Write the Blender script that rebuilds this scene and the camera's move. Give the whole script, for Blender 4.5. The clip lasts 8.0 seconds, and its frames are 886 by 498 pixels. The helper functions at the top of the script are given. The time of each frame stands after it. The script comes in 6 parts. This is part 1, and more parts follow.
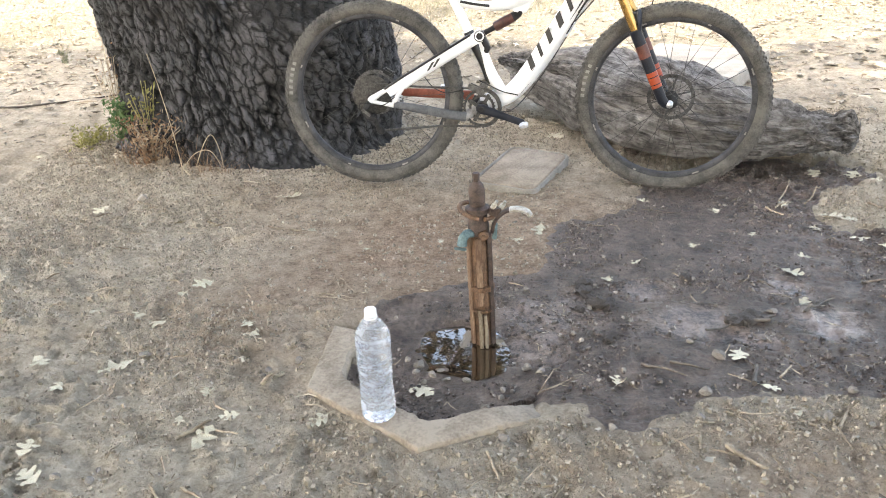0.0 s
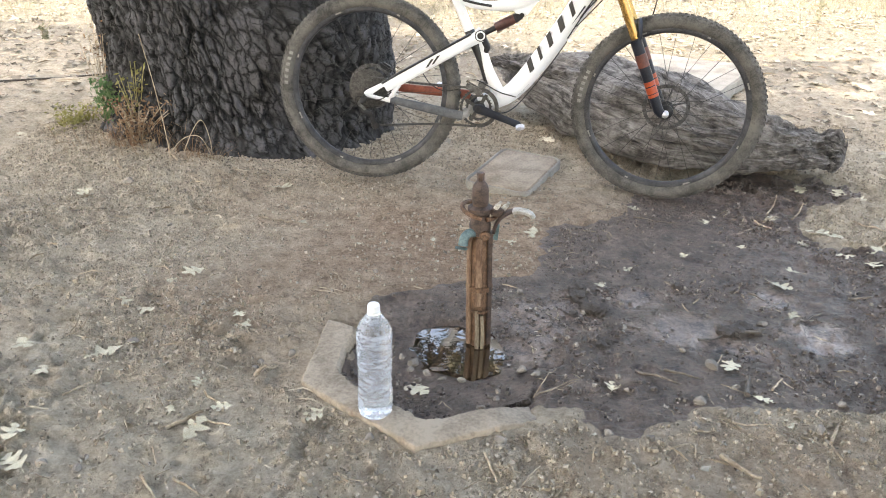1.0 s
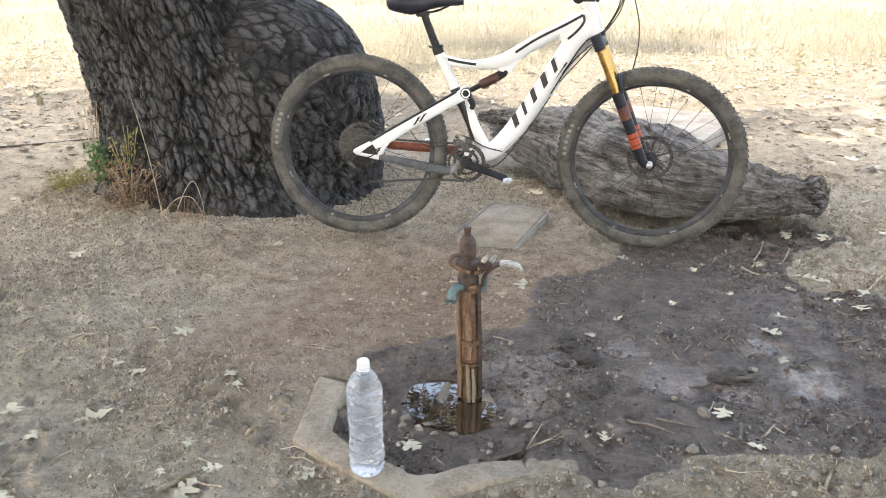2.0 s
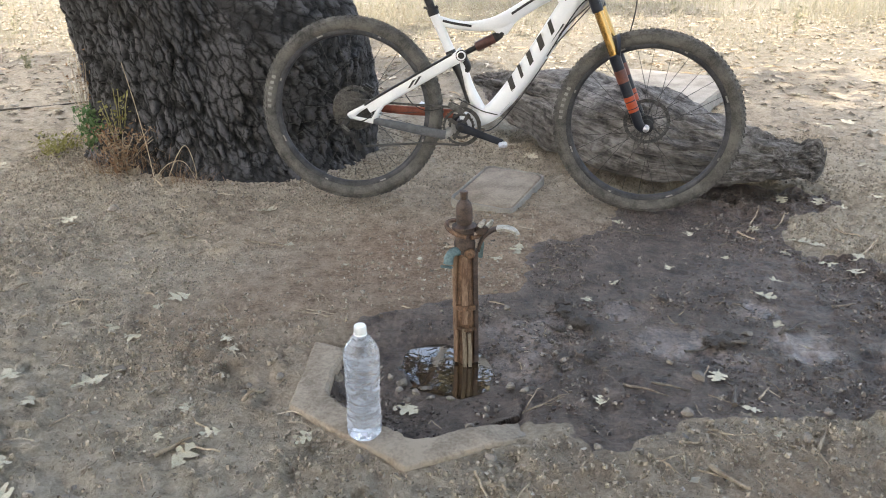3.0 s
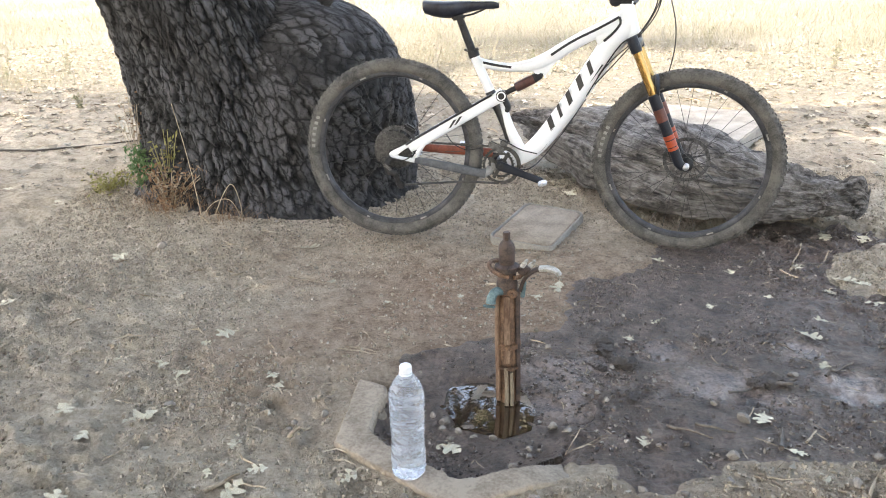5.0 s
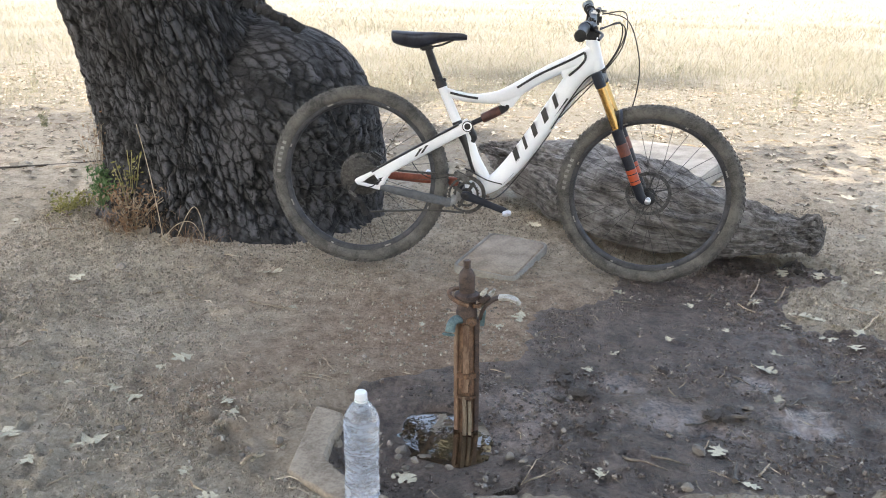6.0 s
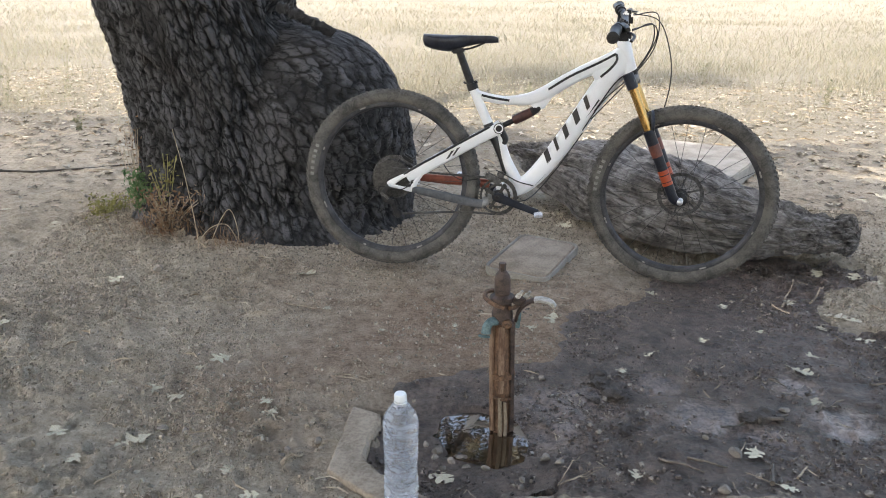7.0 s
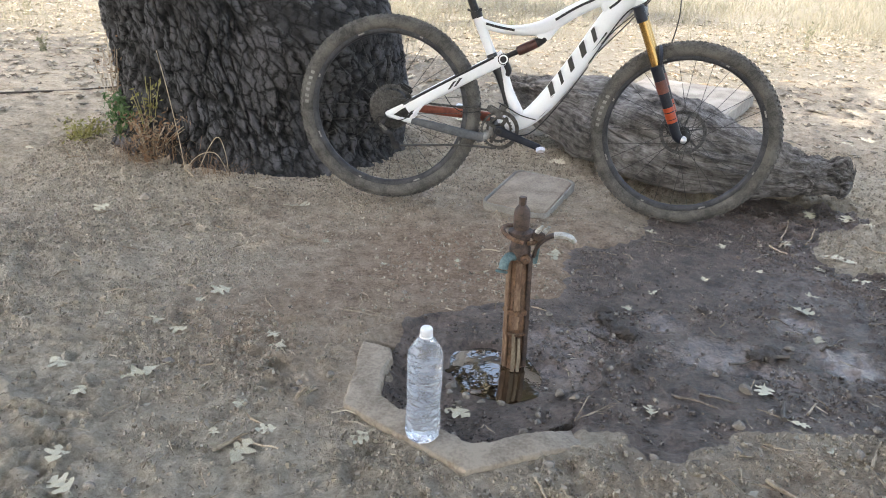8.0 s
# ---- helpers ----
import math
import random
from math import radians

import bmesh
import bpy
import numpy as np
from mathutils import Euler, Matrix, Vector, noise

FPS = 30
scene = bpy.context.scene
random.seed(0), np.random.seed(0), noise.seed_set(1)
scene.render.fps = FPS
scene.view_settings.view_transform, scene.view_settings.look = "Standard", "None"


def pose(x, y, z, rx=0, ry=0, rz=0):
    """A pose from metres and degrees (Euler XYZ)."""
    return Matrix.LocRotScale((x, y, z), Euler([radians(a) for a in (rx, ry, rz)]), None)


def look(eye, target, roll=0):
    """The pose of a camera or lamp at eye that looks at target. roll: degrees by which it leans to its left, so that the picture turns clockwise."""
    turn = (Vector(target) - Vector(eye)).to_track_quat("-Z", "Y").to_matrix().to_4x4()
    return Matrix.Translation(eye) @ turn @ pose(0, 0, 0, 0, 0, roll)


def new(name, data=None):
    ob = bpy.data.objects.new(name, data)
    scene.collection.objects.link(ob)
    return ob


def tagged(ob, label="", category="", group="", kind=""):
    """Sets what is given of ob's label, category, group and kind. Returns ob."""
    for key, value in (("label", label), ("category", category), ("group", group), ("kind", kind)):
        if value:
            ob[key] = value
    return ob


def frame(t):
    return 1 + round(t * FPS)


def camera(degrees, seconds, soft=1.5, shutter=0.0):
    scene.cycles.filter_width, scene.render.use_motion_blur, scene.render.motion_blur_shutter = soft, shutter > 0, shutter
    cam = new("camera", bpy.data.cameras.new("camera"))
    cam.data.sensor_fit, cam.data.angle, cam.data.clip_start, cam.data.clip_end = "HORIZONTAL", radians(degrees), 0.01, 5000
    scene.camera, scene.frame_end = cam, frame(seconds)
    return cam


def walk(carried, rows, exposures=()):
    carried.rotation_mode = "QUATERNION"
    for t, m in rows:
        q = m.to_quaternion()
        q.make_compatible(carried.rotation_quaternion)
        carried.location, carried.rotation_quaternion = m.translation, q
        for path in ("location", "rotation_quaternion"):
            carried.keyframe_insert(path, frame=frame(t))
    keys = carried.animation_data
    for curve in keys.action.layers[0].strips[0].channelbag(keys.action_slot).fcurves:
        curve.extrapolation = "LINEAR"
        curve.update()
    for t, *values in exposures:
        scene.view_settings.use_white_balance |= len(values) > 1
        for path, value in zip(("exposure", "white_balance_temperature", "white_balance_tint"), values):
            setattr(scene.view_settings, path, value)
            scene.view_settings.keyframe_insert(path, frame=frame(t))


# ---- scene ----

cam = camera(59.7, 8.0, soft=1.0)
PATH = [
    (0, (0.316, -1.445, 1.135), (0.129, 0.353, 0.28), -2.4),
    (0.5, (0.256, -1.452, 1.134), (0.101, 0.351, 0.282), -1.7),
    (1, (0.232, -1.441, 1.13), (0.126, 0.362, 0.271), 1.4),
    (1.5, (0.239, -1.448, 1.16), (0.053, 0.374, 0.355), 0.2),
    (1.7, (0.253, -1.461, 1.146), (0.139, 0.397, 0.416), 0.1),
    (2.8, (0.241, -1.447, 1.138), (0.155, 0.389, 0.349), 0.1),
    (3, (0.243, -1.448, 1.137), (0.163, 0.376, 0.32), 0.2),
    (3.5, (0.233, -1.45, 1.136), (0.15, 0.354, 0.276), 0.7),
    (4, (0.23, -1.455, 1.139), (0.061, 0.335, 0.262), 0.2),
    (4.5, (0.224, -1.452, 1.16), (0.047, 0.368, 0.349), -2.0),
    (4.7, (0.223, -1.467, 1.164), (0.053, 0.368, 0.387), -1.5),
    (5.8, (0.22, -1.471, 1.175), (0.045, 0.399, 0.488), 0.8),
    (6, (0.245, -1.471, 1.163), (0.151, 0.412, 0.495), 1.4),
    (6.5, (0.257, -1.497, 1.175), (0.07, 0.405, 0.585), 0.0),
    (7, (0.215, -1.489, 1.178), (0.059, 0.389, 0.507), 0.6),
    (7.5, (0.133, -1.508, 1.161), (-0.065, 0.333, 0.405), 0.6),
    (8, (0.064, -1.452, 1.144), (0.017, 0.372, 0.325), 2.9),
]
walk(cam, [(t, look(eye, target, roll)) for t, eye, target, roll in PATH], exposures=[
    (0, 3.3, 7950, 7), (0.5, 3.12, 7950, 7), (1.0, 3.16, 7950, 7), (1.5, 3.17, 7950, 7), (3.0, 2.7, 7650, 7), (3.5, 2.85, 7650, 7), (4.0, 3.08, 7650, 7), (4.5, 3.1, 7650, 7), (6.0, 2.7, 7250, 7), (6.5, 2.46, 7650, 7), (7.0, 2.4, 7300, 7), (7.5, 2.5, 7350, 7), (8.0, 2.73, 7300, 7)])

# ---- world and sun ----
SUN_ELEVATION, SUN_AZIMUTH = 60.0, 215.0     # degrees; azimuth clockwise from +y
world = bpy.data.worlds.new("world")
scene.world = world
world.use_nodes = True
wn = world.node_tree.nodes
sky = wn.new("ShaderNodeTexSky")
sky.sky_type, sky.sun_disc = "NISHITA", False
sky.sun_elevation, sky.sun_rotation = radians(SUN_ELEVATION), radians(SUN_AZIMUTH)
sky.air_density, sky.dust_density, sky.ozone_density = 1.0, 5.0, 1.0
wn["Background"].inputs["Strength"].default_value = 0.15
world.node_tree.links.new(sky.outputs[0], wn["Background"].inputs["Color"])

sun = new("sun", bpy.data.lights.new("sun", "SUN"))
sun.data.energy, sun.data.angle, sun.data.color = 1.7, radians(0.6), (1.0, 0.955, 0.9)
az, el = radians(SUN_AZIMUTH), radians(SUN_ELEVATION)
SUN_FROM = Vector((math.sin(az) * math.cos(el), math.cos(az) * math.cos(el), math.sin(el)))
sun.matrix_world = look(SUN_FROM * 50, (0, 0, 0))

# ---- numeric noise ----
def hashed(ix, iy, iz, seed):
    h = (ix.astype(np.int64) * 374761393 + iy.astype(np.int64) * 668265263 + iz.astype(np.int64) * 2147483647 + seed * 1274126177) & 0xFFFFFFFF
    h = ((h ^ (h >> 13)) * 1274126177) & 0xFFFFFFFF
    h = ((h ^ (h >> 16)) * 2246822519) & 0xFFFFFFFF
    return ((h ^ (h >> 15)) & 0xFFFFFF) / float(0xFFFFFF)


def vnoise(x, y, z=0.0, seed=0):
    """Smooth value noise from -1 to 1."""
    x, y, z = np.broadcast_arrays(np.asarray(x, float), np.asarray(y, float), np.asarray(z, float))
    ix, iy, iz = np.floor(x), np.floor(y), np.floor(z)
    fx, fy, fz = x - ix, y - iy, z - iz
    fx, fy, fz = (f * f * (3 - 2 * f) for f in (fx, fy, fz))
    out = 0
    for dx in (0, 1):
        for dy in (0, 1):
            for dz in (0, 1):
                w = (fx if dx else 1 - fx) * (fy if dy else 1 - fy) * (fz if dz else 1 - fz)
                out = out + w * hashed(ix + dx, iy + dy, iz + dz, seed)
    return 2 * out - 1


def fbm(x, y, z=0.0, octaves=4, seed=0):
    out, amp, k = 0, 1.0, 1.0
    for o in range(octaves):
        out = out + amp * vnoise(np.asarray(x) * k, np.asarray(y) * k, np.asarray(z) * k, seed + o * 17)
        amp, k = amp * 0.5, k * 2.03
    return out / 1.9


def cells(x, y, seed=0):
    """First and second distances to scattered points, one in each unit cell."""
    ix, iy = np.floor(x), np.floor(y)
    f1, f2 = np.full(x.shape, 9.0), np.full(x.shape, 9.0)
    ident = np.zeros(x.shape)
    for dx in (-1, 0, 1):
        for dy in (-1, 0, 1):
            cx, cy = ix + dx, iy + dy
            px, py = cx + 0.1 + 0.8 * hashed(cx, cy, cx * 0, seed), cy + 0.1 + 0.8 * hashed(cx, cy, cx * 0 + 5, seed)
            d = np.hypot(px - x, py - y)
            near = d < f1
            f2 = np.where(near, f1, np.minimum(f2, d))
            ident = np.where(near, hashed(cx, cy, cx * 0 + 9, seed), ident)
            f1 = np.where(near, d, f1)
    return f1, f2, ident


def smooth(a, b, x):
    t = np.clip((x - a) / (b - a), 0, 1)
    return t * t * (3 - 2 * t)


# ---- materials ----
def nodes_of(name):
    m = bpy.data.materials.new(name)
    m.use_nodes = True
    t = m.node_tree
    return m, t, t.nodes, t.nodes["Principled BSDF"]


def ramp(t, source, stops):
    r = t.nodes.new("ShaderNodeValToRGB")
    while len(r.color_ramp.elements) < len(stops):
        r.color_ramp.elements.new(0.5)
    for e, (p, c) in zip(r.color_ramp.elements, stops):
        e.position = p
        e.color = (*c, 1) if len(c) == 3 else (c[0], c[0], c[0], 1)
    t.links.new(source, r.inputs[0])
    return r.outputs[0]


def noise_out(t, scale, detail=4.0, rough=0.6, coords="Object", stretch=None, kind="Fac"):
    tc = t.nodes.new("ShaderNodeTexCoord")
    n = t.nodes.new("ShaderNodeTexNoise")
    n.inputs["Scale"].default_value, n.inputs["Detail"].default_value, n.inputs["Roughness"].default_value = scale, detail, rough
    src = tc.outputs[coords]
    if stretch:
        mp = t.nodes.new("ShaderNodeMapping")
        mp.inputs["Scale"].default_value = stretch
        t.links.new(src, mp.inputs[0])
        src = mp.outputs[0]
    t.links.new(src, n.inputs["Vector"])
    return n.outputs[kind]


def mixed(t, fac, a, b, blend="MIX"):
    m = t.nodes.new("ShaderNodeMix")
    m.data_type, m.blend_type = "RGBA", blend
    for sock, v in ((m.inputs[0], fac), (m.inputs[6], a), (m.inputs[7], b)):
        if isinstance(v, (int, float)):
            sock.default_value = v
        elif isinstance(v, tuple):
            sock.default_value = (*v, 1)
        else:
            t.links.new(v, sock)
    return m.outputs[2]


def calc(t, op, a, b=0.0, clamp=False):
    m = t.nodes.new("ShaderNodeMath")
    m.operation, m.use_clamp = op, clamp
    for sock, v in zip(m.inputs, (a, b)):
        if isinstance(v, (int, float)):
            sock.default_value = v
        else:
            t.links.new(v, sock)
    return m.outputs[0]


def bumped(t, bsdf, height, strength=0.5, distance=0.01):
    b = t.nodes.new("ShaderNodeBump")
    b.inputs["Strength"].default_value, b.inputs["Distance"].default_value = strength, distance
    t.links.new(height, b.inputs["Height"])
    t.links.new(b.outputs[0], bsdf.inputs["Normal"])


def simple(name, a, b, scale=30.0, rough=0.6, metal=0.0, bump=0.3, fine=200.0, dist=0.002, stretch=None, vary=0.0, rough_b=None, spec=0.5):
    """Two colours mixed by a broad and a fine noise, with a fine bump; vary: brightness from thing to thing."""
    m, t, n, p = nodes_of(name)
    broad, grain = noise_out(t, scale, 5, stretch=stretch), noise_out(t, fine, 3, stretch=stretch)
    f = calc(t, "ADD", calc(t, "MULTIPLY", broad, 0.65), calc(t, "MULTIPLY", grain, 0.35))
    c = ramp(t, f, [(0.4, a), (0.6, b)])
    if vary:
        info = n.new("ShaderNodeObjectInfo")
        k = calc(t, "ADD", calc(t, "MULTIPLY", info.outputs["Random"], 2 * vary), 1 - vary)
        hsv = n.new("ShaderNodeHueSaturation")
        t.links.new(k, hsv.inputs["Value"])
        t.links.new(c, hsv.inputs["Color"])
        c = hsv.outputs[0]
    t.links.new(c, p.inputs["Base Color"])
    p.inputs["Metallic"].default_value = metal
    p.inputs["Specular IOR Level"].default_value = spec
    if rough_b is None:
        p.inputs["Roughness"].default_value = rough
    else:
        t.links.new(ramp(t, broad, [(0.35, (rough,)), (0.65, (rough_b,))]), p.inputs["Roughness"])
    if bump:
        bumped(t, p, f, bump, dist)
    return m


def island(name, stops, rough=0.8, translucent=0.0, fine=80.0):
    """A colour that varies from piece to piece of one mesh."""
    m, t, n, p = nodes_of(name)
    g = n.new("ShaderNodeNewGeometry")
    c = ramp(t, g.outputs["Random Per Island"], stops)
    c = mixed(t, 0.5, c, ramp(t, noise_out(t, fine, 3), [(0.3, (0.55, 0.5, 0.45)), (0.7, (1.0, 1.0, 1.0))]), "MULTIPLY")
    t.links.new(c, p.inputs["Base Color"])
    p.inputs["Roughness"].default_value = rough
    if translucent:
        tr = n.new("ShaderNodeBsdfTranslucent")
        t.links.new(c, tr.inputs[0])
        mx = n.new("ShaderNodeMixShader")
        mx.inputs[0].default_value = translucent
        t.links.new(p.outputs[0], mx.inputs[1])
        t.links.new(tr.outputs[0], mx.inputs[2])
        t.links.new(mx.outputs[0], n["Material Output"].inputs[0])
    return m


def ground_material():
    m, t, n, p = nodes_of("ground")
    def attr(name):
        a = n.new("ShaderNodeAttribute")
        a.attribute_name = name
        return a.outputs["Fac"]
    wet, field, film, warm = attr("wet"), attr("field"), attr("film"), attr("warm")
    big, mid, fine = noise_out(t, 1.6, 5, 0.6), noise_out(t, 14, 6, 0.65), noise_out(t, 110, 4, 0.7)
    grit = noise_out(t, 420, 2, 0.6)
    clod = noise_out(t, 60, 6, 0.75)
    # soil tone; its dark end also paints the shade of small pits
    f = calc(t, "ADD", calc(t, "MULTIPLY", mid, 0.42), calc(t, "ADD", calc(t, "MULTIPLY", clod, 0.34), calc(t, "MULTIPLY", fine, 0.24)))
    grey = ramp(t, f, [(0.39, (0.21, 0.175, 0.133)), (0.49, (0.43, 0.37, 0.285)), (0.61, (0.62, 0.545, 0.435))])
    brown = ramp(t, f, [(0.39, (0.135, 0.085, 0.055)), (0.49, (0.285, 0.196, 0.133)), (0.61, (0.445, 0.327, 0.238))])
    dry = mixed(t, calc(t, "ADD", warm, calc(t, "MULTIPLY", calc(t, "SUBTRACT", big, 0.5), 1.2), True), grey, brown)
    dry = mixed(t, ramp(t, grit, [(0.66, (0.0,)), (0.76, (0.4,))]), dry, (0.42, 0.37, 0.3))
    straw = ramp(t, f, [(0.4, (0.098, 0.086, 0.068)), (0.5, (0.17, 0.156, 0.128)), (0.6, (0.238, 0.225, 0.195))])
    dry = mixed(t, calc(t, "ADD", field, calc(t, "MULTIPLY", calc(t, "SUBTRACT", mid, 0.5), calc(t, "MULTIPLY", field, 1.0)), True), dry, straw)
    damp = attr("damp")
    dry = mixed(t, calc(t, "MULTIPLY", damp, calc(t, "MULTIPLY", mid, 0.25), True), dry, mixed(t, f, (0.07, 0.05, 0.036), (0.17, 0.125, 0.09)))
    mud = ramp(t, f, [(0.39, (0.026, 0.0195, 0.017)), (0.49, (0.124, 0.093, 0.077)), (0.6, (0.25, 0.193, 0.16))])
    wf = ramp(t, calc(t, "ADD", wet, calc(t, "MULTIPLY", calc(t, "SUBTRACT", mid, 0.5), 0.5)), [(0.45, (0.0,)), (0.52, (1.0,))])
    t.links.new(mixed(t, wf, dry, mud), p.inputs["Base Color"])
    fm = calc(t, "MULTIPLY", film, ramp(t, mid, [(0.4, (0.6,)), (0.55, (1.0,))]), True)
    wetrough = calc(t, "SUBTRACT", calc(t, "ADD", 0.24, calc(t, "MULTIPLY", fine, 0.3)), calc(t, "MULTIPLY", fm, 0.42), True)
    r = n.new("ShaderNodeMix")
    r.inputs[2].default_value = 0.92
    t.links.new(wf, r.inputs[0])
    t.links.new(wetrough, r.inputs[3])
    t.links.new(r.outputs[0], p.inputs["Roughness"])
    h = calc(t, "ADD", calc(t, "MULTIPLY", f, 1.0), calc(t, "MULTIPLY", grit, 0.25))
    h = calc(t, "MULTIPLY", h, calc(t, "SUBTRACT", 1.0, calc(t, "MULTIPLY", film, 0.85), True))
    bumped(t, p, h, 1.0, 0.045)
    return m


def bark_material():
    """Flat grey plates split by dark cracks; the plates follow the trunk's own lengths, kept in the attribute "along"."""
    m, t, n, p = nodes_of("bark")
    a, c = n.new("ShaderNodeAttribute"), n.new("ShaderNodeAttribute")
    a.attribute_name, c.attribute_name = "ridge", "along"
    big, fine, grain = noise_out(t, 3.0, 5), noise_out(t, 60, 5, 0.7), noise_out(t, 200, 3)
    def split(size, wobble, seed, width):
        sway = n.new("ShaderNodeTexNoise")
        sway.inputs["Scale"].default_value, sway.inputs["Detail"].default_value, sway.inputs["Roughness"].default_value = 24, 5, 0.68
        t.links.new(c.outputs["Vector"], sway.inputs["Vector"])
        off = n.new("ShaderNodeVectorMath")
        off.operation = "MULTIPLY_ADD"
        off.inputs[1].default_value = (wobble, wobble * 1.6, 0)
        t.links.new(sway.outputs["Color"], off.inputs[0])
        t.links.new(c.outputs["Vector"], off.inputs[2])
        mp = n.new("ShaderNodeMapping")
        mp.inputs["Scale"].default_value = (1 / size[0], 1 / size[1], 1)
        mp.inputs["Location"].default_value = (seed, seed, 0)
        t.links.new(off.outputs[0], mp.inputs[0])
        v = n.new("ShaderNodeTexVoronoi")
        v.voronoi_dimensions, v.feature = "2D", "DISTANCE_TO_EDGE"
        v.inputs["Scale"].default_value = 1.0
        t.links.new(mp.outputs[0], v.inputs["Vector"])
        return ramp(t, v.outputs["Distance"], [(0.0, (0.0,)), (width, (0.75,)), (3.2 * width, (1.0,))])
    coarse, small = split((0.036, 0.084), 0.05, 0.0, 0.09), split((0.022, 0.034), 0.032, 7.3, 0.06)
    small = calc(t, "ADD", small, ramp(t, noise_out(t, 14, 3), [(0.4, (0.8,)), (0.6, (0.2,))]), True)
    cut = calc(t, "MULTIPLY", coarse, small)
    # furrow darkness is put into the colour by depth, besides the relief
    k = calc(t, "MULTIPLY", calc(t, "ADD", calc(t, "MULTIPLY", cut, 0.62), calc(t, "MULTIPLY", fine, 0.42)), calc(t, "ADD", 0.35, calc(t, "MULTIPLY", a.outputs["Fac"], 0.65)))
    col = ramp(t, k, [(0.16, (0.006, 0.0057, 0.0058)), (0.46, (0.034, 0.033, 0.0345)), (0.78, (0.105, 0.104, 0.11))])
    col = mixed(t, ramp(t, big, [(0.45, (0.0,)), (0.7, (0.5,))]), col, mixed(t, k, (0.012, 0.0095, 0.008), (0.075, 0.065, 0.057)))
    t.links.new(col, p.inputs["Base Color"])
    p.inputs["Roughness"].default_value = 0.9
    h = calc(t, "ADD", cut, calc(t, "ADD", calc(t, "MULTIPLY", fine, 0.5), calc(t, "MULTIPLY", grain, 0.2)))
    bumped(t, p, h, 1.0, 0.02)
    return m


def log_material():
    """Weathered grey wood whose fibres run along the attribute "along"."""
    m, t, n, p = nodes_of("weathered_log")
    c = n.new("ShaderNodeAttribute")
    c.attribute_name = "along"
    def fibre(sx, sy, scale, warp):
        mp = n.new("ShaderNodeMapping")
        mp.inputs["Scale"].default_value = (sx, sy, sy)
        t.links.new(c.outputs["Vector"], mp.inputs[0])
        x = n.new("ShaderNodeTexNoise")
        x.inputs["Scale"].default_value, x.inputs["Detail"].default_value, x.inputs["Roughness"].default_value, x.inputs["Distortion"].default_value = scale, 5, 0.65, warp
        t.links.new(mp.outputs[0], x.inputs["Vector"])
        return x.outputs["Fac"]
    wave, strand, big, knot = fibre(5, 17, 1, 2.2), fibre(9, 80, 1, 1.5), noise_out(t, 5, 4), noise_out(t, 26, 5, 0.65)
    f = calc(t, "ADD", calc(t, "ADD", calc(t, "MULTIPLY", wave, 0.4), calc(t, "MULTIPLY", knot, 0.25)), calc(t, "ADD", calc(t, "MULTIPLY", strand, 0.17), calc(t, "MULTIPLY", big, 0.18)))
    col = ramp(t, f, [(0.4, (0.026, 0.023, 0.022)), (0.475, (0.13, 0.118, 0.109)), (0.58, (0.34, 0.32, 0.3))])
    t.links.new(col, p.inputs["Base Color"])
    p.inputs["Roughness"].default_value = 0.88
    bumped(t, p, calc(t, "ADD", calc(t, "ADD", wave, calc(t, "MULTIPLY", knot, 0.7)), calc(t, "MULTIPLY", strand, 0.3)), 1.0, 0.05)
    return m


def puddle_material():
    m, t, n, p = nodes_of("puddle_water")
    c = ramp(t, noise_out(t, 12, 4), [(0.4, (0.022, 0.013, 0.007)), (0.6, (0.06, 0.038, 0.021))])
    t.links.new(c, p.inputs["Base Color"])
    p.inputs["Roughness"].default_value = 0.01
    p.inputs["IOR"].default_value = 1.85
    p.inputs["Specular IOR Level"].default_value = 1.0
    bumped(t, p, noise_out(t, 30, 2), 0.05, 0.004)
    return m


M_GROUND = ground_material()
M_BARK = bark_material()
M_HOLLOW = simple("dark_torn_bark", (0.006, 0.006, 0.007), (0.03, 0.03, 0.034), 30, 0.7, bump=0.6, fine=120, dist=0.006)
M_LIMB = simple("limb_bark", (0.015, 0.014, 0.0135), (0.085, 0.08, 0.078), 18, 0.9, bump=0.8, fine=90, dist=0.01)
M_PUDDLE = puddle_material()
M_CONCRETE = simple("concrete", (0.17, 0.135, 0.1), (0.33, 0.275, 0.215), 11, 0.9, bump=0.8, fine=120, dist=0.006)
M_SLAB = simple("pale_concrete", (0.17, 0.156, 0.136), (0.3, 0.281, 0.252), 7, 0.9, bump=0.4, fine=160, dist=0.003)
M_LOG = log_material()
M_DUSTLID = simple("dusty_lid_concrete", (0.17, 0.132, 0.098), (0.32, 0.262, 0.2), 9, 0.92, bump=0.5, fine=140, dist=0.003)
M_RUST = simple("rusty_iron", (0.05, 0.027, 0.016), (0.22, 0.125, 0.073), 28, 0.75, 0.15, 0.5, 240, 0.002, stretch=(1, 1, 0.45), rough_b=0.5)
M_RUSTDARK = simple("dark_rusty_iron", (0.035, 0.026, 0.023), (0.11, 0.074, 0.06), 40, 0.6, 0.3, 0.5, 300, 0.0015)
M_TAN = simple("stained_pipe_paint", (0.11, 0.06, 0.037), (0.32, 0.22, 0.15), 16, 0.6, 0.05, 0.4, 200, 0.0015, stretch=(1.5, 1.5, 0.3))
M_VERDIGRIS = simple("verdigris_brass", (0.06, 0.1, 0.105), (0.15, 0.22, 0.23), 60, 0.6, 0.2, 0.4, 300, 0.001)
M_STEEL = simple("worn_steel", (0.27, 0.25, 0.21), (0.62, 0.59, 0.53), 45, 0.4, 0.35, 0.2, 300, 0.0005)
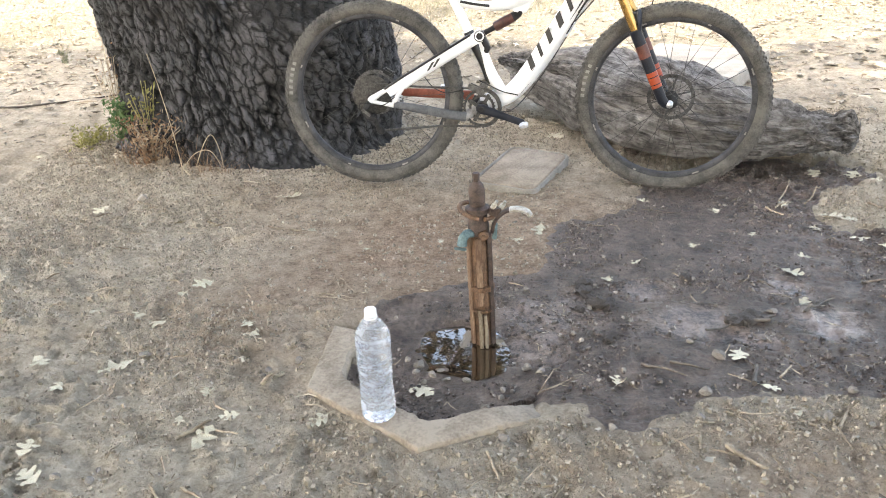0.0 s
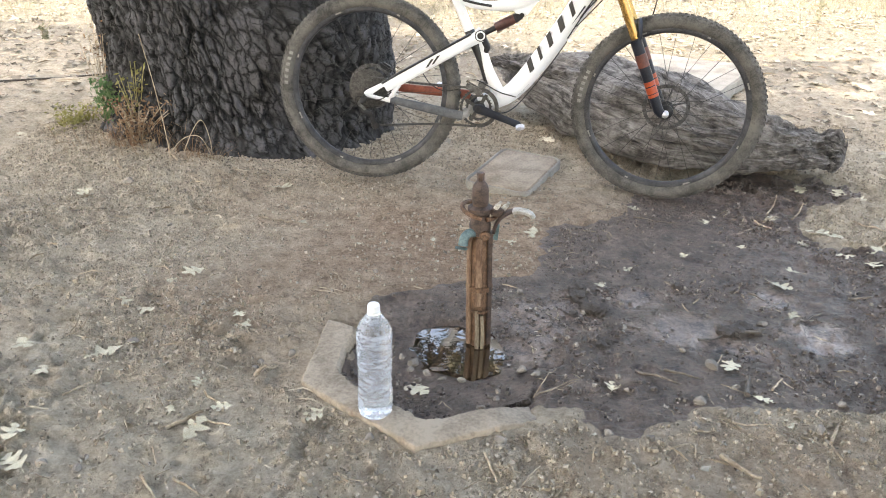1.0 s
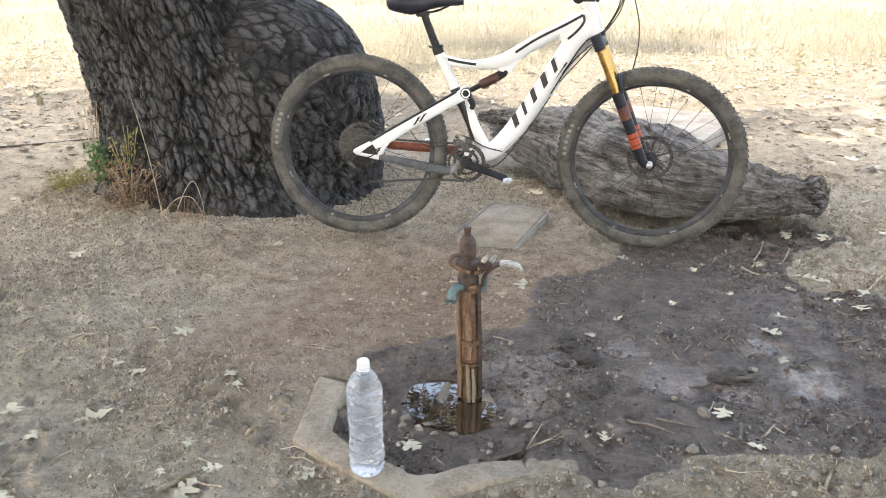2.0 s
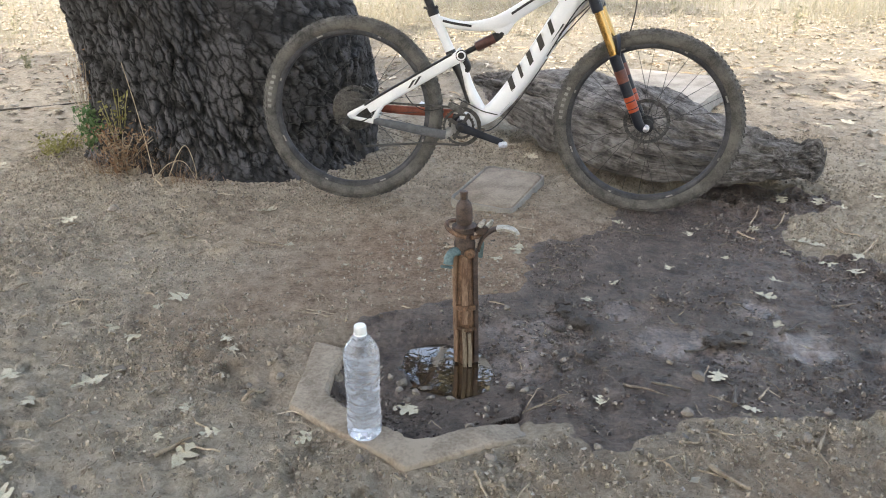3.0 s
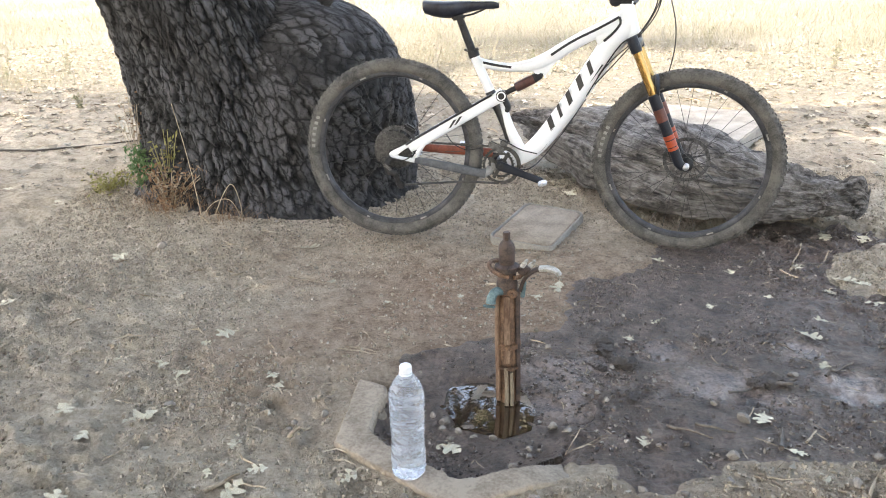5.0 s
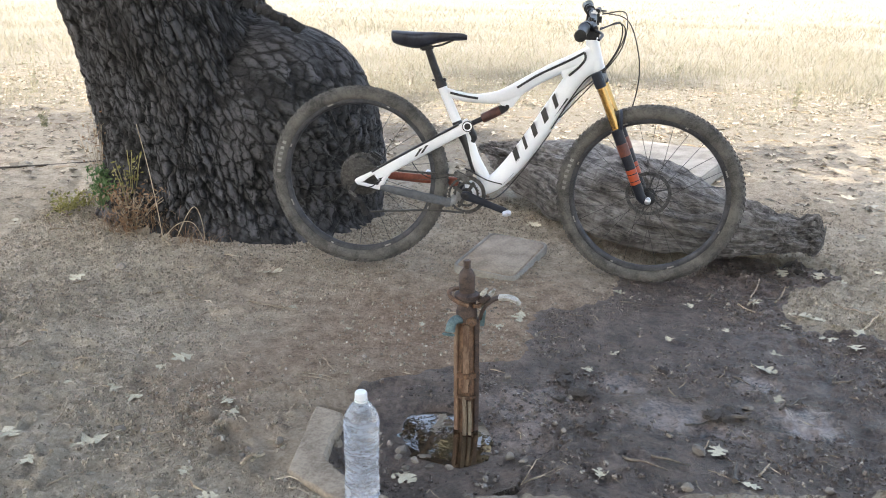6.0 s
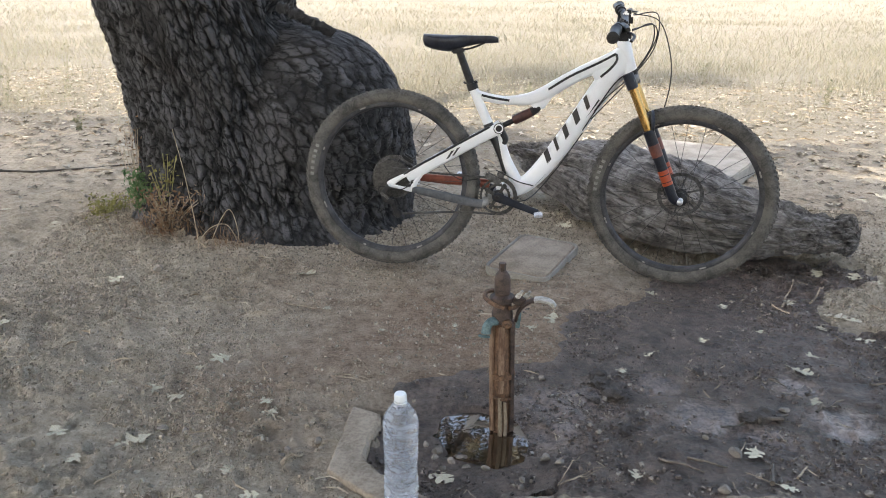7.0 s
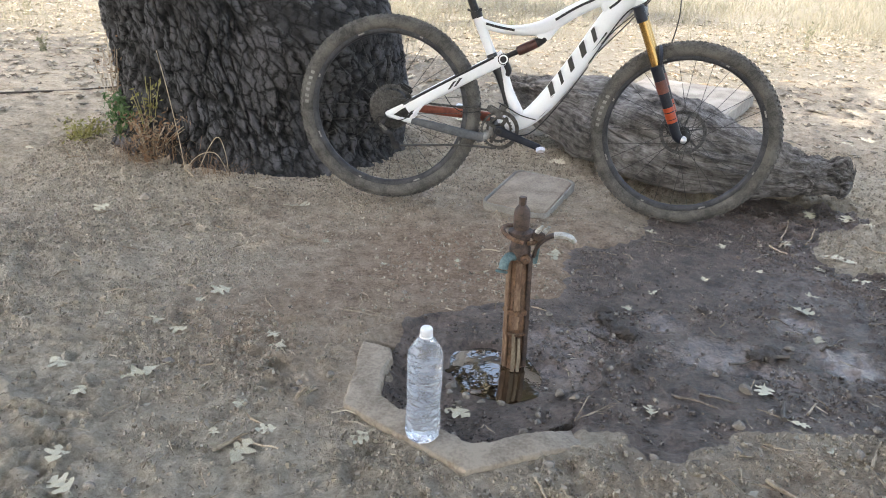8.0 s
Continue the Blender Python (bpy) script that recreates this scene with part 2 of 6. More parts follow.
M_SPLINT = simple("pale_wood_splint", (0.12, 0.09, 0.062), (0.28, 0.23, 0.17), 30, 0.8, 0.0, 0.5, 250, 0.001, stretch=(2, 2, 0.3))
M_STONE = simple("stone", (0.12, 0.1, 0.083), (0.3, 0.265, 0.225), 40, 0.75, bump=0.4, fine=260, dist=0.002, vary=0.35)
M_TWIG = simple("dry_twig", (0.2, 0.15, 0.1), (0.42, 0.35, 0.26), 40, 0.85, bump=0.4, fine=200, dist=0.001, vary=0.35)
M_WETTWIG = simple("damp_twig", (0.035, 0.027, 0.021), (0.13, 0.105, 0.082), 30, 0.6, bump=0.4, fine=200, dist=0.001, vary=0.5)
M_LEAF = simple("dry_oak_leaf", (0.33, 0.295, 0.205), (0.62, 0.575, 0.445), 60, 0.75, bump=0.4, fine=200, dist=0.002, vary=0.2)
M_FRAME = simple("white_gloss_paint", (0.74, 0.75, 0.77), (0.82, 0.83, 0.84), 6, 0.28, 0.0, 0.0)
M_BLACKPAINT = simple("black_gloss_paint", (0.014, 0.014, 0.016), (0.03, 0.03, 0.033), 8, 0.3, 0.0, 0.0)
M_BLACK = simple("black_plastic", (0.016, 0.016, 0.018), (0.036, 0.035, 0.036), 40, 0.5, 0.0, 0.2, spec=0.25)
M_SADDLE = simple("saddle_cover", (0.012, 0.014, 0.022), (0.03, 0.034, 0.05), 30, 0.38, 0.0, 0.2)
M_TYRE = simple("dusty_tyre_rubber", (0.05, 0.048, 0.045), (0.138, 0.13, 0.118), 18, 0.85, 0.0, 0.5, 180, 0.002)
M_TYREWORD = simple("worn_tyre_print", (0.17, 0.165, 0.155), (0.3, 0.29, 0.27), 60, 0.8, 0.0, 0.0)
M_RIM = simple("dark_rim", (0.035, 0.037, 0.042), (0.08, 0.08, 0.087), 20, 0.45, 0.3, 0.0, spec=0.25)
M_SILVER = simple("silver_alloy", (0.5, 0.5, 0.52), (0.75, 0.75, 0.77), 50, 0.28, 0.9, 0.0)
M_YOKE = simple("dull_alloy", (0.2, 0.195, 0.19), (0.36, 0.35, 0.34), 40, 0.45, 0.5, 0.0)
M_SHOCK = simple("dark_red_shock", (0.04, 0.016, 0.013), (0.1, 0.034, 0.027), 30, 0.45, 0.0, 0.0)
M_ROTOR = simple("dark_rotor_steel", (0.06, 0.06, 0.06), (0.15, 0.15, 0.15), 60, 0.4, 0.8, 0.0)
M_CHAIN = simple("oily_chain_steel", (0.02, 0.019, 0.018), (0.07, 0.066, 0.062), 90, 0.5, 0.25, 0.3)
M_GOLD = simple("gold_stanchion", (0.36, 0.2, 0.06), (0.48, 0.29, 0.1), 10, 0.22, 0.75, 0.0)
M_NAVY = simple("dark_fork_paint", (0.009, 0.011, 0.018), (0.022, 0.025, 0.034), 12, 0.42, 0.0, 0.0, spec=0.25)
M_ORANGE = simple("orange_decal", (0.28, 0.038, 0.012), (0.42, 0.07, 0.022), 20, 0.45, 0.0, 0.0)
M_DULLRED = simple("dull_red_decal", (0.09, 0.028, 0.02), (0.17, 0.05, 0.034), 20, 0.5, 0.0, 0.0)
M_REDSTAY = simple("dusty_red_paint", (0.17, 0.038, 0.02), (0.28, 0.075, 0.04), 25, 0.5, 0.0, 0.0)
M_GREYSTAY = simple("grey_chainstay_guard", (0.055, 0.06, 0.068), (0.11, 0.115, 0.125), 30, 0.55, 0.0, 0.2)
M_CAP = simple("white_cap_plastic", (0.78, 0.79, 0.8), (0.86, 0.87, 0.88), 30, 0.35, 0.0, 0.0)
M_GRASS = island("dry_grass", [(0.0, (0.228, 0.208, 0.15)), (0.35, (0.272, 0.256, 0.194)), (0.75, (0.306, 0.293, 0.234)), (1.0, (0.23, 0.246, 0.178))], 0.8, 0.5)
M_LITTER = island("leaf_litter", [(0.0, (0.085, 0.066, 0.048)), (0.4, (0.19, 0.165, 0.128)), (0.75, (0.31, 0.286, 0.236)), (1.0, (0.46, 0.44, 0.38))], 0.8, 0.15)
M_CRUMB = island("soil_crumbs", [(0.0, (0.16, 0.135, 0.103)), (0.5, (0.31, 0.266, 0.207)), (0.93, (0.43, 0.376, 0.3)), (1.0, (0.55, 0.505, 0.425))], 0.92)
M_WETCRUMB = island("wet_mud_crumbs", [(0.0, (0.03, 0.023, 0.02)), (0.5, (0.085, 0.066, 0.055)), (0.9, (0.16, 0.129, 0.109)), (1.0, (0.34, 0.305, 0.265))], 0.55)
M_GRIT = island("small_pebbles", [(0.0, (0.12, 0.1, 0.085)), (0.5, (0.24, 0.21, 0.18)), (1.0, (0.42, 0.39, 0.35))], 0.7)
M_FIBRE = island("dry_fibres", [(0.0, (0.16, 0.115, 0.075)), (0.6, (0.36, 0.29, 0.2)), (1.0, (0.56, 0.49, 0.38))], 0.85)
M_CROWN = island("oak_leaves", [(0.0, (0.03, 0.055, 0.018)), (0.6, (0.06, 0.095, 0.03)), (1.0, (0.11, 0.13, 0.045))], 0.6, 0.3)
# darker copy of the crown leaves, to make the puddle's reflection dark
M_DARKLEAF = island("darkened_oak_leaves", [(0.0, (0.018, 0.026, 0.012)), (0.6, (0.034, 0.045, 0.02)), (1.0, (0.06, 0.066, 0.03))], 0.6, 0.15)
M_GREEN = island("green_weed", [(0.0, (0.05, 0.11, 0.035)), (0.6, (0.1, 0.19, 0.07)), (1.0, (0.2, 0.27, 0.13))], 0.65, 0.3)
M_YELLOW = island("yellow_weed", [(0.0, (0.19, 0.19, 0.055)), (0.6, (0.3, 0.285, 0.1)), (1.0, (0.38, 0.35, 0.16))], 0.7, 0.3)
# distance haze is put into this colour as a pale grey-green
M_SHRUB = island("haze_pale_shrub", [(0.0, (0.13, 0.14, 0.09)), (0.6, (0.2, 0.2, 0.135)), (1.0, (0.28, 0.27, 0.19))], 0.8, 0.2)
# bark made paler, with the haze of distance in its colour
M_HAZEBARK = simple("haze_pale_bark", (0.1, 0.095, 0.095), (0.2, 0.19, 0.19), 1.5, 0.9, bump=0.5, fine=8, dist=0.05)
M_DRYTUFT = island("dry_tuft", [(0.0, (0.16, 0.09, 0.05)), (0.5, (0.29, 0.185, 0.11)), (1.0, (0.42, 0.34, 0.24))], 0.85, 0.2)


# ---- mesh helpers ----
def finish(name, me, material, angle=40):
    me.materials.append(material)
    me.polygons.foreach_set("use_smooth", [True] * len(me.polygons))
    me.set_sharp_from_angle(angle=radians(angle))
    return new(name, me)


def part(name, bm, material, parent=None, label="", angle=40):
    """One bmesh as one mesh object, under parent if it is given."""
    bmesh.ops.recalc_face_normals(bm, faces=bm.faces)
    me = bpy.data.meshes.new(name)
    bm.to_mesh(me)
    bm.free()
    ob = finish(name, me, material, angle)
    if parent:
        ob.parent = parent
    return tagged(ob, label)


def from_arrays(name, verts, faces, material, angle=40):
    me = bpy.data.meshes.new(name)
    me.from_pydata(verts if isinstance(verts, list) else verts.tolist(), [], faces if isinstance(faces, list) else faces.tolist())
    return finish(name, me, material, angle)


def empty(name, m, label="", category="", group="", kind=""):
    ob = new(name)
    ob.empty_display_size = 0.1
    ob.matrix_basis = m
    return tagged(ob, label, category, group, kind)


def rings(bm, loops, closed=False, cap=True):
    """Joins rows of points, each a closed loop, into a skin."""
    vs = [[bm.verts.new(p) for p in loop] for loop in loops]
    pairs = list(zip(vs, vs[1:])) + ([(vs[-1], vs[0])] if closed else [])
    for a, b in pairs:
        for i in range(len(a)):
            j = (i + 1) % len(a)
            bm.faces.new((a[i], a[j], b[j], b[i]))
    if cap and not closed:
        bm.faces.new(vs[0][::-1])
        bm.faces.new(vs[-1])
    return vs


def tube(bm, pts, radii, seg=10, side=None, power=2.0, cap=True):
    """A tube along pts; radii: a number, or (in plane, sideways) for each point; side: a fixed sideways direction; power: 2 round, more is squarer."""
    pts = [Vector(p) for p in pts]
    if isinstance(radii, (int, float)):
        radii = [radii] * len(pts)
    loops, ref = [], None
    for i, p in enumerate(pts):
        d = (pts[min(i + 1, len(pts) - 1)] - pts[max(i - 1, 0)]).normalized()
        s = Vector(side) if side else (ref if ref else (Vector((0, 0, 1)) if abs(d.z) < 0.9 else Vector((1, 0, 0))))
        s = (s - d * s.dot(d)).normalized()
        ref = s
        n = d.cross(s)
        a, b = radii[i] if isinstance(radii[i], tuple) else (radii[i], radii[i])
        loop = []
        for k in range(seg):
            c, e = math.cos(2 * math.pi * k / seg), math.sin(2 * math.pi * k / seg)
            c, e = math.copysign(abs(c) ** (2 / power), c), math.copysign(abs(e) ** (2 / power), e)
            loop.append(p + n * (a * c) + s * (b * e))
        loops.append(loop)
    return rings(bm, loops, cap=cap)


def spline(pts, n=8):
    """A smooth line through points of any dimension."""
    pts = np.array(pts, float)
    ext = np.vstack([2 * pts[0] - pts[1], pts, 2 * pts[-1] - pts[-2]])
    out = []
    for i in range(1, len(ext) - 2):
        for k in range(n):
            t = k / n
            a, b, c, d = ext[i - 1], ext[i], ext[i + 1], ext[i + 2]
            out.append(0.5 * (2 * b + (c - a) * t + (2 * a - 5 * b + 4 * c - d) * t * t + (3 * b - a - 3 * c + d) * t ** 3))
    out.append(pts[-1])
    return [tuple(float(v) for v in p) for p in out]


def lathe(bm, profile, seg=24, m=None, closed=False, cap=True):
    """Turns (radius, height) rows round the z axis of m."""
    m = m or Matrix.Identity(4)
    loops = [[m @ Vector((r * math.cos(2 * math.pi * k / seg), r * math.sin(2 * math.pi * k / seg), z)) for k in range(seg)] for r, z in profile]
    return rings(bm, loops, closed=closed, cap=cap)


def block(bm, sx, sy, sz, m=None, bevel=0.0):
    out = bmesh.ops.create_cube(bm, size=1.0, matrix=(m or Matrix.Identity(4)) @ Matrix.Diagonal((sx, sy, sz, 1)))
    if bevel:
        edges = list({e for v in out["verts"] for e in v.link_edges})
        bmesh.ops.bevel(bm, geom=edges, offset=bevel, segments=2, affect="EDGES")


AXIS_Y = pose(0, 0, 0, 90, 0, 0)      # turns the z axis of a lathe into -y


def prism(bm, outline, y0, y1):
    """A flat plate in the x-z plane from y0 to y1."""
    a = [bm.verts.new((x, y0, z)) for x, z in outline]
    b = [bm.verts.new((x, y1, z)) for x, z in outline]
    bm.faces.new(a)
    bm.faces.new(b[::-1])
    for i in range(len(a)):
        j = (i + 1) % len(a)
        bm.faces.new((a[i], b[i], b[j], a[j]))


# ---- ground ----
WET = [(-0.02, 0.6), (0.21, 0.72), (0.4, 0.77), (0.41, 1.0), (0.49, 1.15), (0.62, 1.17), (0.77, 1.34), (0.8, 1.5), (1.05, 1.75), (1.35, 1.92),
       (1.74, 1.78), (1.76, 1.62), (1.5, 1.5), (1.4, 1.3), (1.44, 1.13), (1.6, 1.08), (2.3, 1.05), (2.3, 0.2), (1.26, 0.17), (1.08, 0.15), (0.79, 0.14),
       (0.74, 0.06), (0.655, 0.03), (0.63, -0.03), (0.53, -0.02), (0.46, 0.07), (0.33, 0.09), (0.12, -0.03), (-0.08, 0.1), (-0.13, 0.2), (-0.12, 0.4), (-0.1, 0.52)]
PUDDLE = [(0.052, 0.414), (0.068, 0.461), (0.131, 0.497), (0.198, 0.479), (0.248, 0.421), (0.272, 0.35), (0.26, 0.28), (0.204, 0.248), (0.152, 0.265), (0.098, 0.28), (0.067, 0.336)]
BASIN_IN = [(-0.113, 0.403), (-0.103, 0.332), (-0.121, 0.241), (-0.112, 0.16), (-0.06, 0.106), (0.07, 0.017), (0.117, -0.008), (0.16, 0.002), (0.275, 0.058), (0.36, 0.12), (0.42, 0.35), (0.3, 0.52), (0.05, 0.5)]
BASIN_OUT = [(-0.195, 0.42), (-0.201, 0.1), (0.104, -0.114), (0.45, 0.05), (0.52, 0.38), (0.3, 0.62), (-0.02, 0.6)]


def polygon_distance(x, y, poly):
    """Signed distance to a polygon, negative inside."""
    d, inside = np.full(x.shape, 1e9), np.zeros(x.shape, bool)
    for (ax, ay), (bx, by) in zip(poly, poly[1:] + poly[:1]):
        ex, ey = bx - ax, by - ay
        t = np.clip(((x - ax) * ex + (y - ay) * ey) / (ex * ex + ey * ey), 0, 1)
        d = np.minimum(d, np.hypot(x - ax - t * ex, y - ay - t * ey))
        cross = ((ay > y) != (by > y)) & (x < ex * (y - ay) / (ey if abs(ey) > 1e-9 else 1e-9) + ax)
        inside ^= cross
    return np.where(inside, -d, d)


def wetness(x, y):
    d = polygon_distance(x, y, WET) + 0.05 * fbm(x * 11, y * 11, 0, 5, 31)
    return smooth(0.03, -0.03, d)


def relief(x, y):
    """The height of the soil."""
    x, y = np.asarray(x, float), np.asarray(y, float)
    near = smooth(7.0, 3.0, np.hypot(x - 0.2, y - 1.0))
    z = 0.012 * vnoise(x * 1.7, y * 1.7, 0, 3) + 0.005 * fbm(x * 9, y * 9, 0, 3, 5)
    path = smooth(1.25, 0.5, np.hypot((x - 0.15) / 1.0, (y - 1.05) / 0.85))
    mudded = smooth(0.04, -0.06, polygon_distance(x, y, WET))
    basin = smooth(0.02, -0.03, polygon_distance(x, y, BASIN_IN))
    rough = np.clip(0.65 + 0.8 * fbm(x * 2.3, y * 2.3, 0, 3, 15), 0.25, 1.1) * (1 - 0.72 * path) * (1 - 0.25 * mudded) * (1 - 0.65 * basin) * (1 - 0.6 * smooth(0.05, 0.01, np.abs(polygon_distance(x, y, BASIN_OUT))))
    wx, wy = x + 0.02 * vnoise(x * 9, y * 9, 0, 8), y + 0.02 * vnoise(x * 9, y * 9, 0, 10)
    lump = smooth(0.05, 0.75, vnoise(wx * 27, wy * 27, 0, 11)) * 0.016 + smooth(0.15, 0.8, vnoise(wx * 52, wy * 52, 0, 12)) * 0.011
    dent = smooth(0.1, 0.8, vnoise(wx * 15, wy * 22, 0, 13)) * 0.017
    z = z + near * rough * (lump - dent + 0.006 * fbm(x * 60, y * 60, 0, 3, 14) + 0.006 * fbm(x * 16, y * 20, 0, 3, 16)) + near * 0.0012 * fbm(x * 80, y * 80, 0, 2, 19)
    z = z + 0.05 * vnoise(x * 0.22, y * 0.22, 0, 21) * smooth(4.0, 10.0, np.hypot(x, y))
    z = z + 15.0 * smooth(28, 150, np.hypot(x, y)) * (1 + 0.2 * vnoise(x * 0.02, y * 0.02, 0, 22))
    z = z - 0.012 * smooth(0.05, -0.08, polygon_distance(x, y, WET))
    z = z + 0.045 * smooth(0.9, 0.45, np.hypot(x + 1.0, y - 2.3) - 0.25) * smooth(-0.35, -0.95, x)
    z = z + 0.012 * smooth(0.45, 0.1, np.hypot(x + 0.25, y - 1.6)) - 0.004 * smooth(0.4, 0.1, np.hypot(x - 0.9, y - 1.54))
    hole = polygon_distance(x, y, BASIN_IN)
    z = z - 0.022 * smooth(0.015, -0.04, hole) * smooth(0.5, 0.25, x) * smooth(0.62, 0.4, y)
    pud = polygon_distance(x, y, PUDDLE) + 0.009 * vnoise(x * 30, y * 30, 0, 40)
    z = z - 0.024 * smooth(0.008, -0.03, pud)
    rim = polygon_distance(x, y, BASIN_OUT)
    z = z + 0.008 * smooth(0.07, 0.0, rim) * smooth(-0.03, -0.006, rim)
    z = np.where((rim < 0.0) & (hole > 0.0), z - 0.045 * smooth(-0.01, -0.026, rim) * smooth(0.4, 0.3, x) * smooth(0.43, 0.39, y), z)
    return z


def stretched(a, b, step, far, grow):
    """Rows from a to b by step, and on outwards by growing steps as far as far."""
    core = list(np.arange(a, b + step / 2, step))
    up, s = [], step
    while (up[-1] if up else core[-1]) < far:
        s *= grow
        up.append((up[-1] if up else core[-1]) + s)
    down, s = [], step
    while (down[-1] if down else core[0]) > -far:
        s *= grow
        down.append((down[-1] if down else core[0]) - s)
    return np.array(down[::-1] + core + up)


def build_ground():
    xs, ys = stretched(-1.6, 2.1, 0.0066, 400, 1.055), stretched(-0.55, 2.2, 0.0066, 400, 1.055)
    gx, gy = np.meshgrid(xs, ys)
    gz = relief(gx, gy)
    nx, ny = len(xs), len(ys)
    i = (np.arange(ny - 1)[:, None] * nx + np.arange(nx - 1)).ravel()
    ob = from_arrays("ground", np.stack([gx, gy, gz], -1).reshape(-1, 3), np.stack([i, i + 1, i + nx + 1, i + nx], -1), M_GROUND, 180)
    wet = wetness(gx, gy)
    film = 0
    for cx, cy, rx, ry in ((0.5, 0.58, 0.09, 0.11), (0.82, 0.5, 0.16, 0.14), (1.12, 0.72, 0.1, 0.07), (0.4, 0.5, 0.16, 0.14), (0.36, 0.36, 0.12, 0.1), (1.2, 0.5, 0.12, 0.1), (0.7, 0.68, 0.1, 0.08), (0.95, 0.42, 0.1, 0.06)):
        film = np.maximum(film, smooth(1.25, 0.5, np.hypot((gx - cx) / rx, (gy - cy) / ry) + 0.4 * fbm(gx * 14, gy * 14, 0, 3, 60)))
    field = smooth(2.5, 4.8, gy + 0.8 * fbm(gx * 0.7, gy * 0.7, 0, 3, 70) - 0.12 * np.abs(gx))
    field = np.where(gy < 2.5, field * 0 + 0.7 * smooth(4.0, 7.0, np.hypot(gx, gy)), field)
    warm = smooth(1.3, 0.1, np.hypot((gx - 0.15) / 1.1, (gy - 1.0) / 1.0) + 0.3 * fbm(gx * 2, gy * 2, 0, 3, 80)) * 0.9
    warm = np.maximum(warm, smooth(0.15, 0.0, gy) * smooth(0.2, 0.5, gx) * 0.35)
    damp = smooth(0.09, -0.02, polygon_distance(gx, gy, WET) + 0.1 * fbm(gx * 5, gy * 5, 0, 4, 33))
    for key, val in (("damp", damp), ("wet", wet), ("film", film), ("field", field), ("warm", warm)):
        ob.data.attributes.new(key, "FLOAT", "POINT").data.foreach_set("value", np.asarray(val, np.float32).ravel())
    return tagged(ob, "trodden grey-brown bare soil with a dark wet mud patch", "ground", kind="structure")


build_ground()


def soil(x, y):
    return float(relief(np.array([x]), np.array([y]))[0])


# ---- oak tree ----
def trunk_shape(theta, z):
    """Axis and radius of the leaning trunk with its flare and its big rounded burl."""
    cx = -0.97 - 0.35 * np.clip(z, 0, 9) / 1.05 + 0.02 * vnoise(z * 0.8, z * 0, 0, 2)
    cy = 2.37 + 0.05 * z
    c, s = np.cos(theta), np.sin(theta)
    r = 0.455 + 0.222 * np.exp(-np.clip(z, -0.2, 9) / 0.38) - 0.012 * np.clip(z - 1, 0, 9)
    r = r * (1 + 0.035 * np.cos(3 * theta + 1.0) + 0.02 * np.cos(5 * theta))
    r = r + 0.085 * np.exp(-np.clip(z, 0, 9) / 0.13) * np.clip(-s, 0, 1)
    # burl: an ellipsoid off to the right
    bx, by, bz, ra, rb, rc = -0.72 - cx, 2.32 - cy, 0.27, 0.473, 0.485, 0.675
    k = 1 - ((z - bz) / rc) ** 2
    k = np.where(k > 0, k, 0.0)
    a = c * c / ra ** 2 + s * s / rb ** 2
    b = -2 * (c * bx / ra ** 2 + s * by / rb ** 2)
    q = bx * bx / ra ** 2 + by * by / rb ** 2 - k
    disc = b * b - 4 * a * q
    rb_ = np.where((disc > 0) & (k > 0), (-b + np.sqrt(np.maximum(disc, 0))) / (2 * a), 0.0)
    h = np.clip(0.5 + 0.5 * (rb_ - r) / 0.07, 0, 1)
    return cx, cy, r * (1 - h) + rb_ * h + 0.07 * h * (1 - h), h


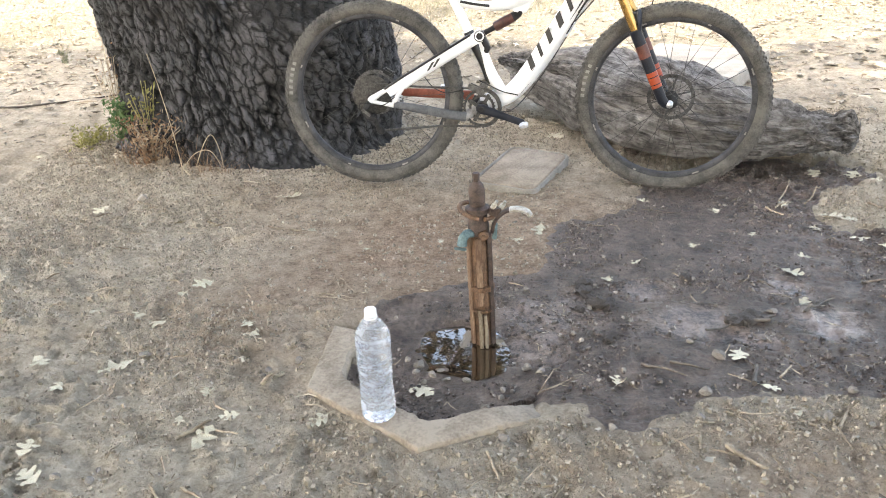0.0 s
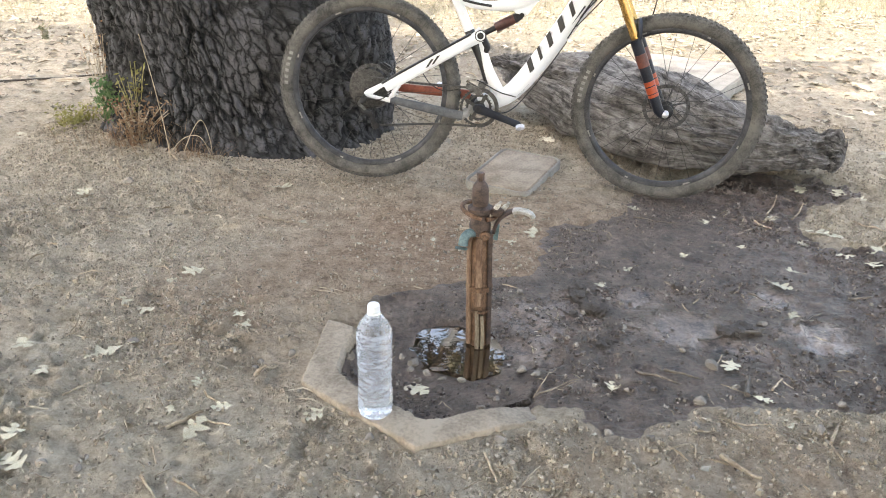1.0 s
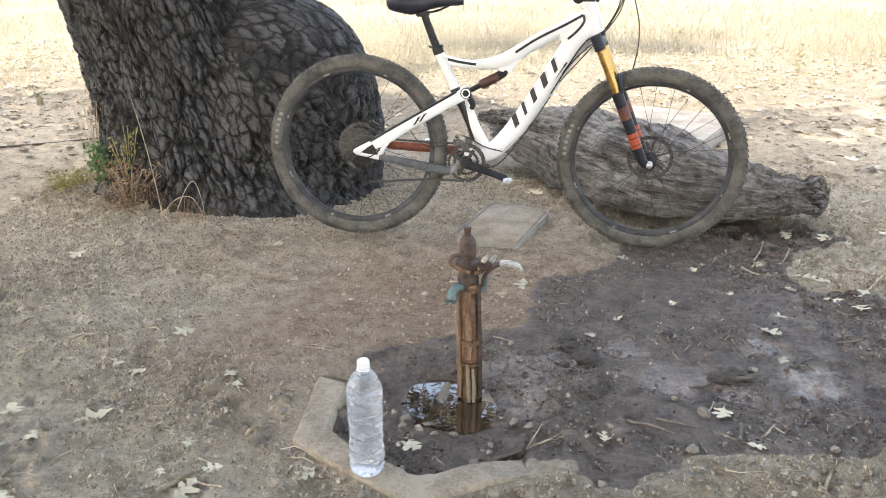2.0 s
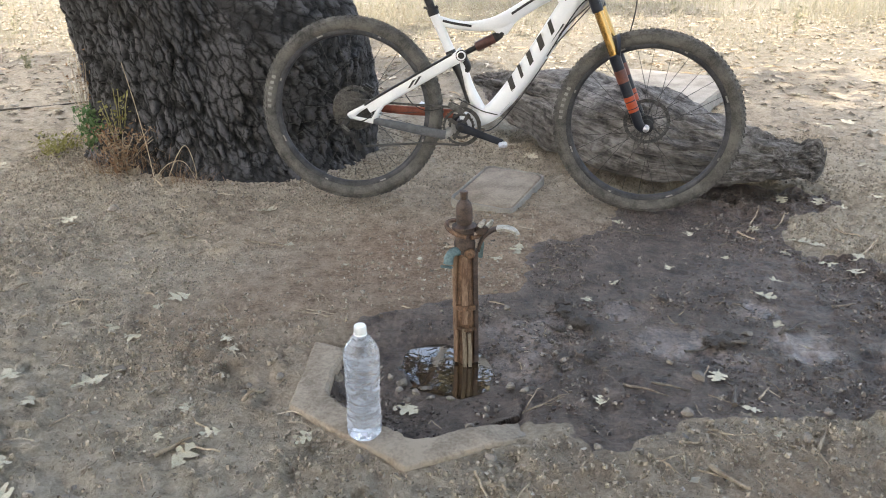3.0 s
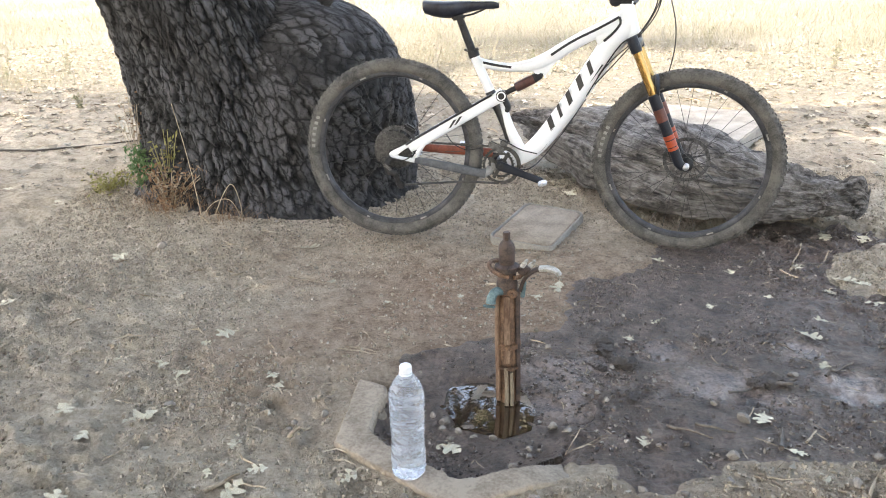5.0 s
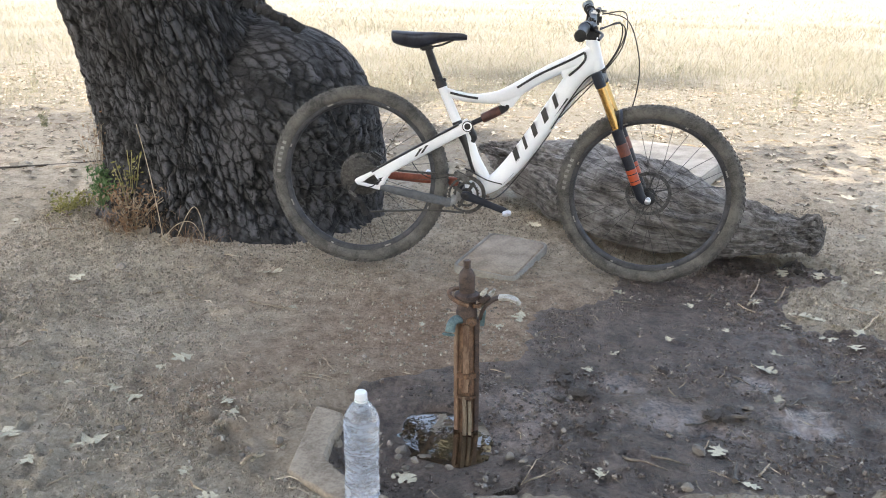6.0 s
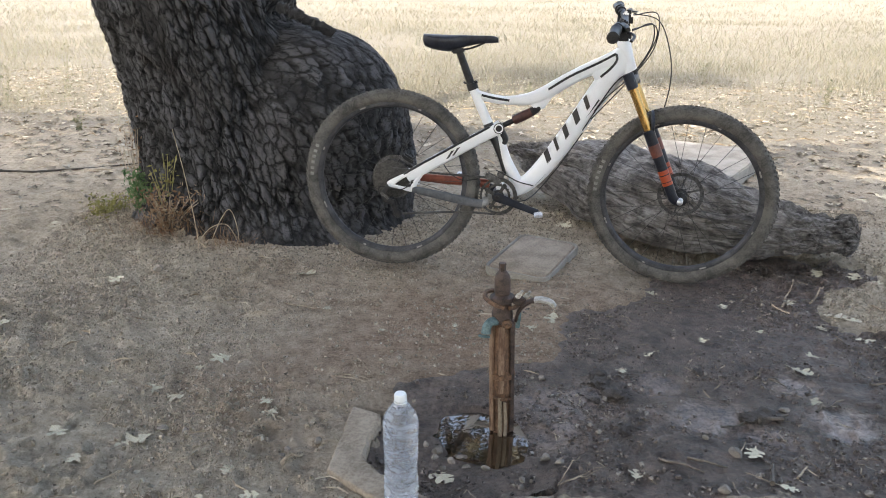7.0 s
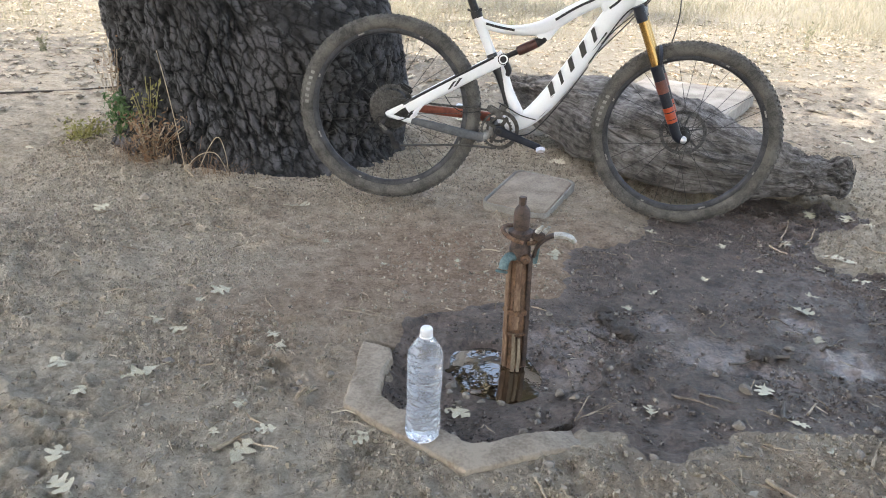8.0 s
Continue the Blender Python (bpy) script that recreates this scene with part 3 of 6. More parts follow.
def build_tree():
    tree = empty("oak_tree", pose(0, 0, 0), "old oak with furrowed dark bark and a swollen burl", "tree")
    th = 2 * math.pi * np.arange(800) / 800
    zs = np.concatenate([np.arange(-0.12, 1.7, 0.006), 1.7 + 0.06 * np.arange(1, 50)])
    T, Z = np.meshgrid(th, zs)
    cx, cy, r, h = trunk_shape(T, Z)
    x, y = cx + r * np.cos(T), cy + r * np.sin(T)
    # bark runs along the leaning axis, with its seam at the back
    u = 0.52 * np.mod(T - 0.72 * math.pi, 2 * math.pi)
    v = np.cumsum(np.hypot(np.diff(Z, axis=0, prepend=Z[:1]), np.diff(r, axis=0, prepend=r[:1])), 0)
    wu = 0.022 * vnoise(u * 6, v * 4, 0, 3) + 0.011 * vnoise(u * 26, v * 16, 0, 4) + 0.006 * vnoise(u * 80, v * 60, 0, 14)
    wv = 0.035 * vnoise(u * 10, v * 8, 0, 6) + 0.016 * vnoise(u * 40, v * 30, 0, 15)
    # broad plates between upright furrows; the finer cracks are in the material
    f1, f2, ident = cells((u + wu) / 0.06, (v + wv) / 0.17, 8)
    jag = 0.2 * fbm(u * 50, v * 35, 0, 4, 18)
    open_ = np.clip(0.7 + 0.9 * vnoise(u * 14, v * 8, 0, 24), 0.2, 1.0)
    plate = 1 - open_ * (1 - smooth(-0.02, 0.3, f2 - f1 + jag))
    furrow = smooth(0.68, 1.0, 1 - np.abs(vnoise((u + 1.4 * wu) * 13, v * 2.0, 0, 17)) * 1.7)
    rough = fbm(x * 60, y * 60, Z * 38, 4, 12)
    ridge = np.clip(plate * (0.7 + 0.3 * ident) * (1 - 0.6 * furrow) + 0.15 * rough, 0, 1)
    onburl = h * smooth(0.15, 0.6, Z)
    deep = 0.028 * (1 - 0.3 * onburl)
    r2 = r + deep * (ridge - 0.6) + 0.009 * rough + 0.013 * fbm(x * 7, y * 7, Z * 4, 3, 19)
    # dark hollow in the crook above the burl
    ang = np.mod(T + math.pi, 2 * math.pi) - math.pi
    hollow = np.exp(-((Z - 0.98) / 0.07) ** 2 - ((ang + 0.25) / 0.28) ** 2)
    r2 = r2 - 0.12 * hollow
    root = np.exp(-((Z - 0.26) / 0.24) ** 2 - ((ang + 0.6) / 0.4) ** 2)
    r2 = r2 - 0.1 * root
    x, y = cx + r2 * np.cos(T), cy + r2 * np.sin(T)
    n = len(th)
    i = (np.arange(len(zs) - 1)[:, None] * n + np.arange(n)).ravel()
    j = (np.arange(len(zs) - 1)[:, None] * n + np.roll(np.arange(n), -1)).ravel()
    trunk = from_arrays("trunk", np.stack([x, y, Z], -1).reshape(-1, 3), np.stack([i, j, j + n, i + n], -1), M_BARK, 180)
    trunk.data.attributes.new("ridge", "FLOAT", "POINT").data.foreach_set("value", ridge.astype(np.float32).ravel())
    trunk.data.attributes.new("along", "FLOAT_VECTOR", "POINT").data.foreach_set("vector", np.stack([u, v, 0 * u], -1).astype(np.float32).ravel())
    trunk.parent = tree
    # torn dark flap of bark in the crook
    bm = bmesh.new()
    line = spline([(-0.86, 2.15, 1.03), (-0.78, 2.1, 1.005), (-0.7, 2.1, 0.97), (-0.6, 2.13, 0.915)], 14)
    tube(bm, line, [(0.013 + 0.009 * noise.noise(Vector((k * 0.4, 0, 3))), 0.026 + 0.014 * noise.noise(Vector((k * 0.5, 5, 1)))) for k in range(len(line))], 16)
    for v in bm.verts:
        v.co += Vector((noise.noise(v.co * 60), noise.noise(v.co * 60 + Vector((9, 0, 0))), 1.5 * noise.noise(v.co * 45))) * 0.008
    part("bark_flap", bm, M_HOLLOW, tree, "dark torn flap of bark")
    # limbs
    rng = random.Random(4)
    top = Vector((-0.98 - 0.31 * 4.64 / 1.05, 2.65, 4.45))
    ends = [(-5.0, -2.5, 6.2), (-4.0, -6.0, 6.6), (0.0, -6.6, 6.4), (1.4, -2.0, 6.2), (-0.6, -0.6, 6.8), (-3.4, -0.8, 7.0)]
    for e in ends:
        bm = bmesh.new()
        pts = []
        for k in range(9):
            t = k / 8
            p = top.lerp(Vector(e), t) + Vector((rng.uniform(-0.2, 0.2), rng.uniform(-0.2, 0.2), 0.5 * math.sin(t * 3.1) + rng.uniform(-0.12, 0.12))) * (1 if 0 < k else 0)
            pts.append(p - Vector((0, 0, 0.3)) if k == 0 else p)
        tube(bm, pts, [0.3 * (1 - 0.82 * k / 8) for k in range(9)], 10)
        part("limb", bm, M_LIMB, tree)
    # added unseen low branch over the path; its leaves darken the puddle's reflection
    bm = bmesh.new()
    tube(bm, spline([tuple(top - Vector((0, 0, 0.3))), (-1.9, 4.2, 5.0), (-0.6, 5.8, 4.9), (0.6, 6.7, 4.3), (1.4, 7.0, 3.9)], 6), [0.16 * (1 - 0.85 * k / 24) for k in range(25)], 9)
    part("limb", bm, M_LIMB, tree)
    lg = np.random.default_rng(17)
    L = 6500
    c = np.stack([lg.uniform(-1.7, 1.5, L), lg.uniform(5.7, 6.9, L), lg.uniform(3.45, 4.9, L)], -1)
    thick = 0.9 * smooth(-0.05, 0.22, fbm(c[:, 0] * 2.6, c[:, 1] * 0.7, c[:, 2] * 3.0, 3, 141) + 1.3 * (c[:, 2] - 3.87)) + 0.06
    c = c[lg.uniform(0, 1, L) < thick]
    L = len(c)
    a = lg.normal(size=(L, 3)); a /= np.linalg.norm(a, axis=1, keepdims=True)
    b = np.cross(a, lg.normal(size=(L, 3))); b /= np.linalg.norm(b, axis=1, keepdims=True)
    s = lg.uniform(0.04, 0.08, (L, 1))
    v = np.stack([c - a * s, c - b * s * 0.55 + a * s * 0.2, c + a * s, c + b * s * 0.6], 1).reshape(-1, 3)
    spray = from_arrays("reflected_leaf_blocker", v, np.arange(4 * L).reshape(-1, 4), M_DARKLEAF, 180)
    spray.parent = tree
    tagged(spray, "added unseen oak leaves that darken the puddle's reflection", kind="stuff")
    # crown
    rg = np.random.default_rng(7)
    N = 66000
    clumps = [(cx, cy, rng.uniform(5.2, 7.0), rng.uniform(1.4, 1.9)) for cx in (-5.8, -4.2, -2.6, -1.0, 0.6, 2.2, 3.7) for cy in (-8.4, -7.0, -5.6, -4.2, -2.8, -1.4, 0.0)]
    # added unseen low clumps behind the camera, to block low sky light
    clumps += [(cx, -9.8 + 0.4 * math.sin(cx), rng.uniform(2.6, 4.4), rng.uniform(1.2, 1.7)) for cx in (-7.0, -5.0, -3.0, -1.0, 1.0, 3.0, 5.0)]
    pick = rg.integers(0, len(clumps), N)
    cl = np.array(clumps)[pick]
    d = rg.normal(size=(N, 3))
    d /= np.linalg.norm(d, axis=1, keepdims=True)
    rad = cl[:, 3:] * rg.uniform(0.45, 1.0, (N, 1)) ** 0.6
    c = cl[:, :3] + d * rad * np.array([1, 1, 0.55])
    a = rg.normal(size=(N, 3)); a /= np.linalg.norm(a, axis=1, keepdims=True)
    b = np.cross(a, rg.normal(size=(N, 3))); b /= np.linalg.norm(b, axis=1, keepdims=True)
    s = rg.uniform(0.1, 0.2, (N, 1))
    v = np.stack([c - a * s, c - b * s * 0.55 + a * s * 0.2, c + a * s, c + b * s * 0.6], 1).reshape(-1, 3)
    f = np.arange(4 * N).reshape(-1, 4)
    crown = from_arrays("crown", v, f, M_CROWN, 180)
    crown.parent = tree
    tagged(crown, "dense green leafy crown, unseen, with added clumps that block sky light")
    return tree


build_tree()


# ---- basin, puddle, water post, bottle ----
def build_basin():
    """A poured concrete ring round the post; its far side sinks under the mud."""
    bm = bmesh.new()
    n = 420
    centre = np.array([0.16, 0.26])
    loops = []
    for k in range(n):
        ang = 2 * math.pi * k / n
        ray = np.array([math.cos(ang), math.sin(ang)])
        def reach(poly):
            best = 0.3
            for (ax, ay), (bx, by) in zip(poly, poly[1:] + poly[:1]):
                m = np.array([[ray[0], ax - bx], [ray[1], ay - by]])
                if abs(np.linalg.det(m)) < 1e-9:
                    continue
                t, s = np.linalg.solve(m, np.array([ax, ay]) - centre)
                if t > 0 and -1e-6 <= s <= 1 + 1e-6:
                    best = t
            return best
        ro, ri = reach(BASIN_OUT), reach(BASIN_IN)
        ro += 0.002 * float(vnoise(ang * 9, 1.0, 0, 91)) + 0.002 * float(vnoise(ang * 30, 1.0, 0, 92))
        ri += 0.004 * float(vnoise(ang * 8, 5.0, 0, 93)) + 0.003 * float(vnoise(ang * 26, 5.0, 0, 94))
        x, y = centre + ray * ro
        sink = 0.05 * float(smooth(0.27, 0.5, np.array(x))) + 0.08 * float(smooth(0.4, 0.44, np.array(y)))
        top = 0.018 - sink
        loop = []
        for r, z in ((ro + 0.004, -0.09), (ro + 0.001, top - 0.008), (ro - 0.002, top - 0.002), (ro - 0.006, top), (0.66 * ro + 0.34 * ri, top + 0.002), (0.33 * ro + 0.67 * ri, top + 0.001), (ri + 0.01, top), (ri + 0.003, top - 0.006), (ri, top - 0.02), (ri - 0.004, -0.09)):
            px, py = centre + ray * r
            loop.append(Vector((px, py, z + 0.0014 * float(fbm(px * 40, py * 40, 0, 3, 95)) * (z > -0.05))))
        loops.append(loop)
    rings(bm, loops, closed=True)
    ob = part("concrete_basin", bm, M_CONCRETE, angle=20)
    return tagged(ob, "worn six-sided concrete basin rim half sunk in mud", "basin")


def build_puddle():
    edge = np.array(PUDDLE)
    mid = edge.mean(0)
    shore = mid + (edge - mid) * 1.12
    level = float(np.mean(relief(shore[:, 0], shore[:, 1]))) - 0.004
    bm = bmesh.new()
    bm.faces.new([bm.verts.new((*(mid + (p - mid) * 1.3), level)) for p in edge])
    return tagged(part("puddle", bm, M_PUDDLE), "still brown puddle below the water post", "puddle", kind="structure")


def build_post():
    post = empty("water_post", pose(0.229, 0.402, -0.03, -1.6, -1.7, 0) @ Matrix.Diagonal((1.1, 1.1, 1.0, 1)), "rusty iron water post with a lever handle and small tap", "water tap")
    def at(z):
        return pose(0, 0, z)
    # main pipe with a flange, between two angle irons
    bm = bmesh.new()
    lathe(bm, [(0.024, 0.0), (0.024, 0.11), (0.0275, 0.115), (0.0275, 0.15), (0.0255, 0.16), (0.0245, 0.3), (0.022, 0.31), (0.022, 0.35), (0.0185, 0.36), (0.0185, 0.4)], 20)
    part("pipe", bm, M_RUST, post)
    for side, mat in ((-1, M_TAN), (1, M_RUSTDARK)):
        bm = bmesh.new()
        m = pose(side * 0.0215, -0.008, 0.17, 0, 0, side * 20)
        block(bm, 0.012, 0.026, 0.33, m, 0.002)
        block(bm, 0.005, 0.034, 0.32, pose(side * 0.0275, 0.002, 0.17), 0.0015)
        part("angle_iron", bm, mat, post)
    bm = bmesh.new()
    block(bm, 0.015, 0.008, 0.2, pose(-0.001, -0.0245, 0.225), 0.002)
    part("face_strip", bm, M_TAN, post, "pale tan painted strip streaked with rust")
    bm = bmesh.new()
    lathe(bm, [(0.027, 0.0), (0.033, 0.004), (0.033, 0.016), (0.027, 0.02)], 8, at(0.165))
    part("coupling", bm, M_RUST, post)
    bm = bmesh.new()
    lathe(bm, [(0.026, 0.0), (0.033, 0.003), (0.033, 0.009), (0.026, 0.012)], 16, at(0.105))
    part("coupling", bm, M_RUST, post)
    # split wooden wedge at the foot
    for x, w, h, y in ((-0.004, 0.011, 0.115, -0.031), (0.009, 0.009, 0.1, -0.03)):
        bm = bmesh.new()
        tube(bm, [(x, y, 0.0), (x + 0.001, y, h * 0.5), (x - 0.001, y + 0.003, h)], [(0.006, w / 2), (0.006, w / 2), (0.004, w / 2.4)], 8, (1, 0, 0), 5)
        part("wooden_wedge", bm, M_SPLINT, post, "pale split wooden wedge")
    # valve body
    bm = bmesh.new()
    lathe(bm, [(0.019, 0.0), (0.025, 0.006), (0.026, 0.03), (0.022, 0.045), (0.023, 0.06), (0.03, 0.066), (0.03, 0.078), (0.02, 0.084)], 18, at(0.325))
    part("valve_body", bm, M_RUSTDARK, post)
    bm = bmesh.new()
    lathe(bm, [(0.0185, 0.0), (0.0195, 0.01), (0.0195, 0.045), (0.017, 0.055), (0.011, 0.064), (0.0095, 0.066)], 18, at(0.408))
    part("upper_pipe", bm, M_RUSTDARK, post, "dark grey-brown iron cap pipe")
    bm = bmesh.new()
    lathe(bm, [(0.0085, 0.0), (0.0085, 0.016), (0.0095, 0.019), (0.0085, 0.024)], 6, at(0.472))
    part("top_nut", bm, M_RUSTDARK, post)
    # loop of iron round the collar
    bm = bmesh.new()
    pts = []
    for k in range(25):
        a = radians(-60 + 340 * k / 24)
        pts.append((-0.003 + 0.04 * math.cos(a), 0.002 + 0.033 * math.sin(a), 0.392 - 0.012 * math.cos(a) + 0.008 * math.sin(a)))
    tube(bm, pts, 0.0058, 8)
    part("iron_loop", bm, M_RUST, post)
    # bolt bosses
    bm = bmesh.new()
    lathe(bm, [(0.013, 0.0), (0.014, 0.006), (0.012, 0.014), (0.006, 0.017)], 14, pose(0.012, -0.016, 0.333) @ AXIS_Y)
    lathe(bm, [(0.006, 0.016), (0.006, 0.022)], 6, pose(0.012, -0.016, 0.333) @ AXIS_Y)
    part("bolt_boss", bm, M_RUST, post)
    # outlet spout with green valve handle
    bm = bmesh.new()
    tube(bm, spline([(-0.012, -0.012, 0.335), (-0.026, -0.022, 0.338), (-0.036, -0.03, 0.328), (-0.039, -0.033, 0.31)], 4), [0.0115] * 12 + [0.0125], 12)
    part("spout", bm, M_VERDIGRIS, post, "verdigris-coated brass spout")
    bm = bmesh.new()
    block(bm, 0.03, 0.008, 0.007, pose(-0.043, -0.036, 0.302, 0, 8, 0), 0.002)
    part("spout_lip", bm, M_VERDIGRIS, post)
    # clamp with bolts, and the long curved lever
    bm = bmesh.new()
    block(bm, 0.03, 0.026, 0.022, pose(0.04, -0.004, 0.392, 0, 25, 10), 0.003)
    part("clamp", bm, M_RUSTDARK, post)
    for x, y, z in ((0.036, -0.016, 0.41), (0.055, 0.006, 0.4)):
        bm = bmesh.new()
        lathe(bm, [(0.0065, 0.0), (0.0065, 0.012), (0.004, 0.017), (0.004, 0.024)], 6, pose(x, y, z - 0.004, 12, 30, 0))
        part("bolt", bm, M_STEEL, post, "bright worn steel bolt")
    bm = bmesh.new()
    line = spline([(0.032, -0.01, 0.335), (0.038, -0.012, 0.36), (0.05, -0.016, 0.382), (0.072, -0.02, 0.4), (0.098, -0.025, 0.404), (0.116, -0.028, 0.398), (0.124, -0.03, 0.388)], 5)
    tube(bm, line[:18], [(0.0045, 0.0065 + 0.004 * k / 18) for k in range(18)], 10, (0, 1, 0.1), 3)
    lever = part("lever", bm, M_RUSTDARK, post, "curved dark iron lever")
    bm = bmesh.new()
    tube(bm, line[16:], [(0.006, 0.0115) for k in line[16:]], 10, (0, 1, 0.1), 3)
    part("lever_end", bm, M_STEEL, lever, "worn bright metal lever end")
    bm = bmesh.new()
    block(bm, 0.011, 0.012, 0.045, pose(0.039, -0.002, 0.335, 0, 6, 0), 0.002)
    part("lever_bracket", bm, M_VERDIGRIS, post, "greenish lever bracket")
    return post


def bottle_materials():
    """Clear crinkled plastic: mostly refracting, with white mixed in for sky light scattered by the ribs."""
    m, t, n, p = nodes_of("clear_ribbed_plastic")
    p.inputs["Base Color"].default_value = (0.95, 0.97, 1.0, 1)
    p.inputs["Roughness"].default_value = 0.08
    p.inputs["IOR"].default_value = 1.33
    p.inputs["Transmission Weight"].default_value = 1.0
    bumped(t, p, noise_out(t, 70, 3), 0.4, 0.004)
    light_fill = n.new("ShaderNodeBsdfTranslucent")
    light_fill.inputs[0].default_value = (0.86, 0.9, 0.96, 1)
    white = n.new("ShaderNodeBsdfDiffuse")
    white.inputs[0].default_value = (0.8, 0.84, 0.9, 1)
    a, b = n.new("ShaderNodeMixShader"), n.new("ShaderNodeMixShader")
    a.inputs[0].default_value = 0.6
    t.links.new(white.outputs[0], a.inputs[1])
    t.links.new(light_fill.outputs[0], a.inputs[2])
    t.links.new(ramp(t, noise_out(t, 38, 4, stretch=(1, 1, 2.2)), [(0.38, (0.1,)), (0.62, (0.36,))]), b.inputs[0])
    t.links.new(p.outputs[0], b.inputs[1])
    t.links.new(a.outputs[0], b.inputs[2])
    t.links.new(b.outputs[0], n["Material Output"].inputs[0])
    return m


def build_bottle():
    bottle = empty("water_bottle", pose(0.0, 0.0, 0.0205, 0, 0, 20) @ Matrix.Scale(0.945, 4), "clear ribbed plastic bottle full of water with a white cap", "bottle")
    prof = [(0.001, 0.008), (0.02, 0.006), (0.03, 0.001), (0.036, 0.0), (0.0405, 0.006), (0.042, 0.016)]
    z = 0.02
    while z < 0.175:
        k = 0.0422 - 0.0022 * math.exp(-((z - 0.1) / 0.035) ** 2)
        prof += [(k, z), (k - 0.0026, z + 0.0048), (k, z + 0.0096)]
        z += 0.0128
    prof += [(0.0418, 0.19), (0.0425, 0.2), (0.0425, 0.222), (0.0405, 0.234), (0.036, 0.246), (0.0295, 0.257), (0.022, 0.267), (0.0165, 0.2735), (0.0135, 0.278), (0.0132, 0.284)]
    bm = bmesh.new()
    rows = lathe(bm, prof, 48)
    for row in rows:
        for v in row:
            a = math.atan2(v.co.y, v.co.x)
            k = 1 + 0.018 * float(vnoise(math.cos(a) * 2.2 + 4, math.sin(a) * 2.2, v.co.z * 24, 77)) * (0.03 < v.co.z < 0.22)
            v.co.x *= k
            v.co.y *= k
            v.co.z += 0.0022 * float(vnoise(math.cos(a) * 1.8, math.sin(a) * 1.8 + 7, v.co.z * 30, 78)) * (0.02 < v.co.z < 0.2)
    part("body", bm, bottle_materials(), bottle, "clear crinkled plastic body full of water", 60)
    bm = bmesh.new()
    lathe(bm, [(0.0142, 0.276), (0.0158, 0.277), (0.0158, 0.279), (0.0142, 0.28)], 32)
    part("neck_ring", bm, M_CAP, bottle)
    bm = bmesh.new()
    lathe(bm, [(0.0132, 0.281), (0.0138, 0.282), (0.0138, 0.297), (0.0126, 0.2995), (0.001, 0.3)], 36)
    for k in range(36):
        a = 2 * math.pi * k / 36
        block(bm, 0.0016, 0.0016, 0.013, pose(0.0138 * math.cos(a), 0.0138 * math.sin(a), 0.2895, 0, 0, math.degrees(a)))
    part("cap", bm, M_CAP, bottle, "white screw cap")
    return bottle


build_basin()
build_puddle()
build_post()
build_bottle()


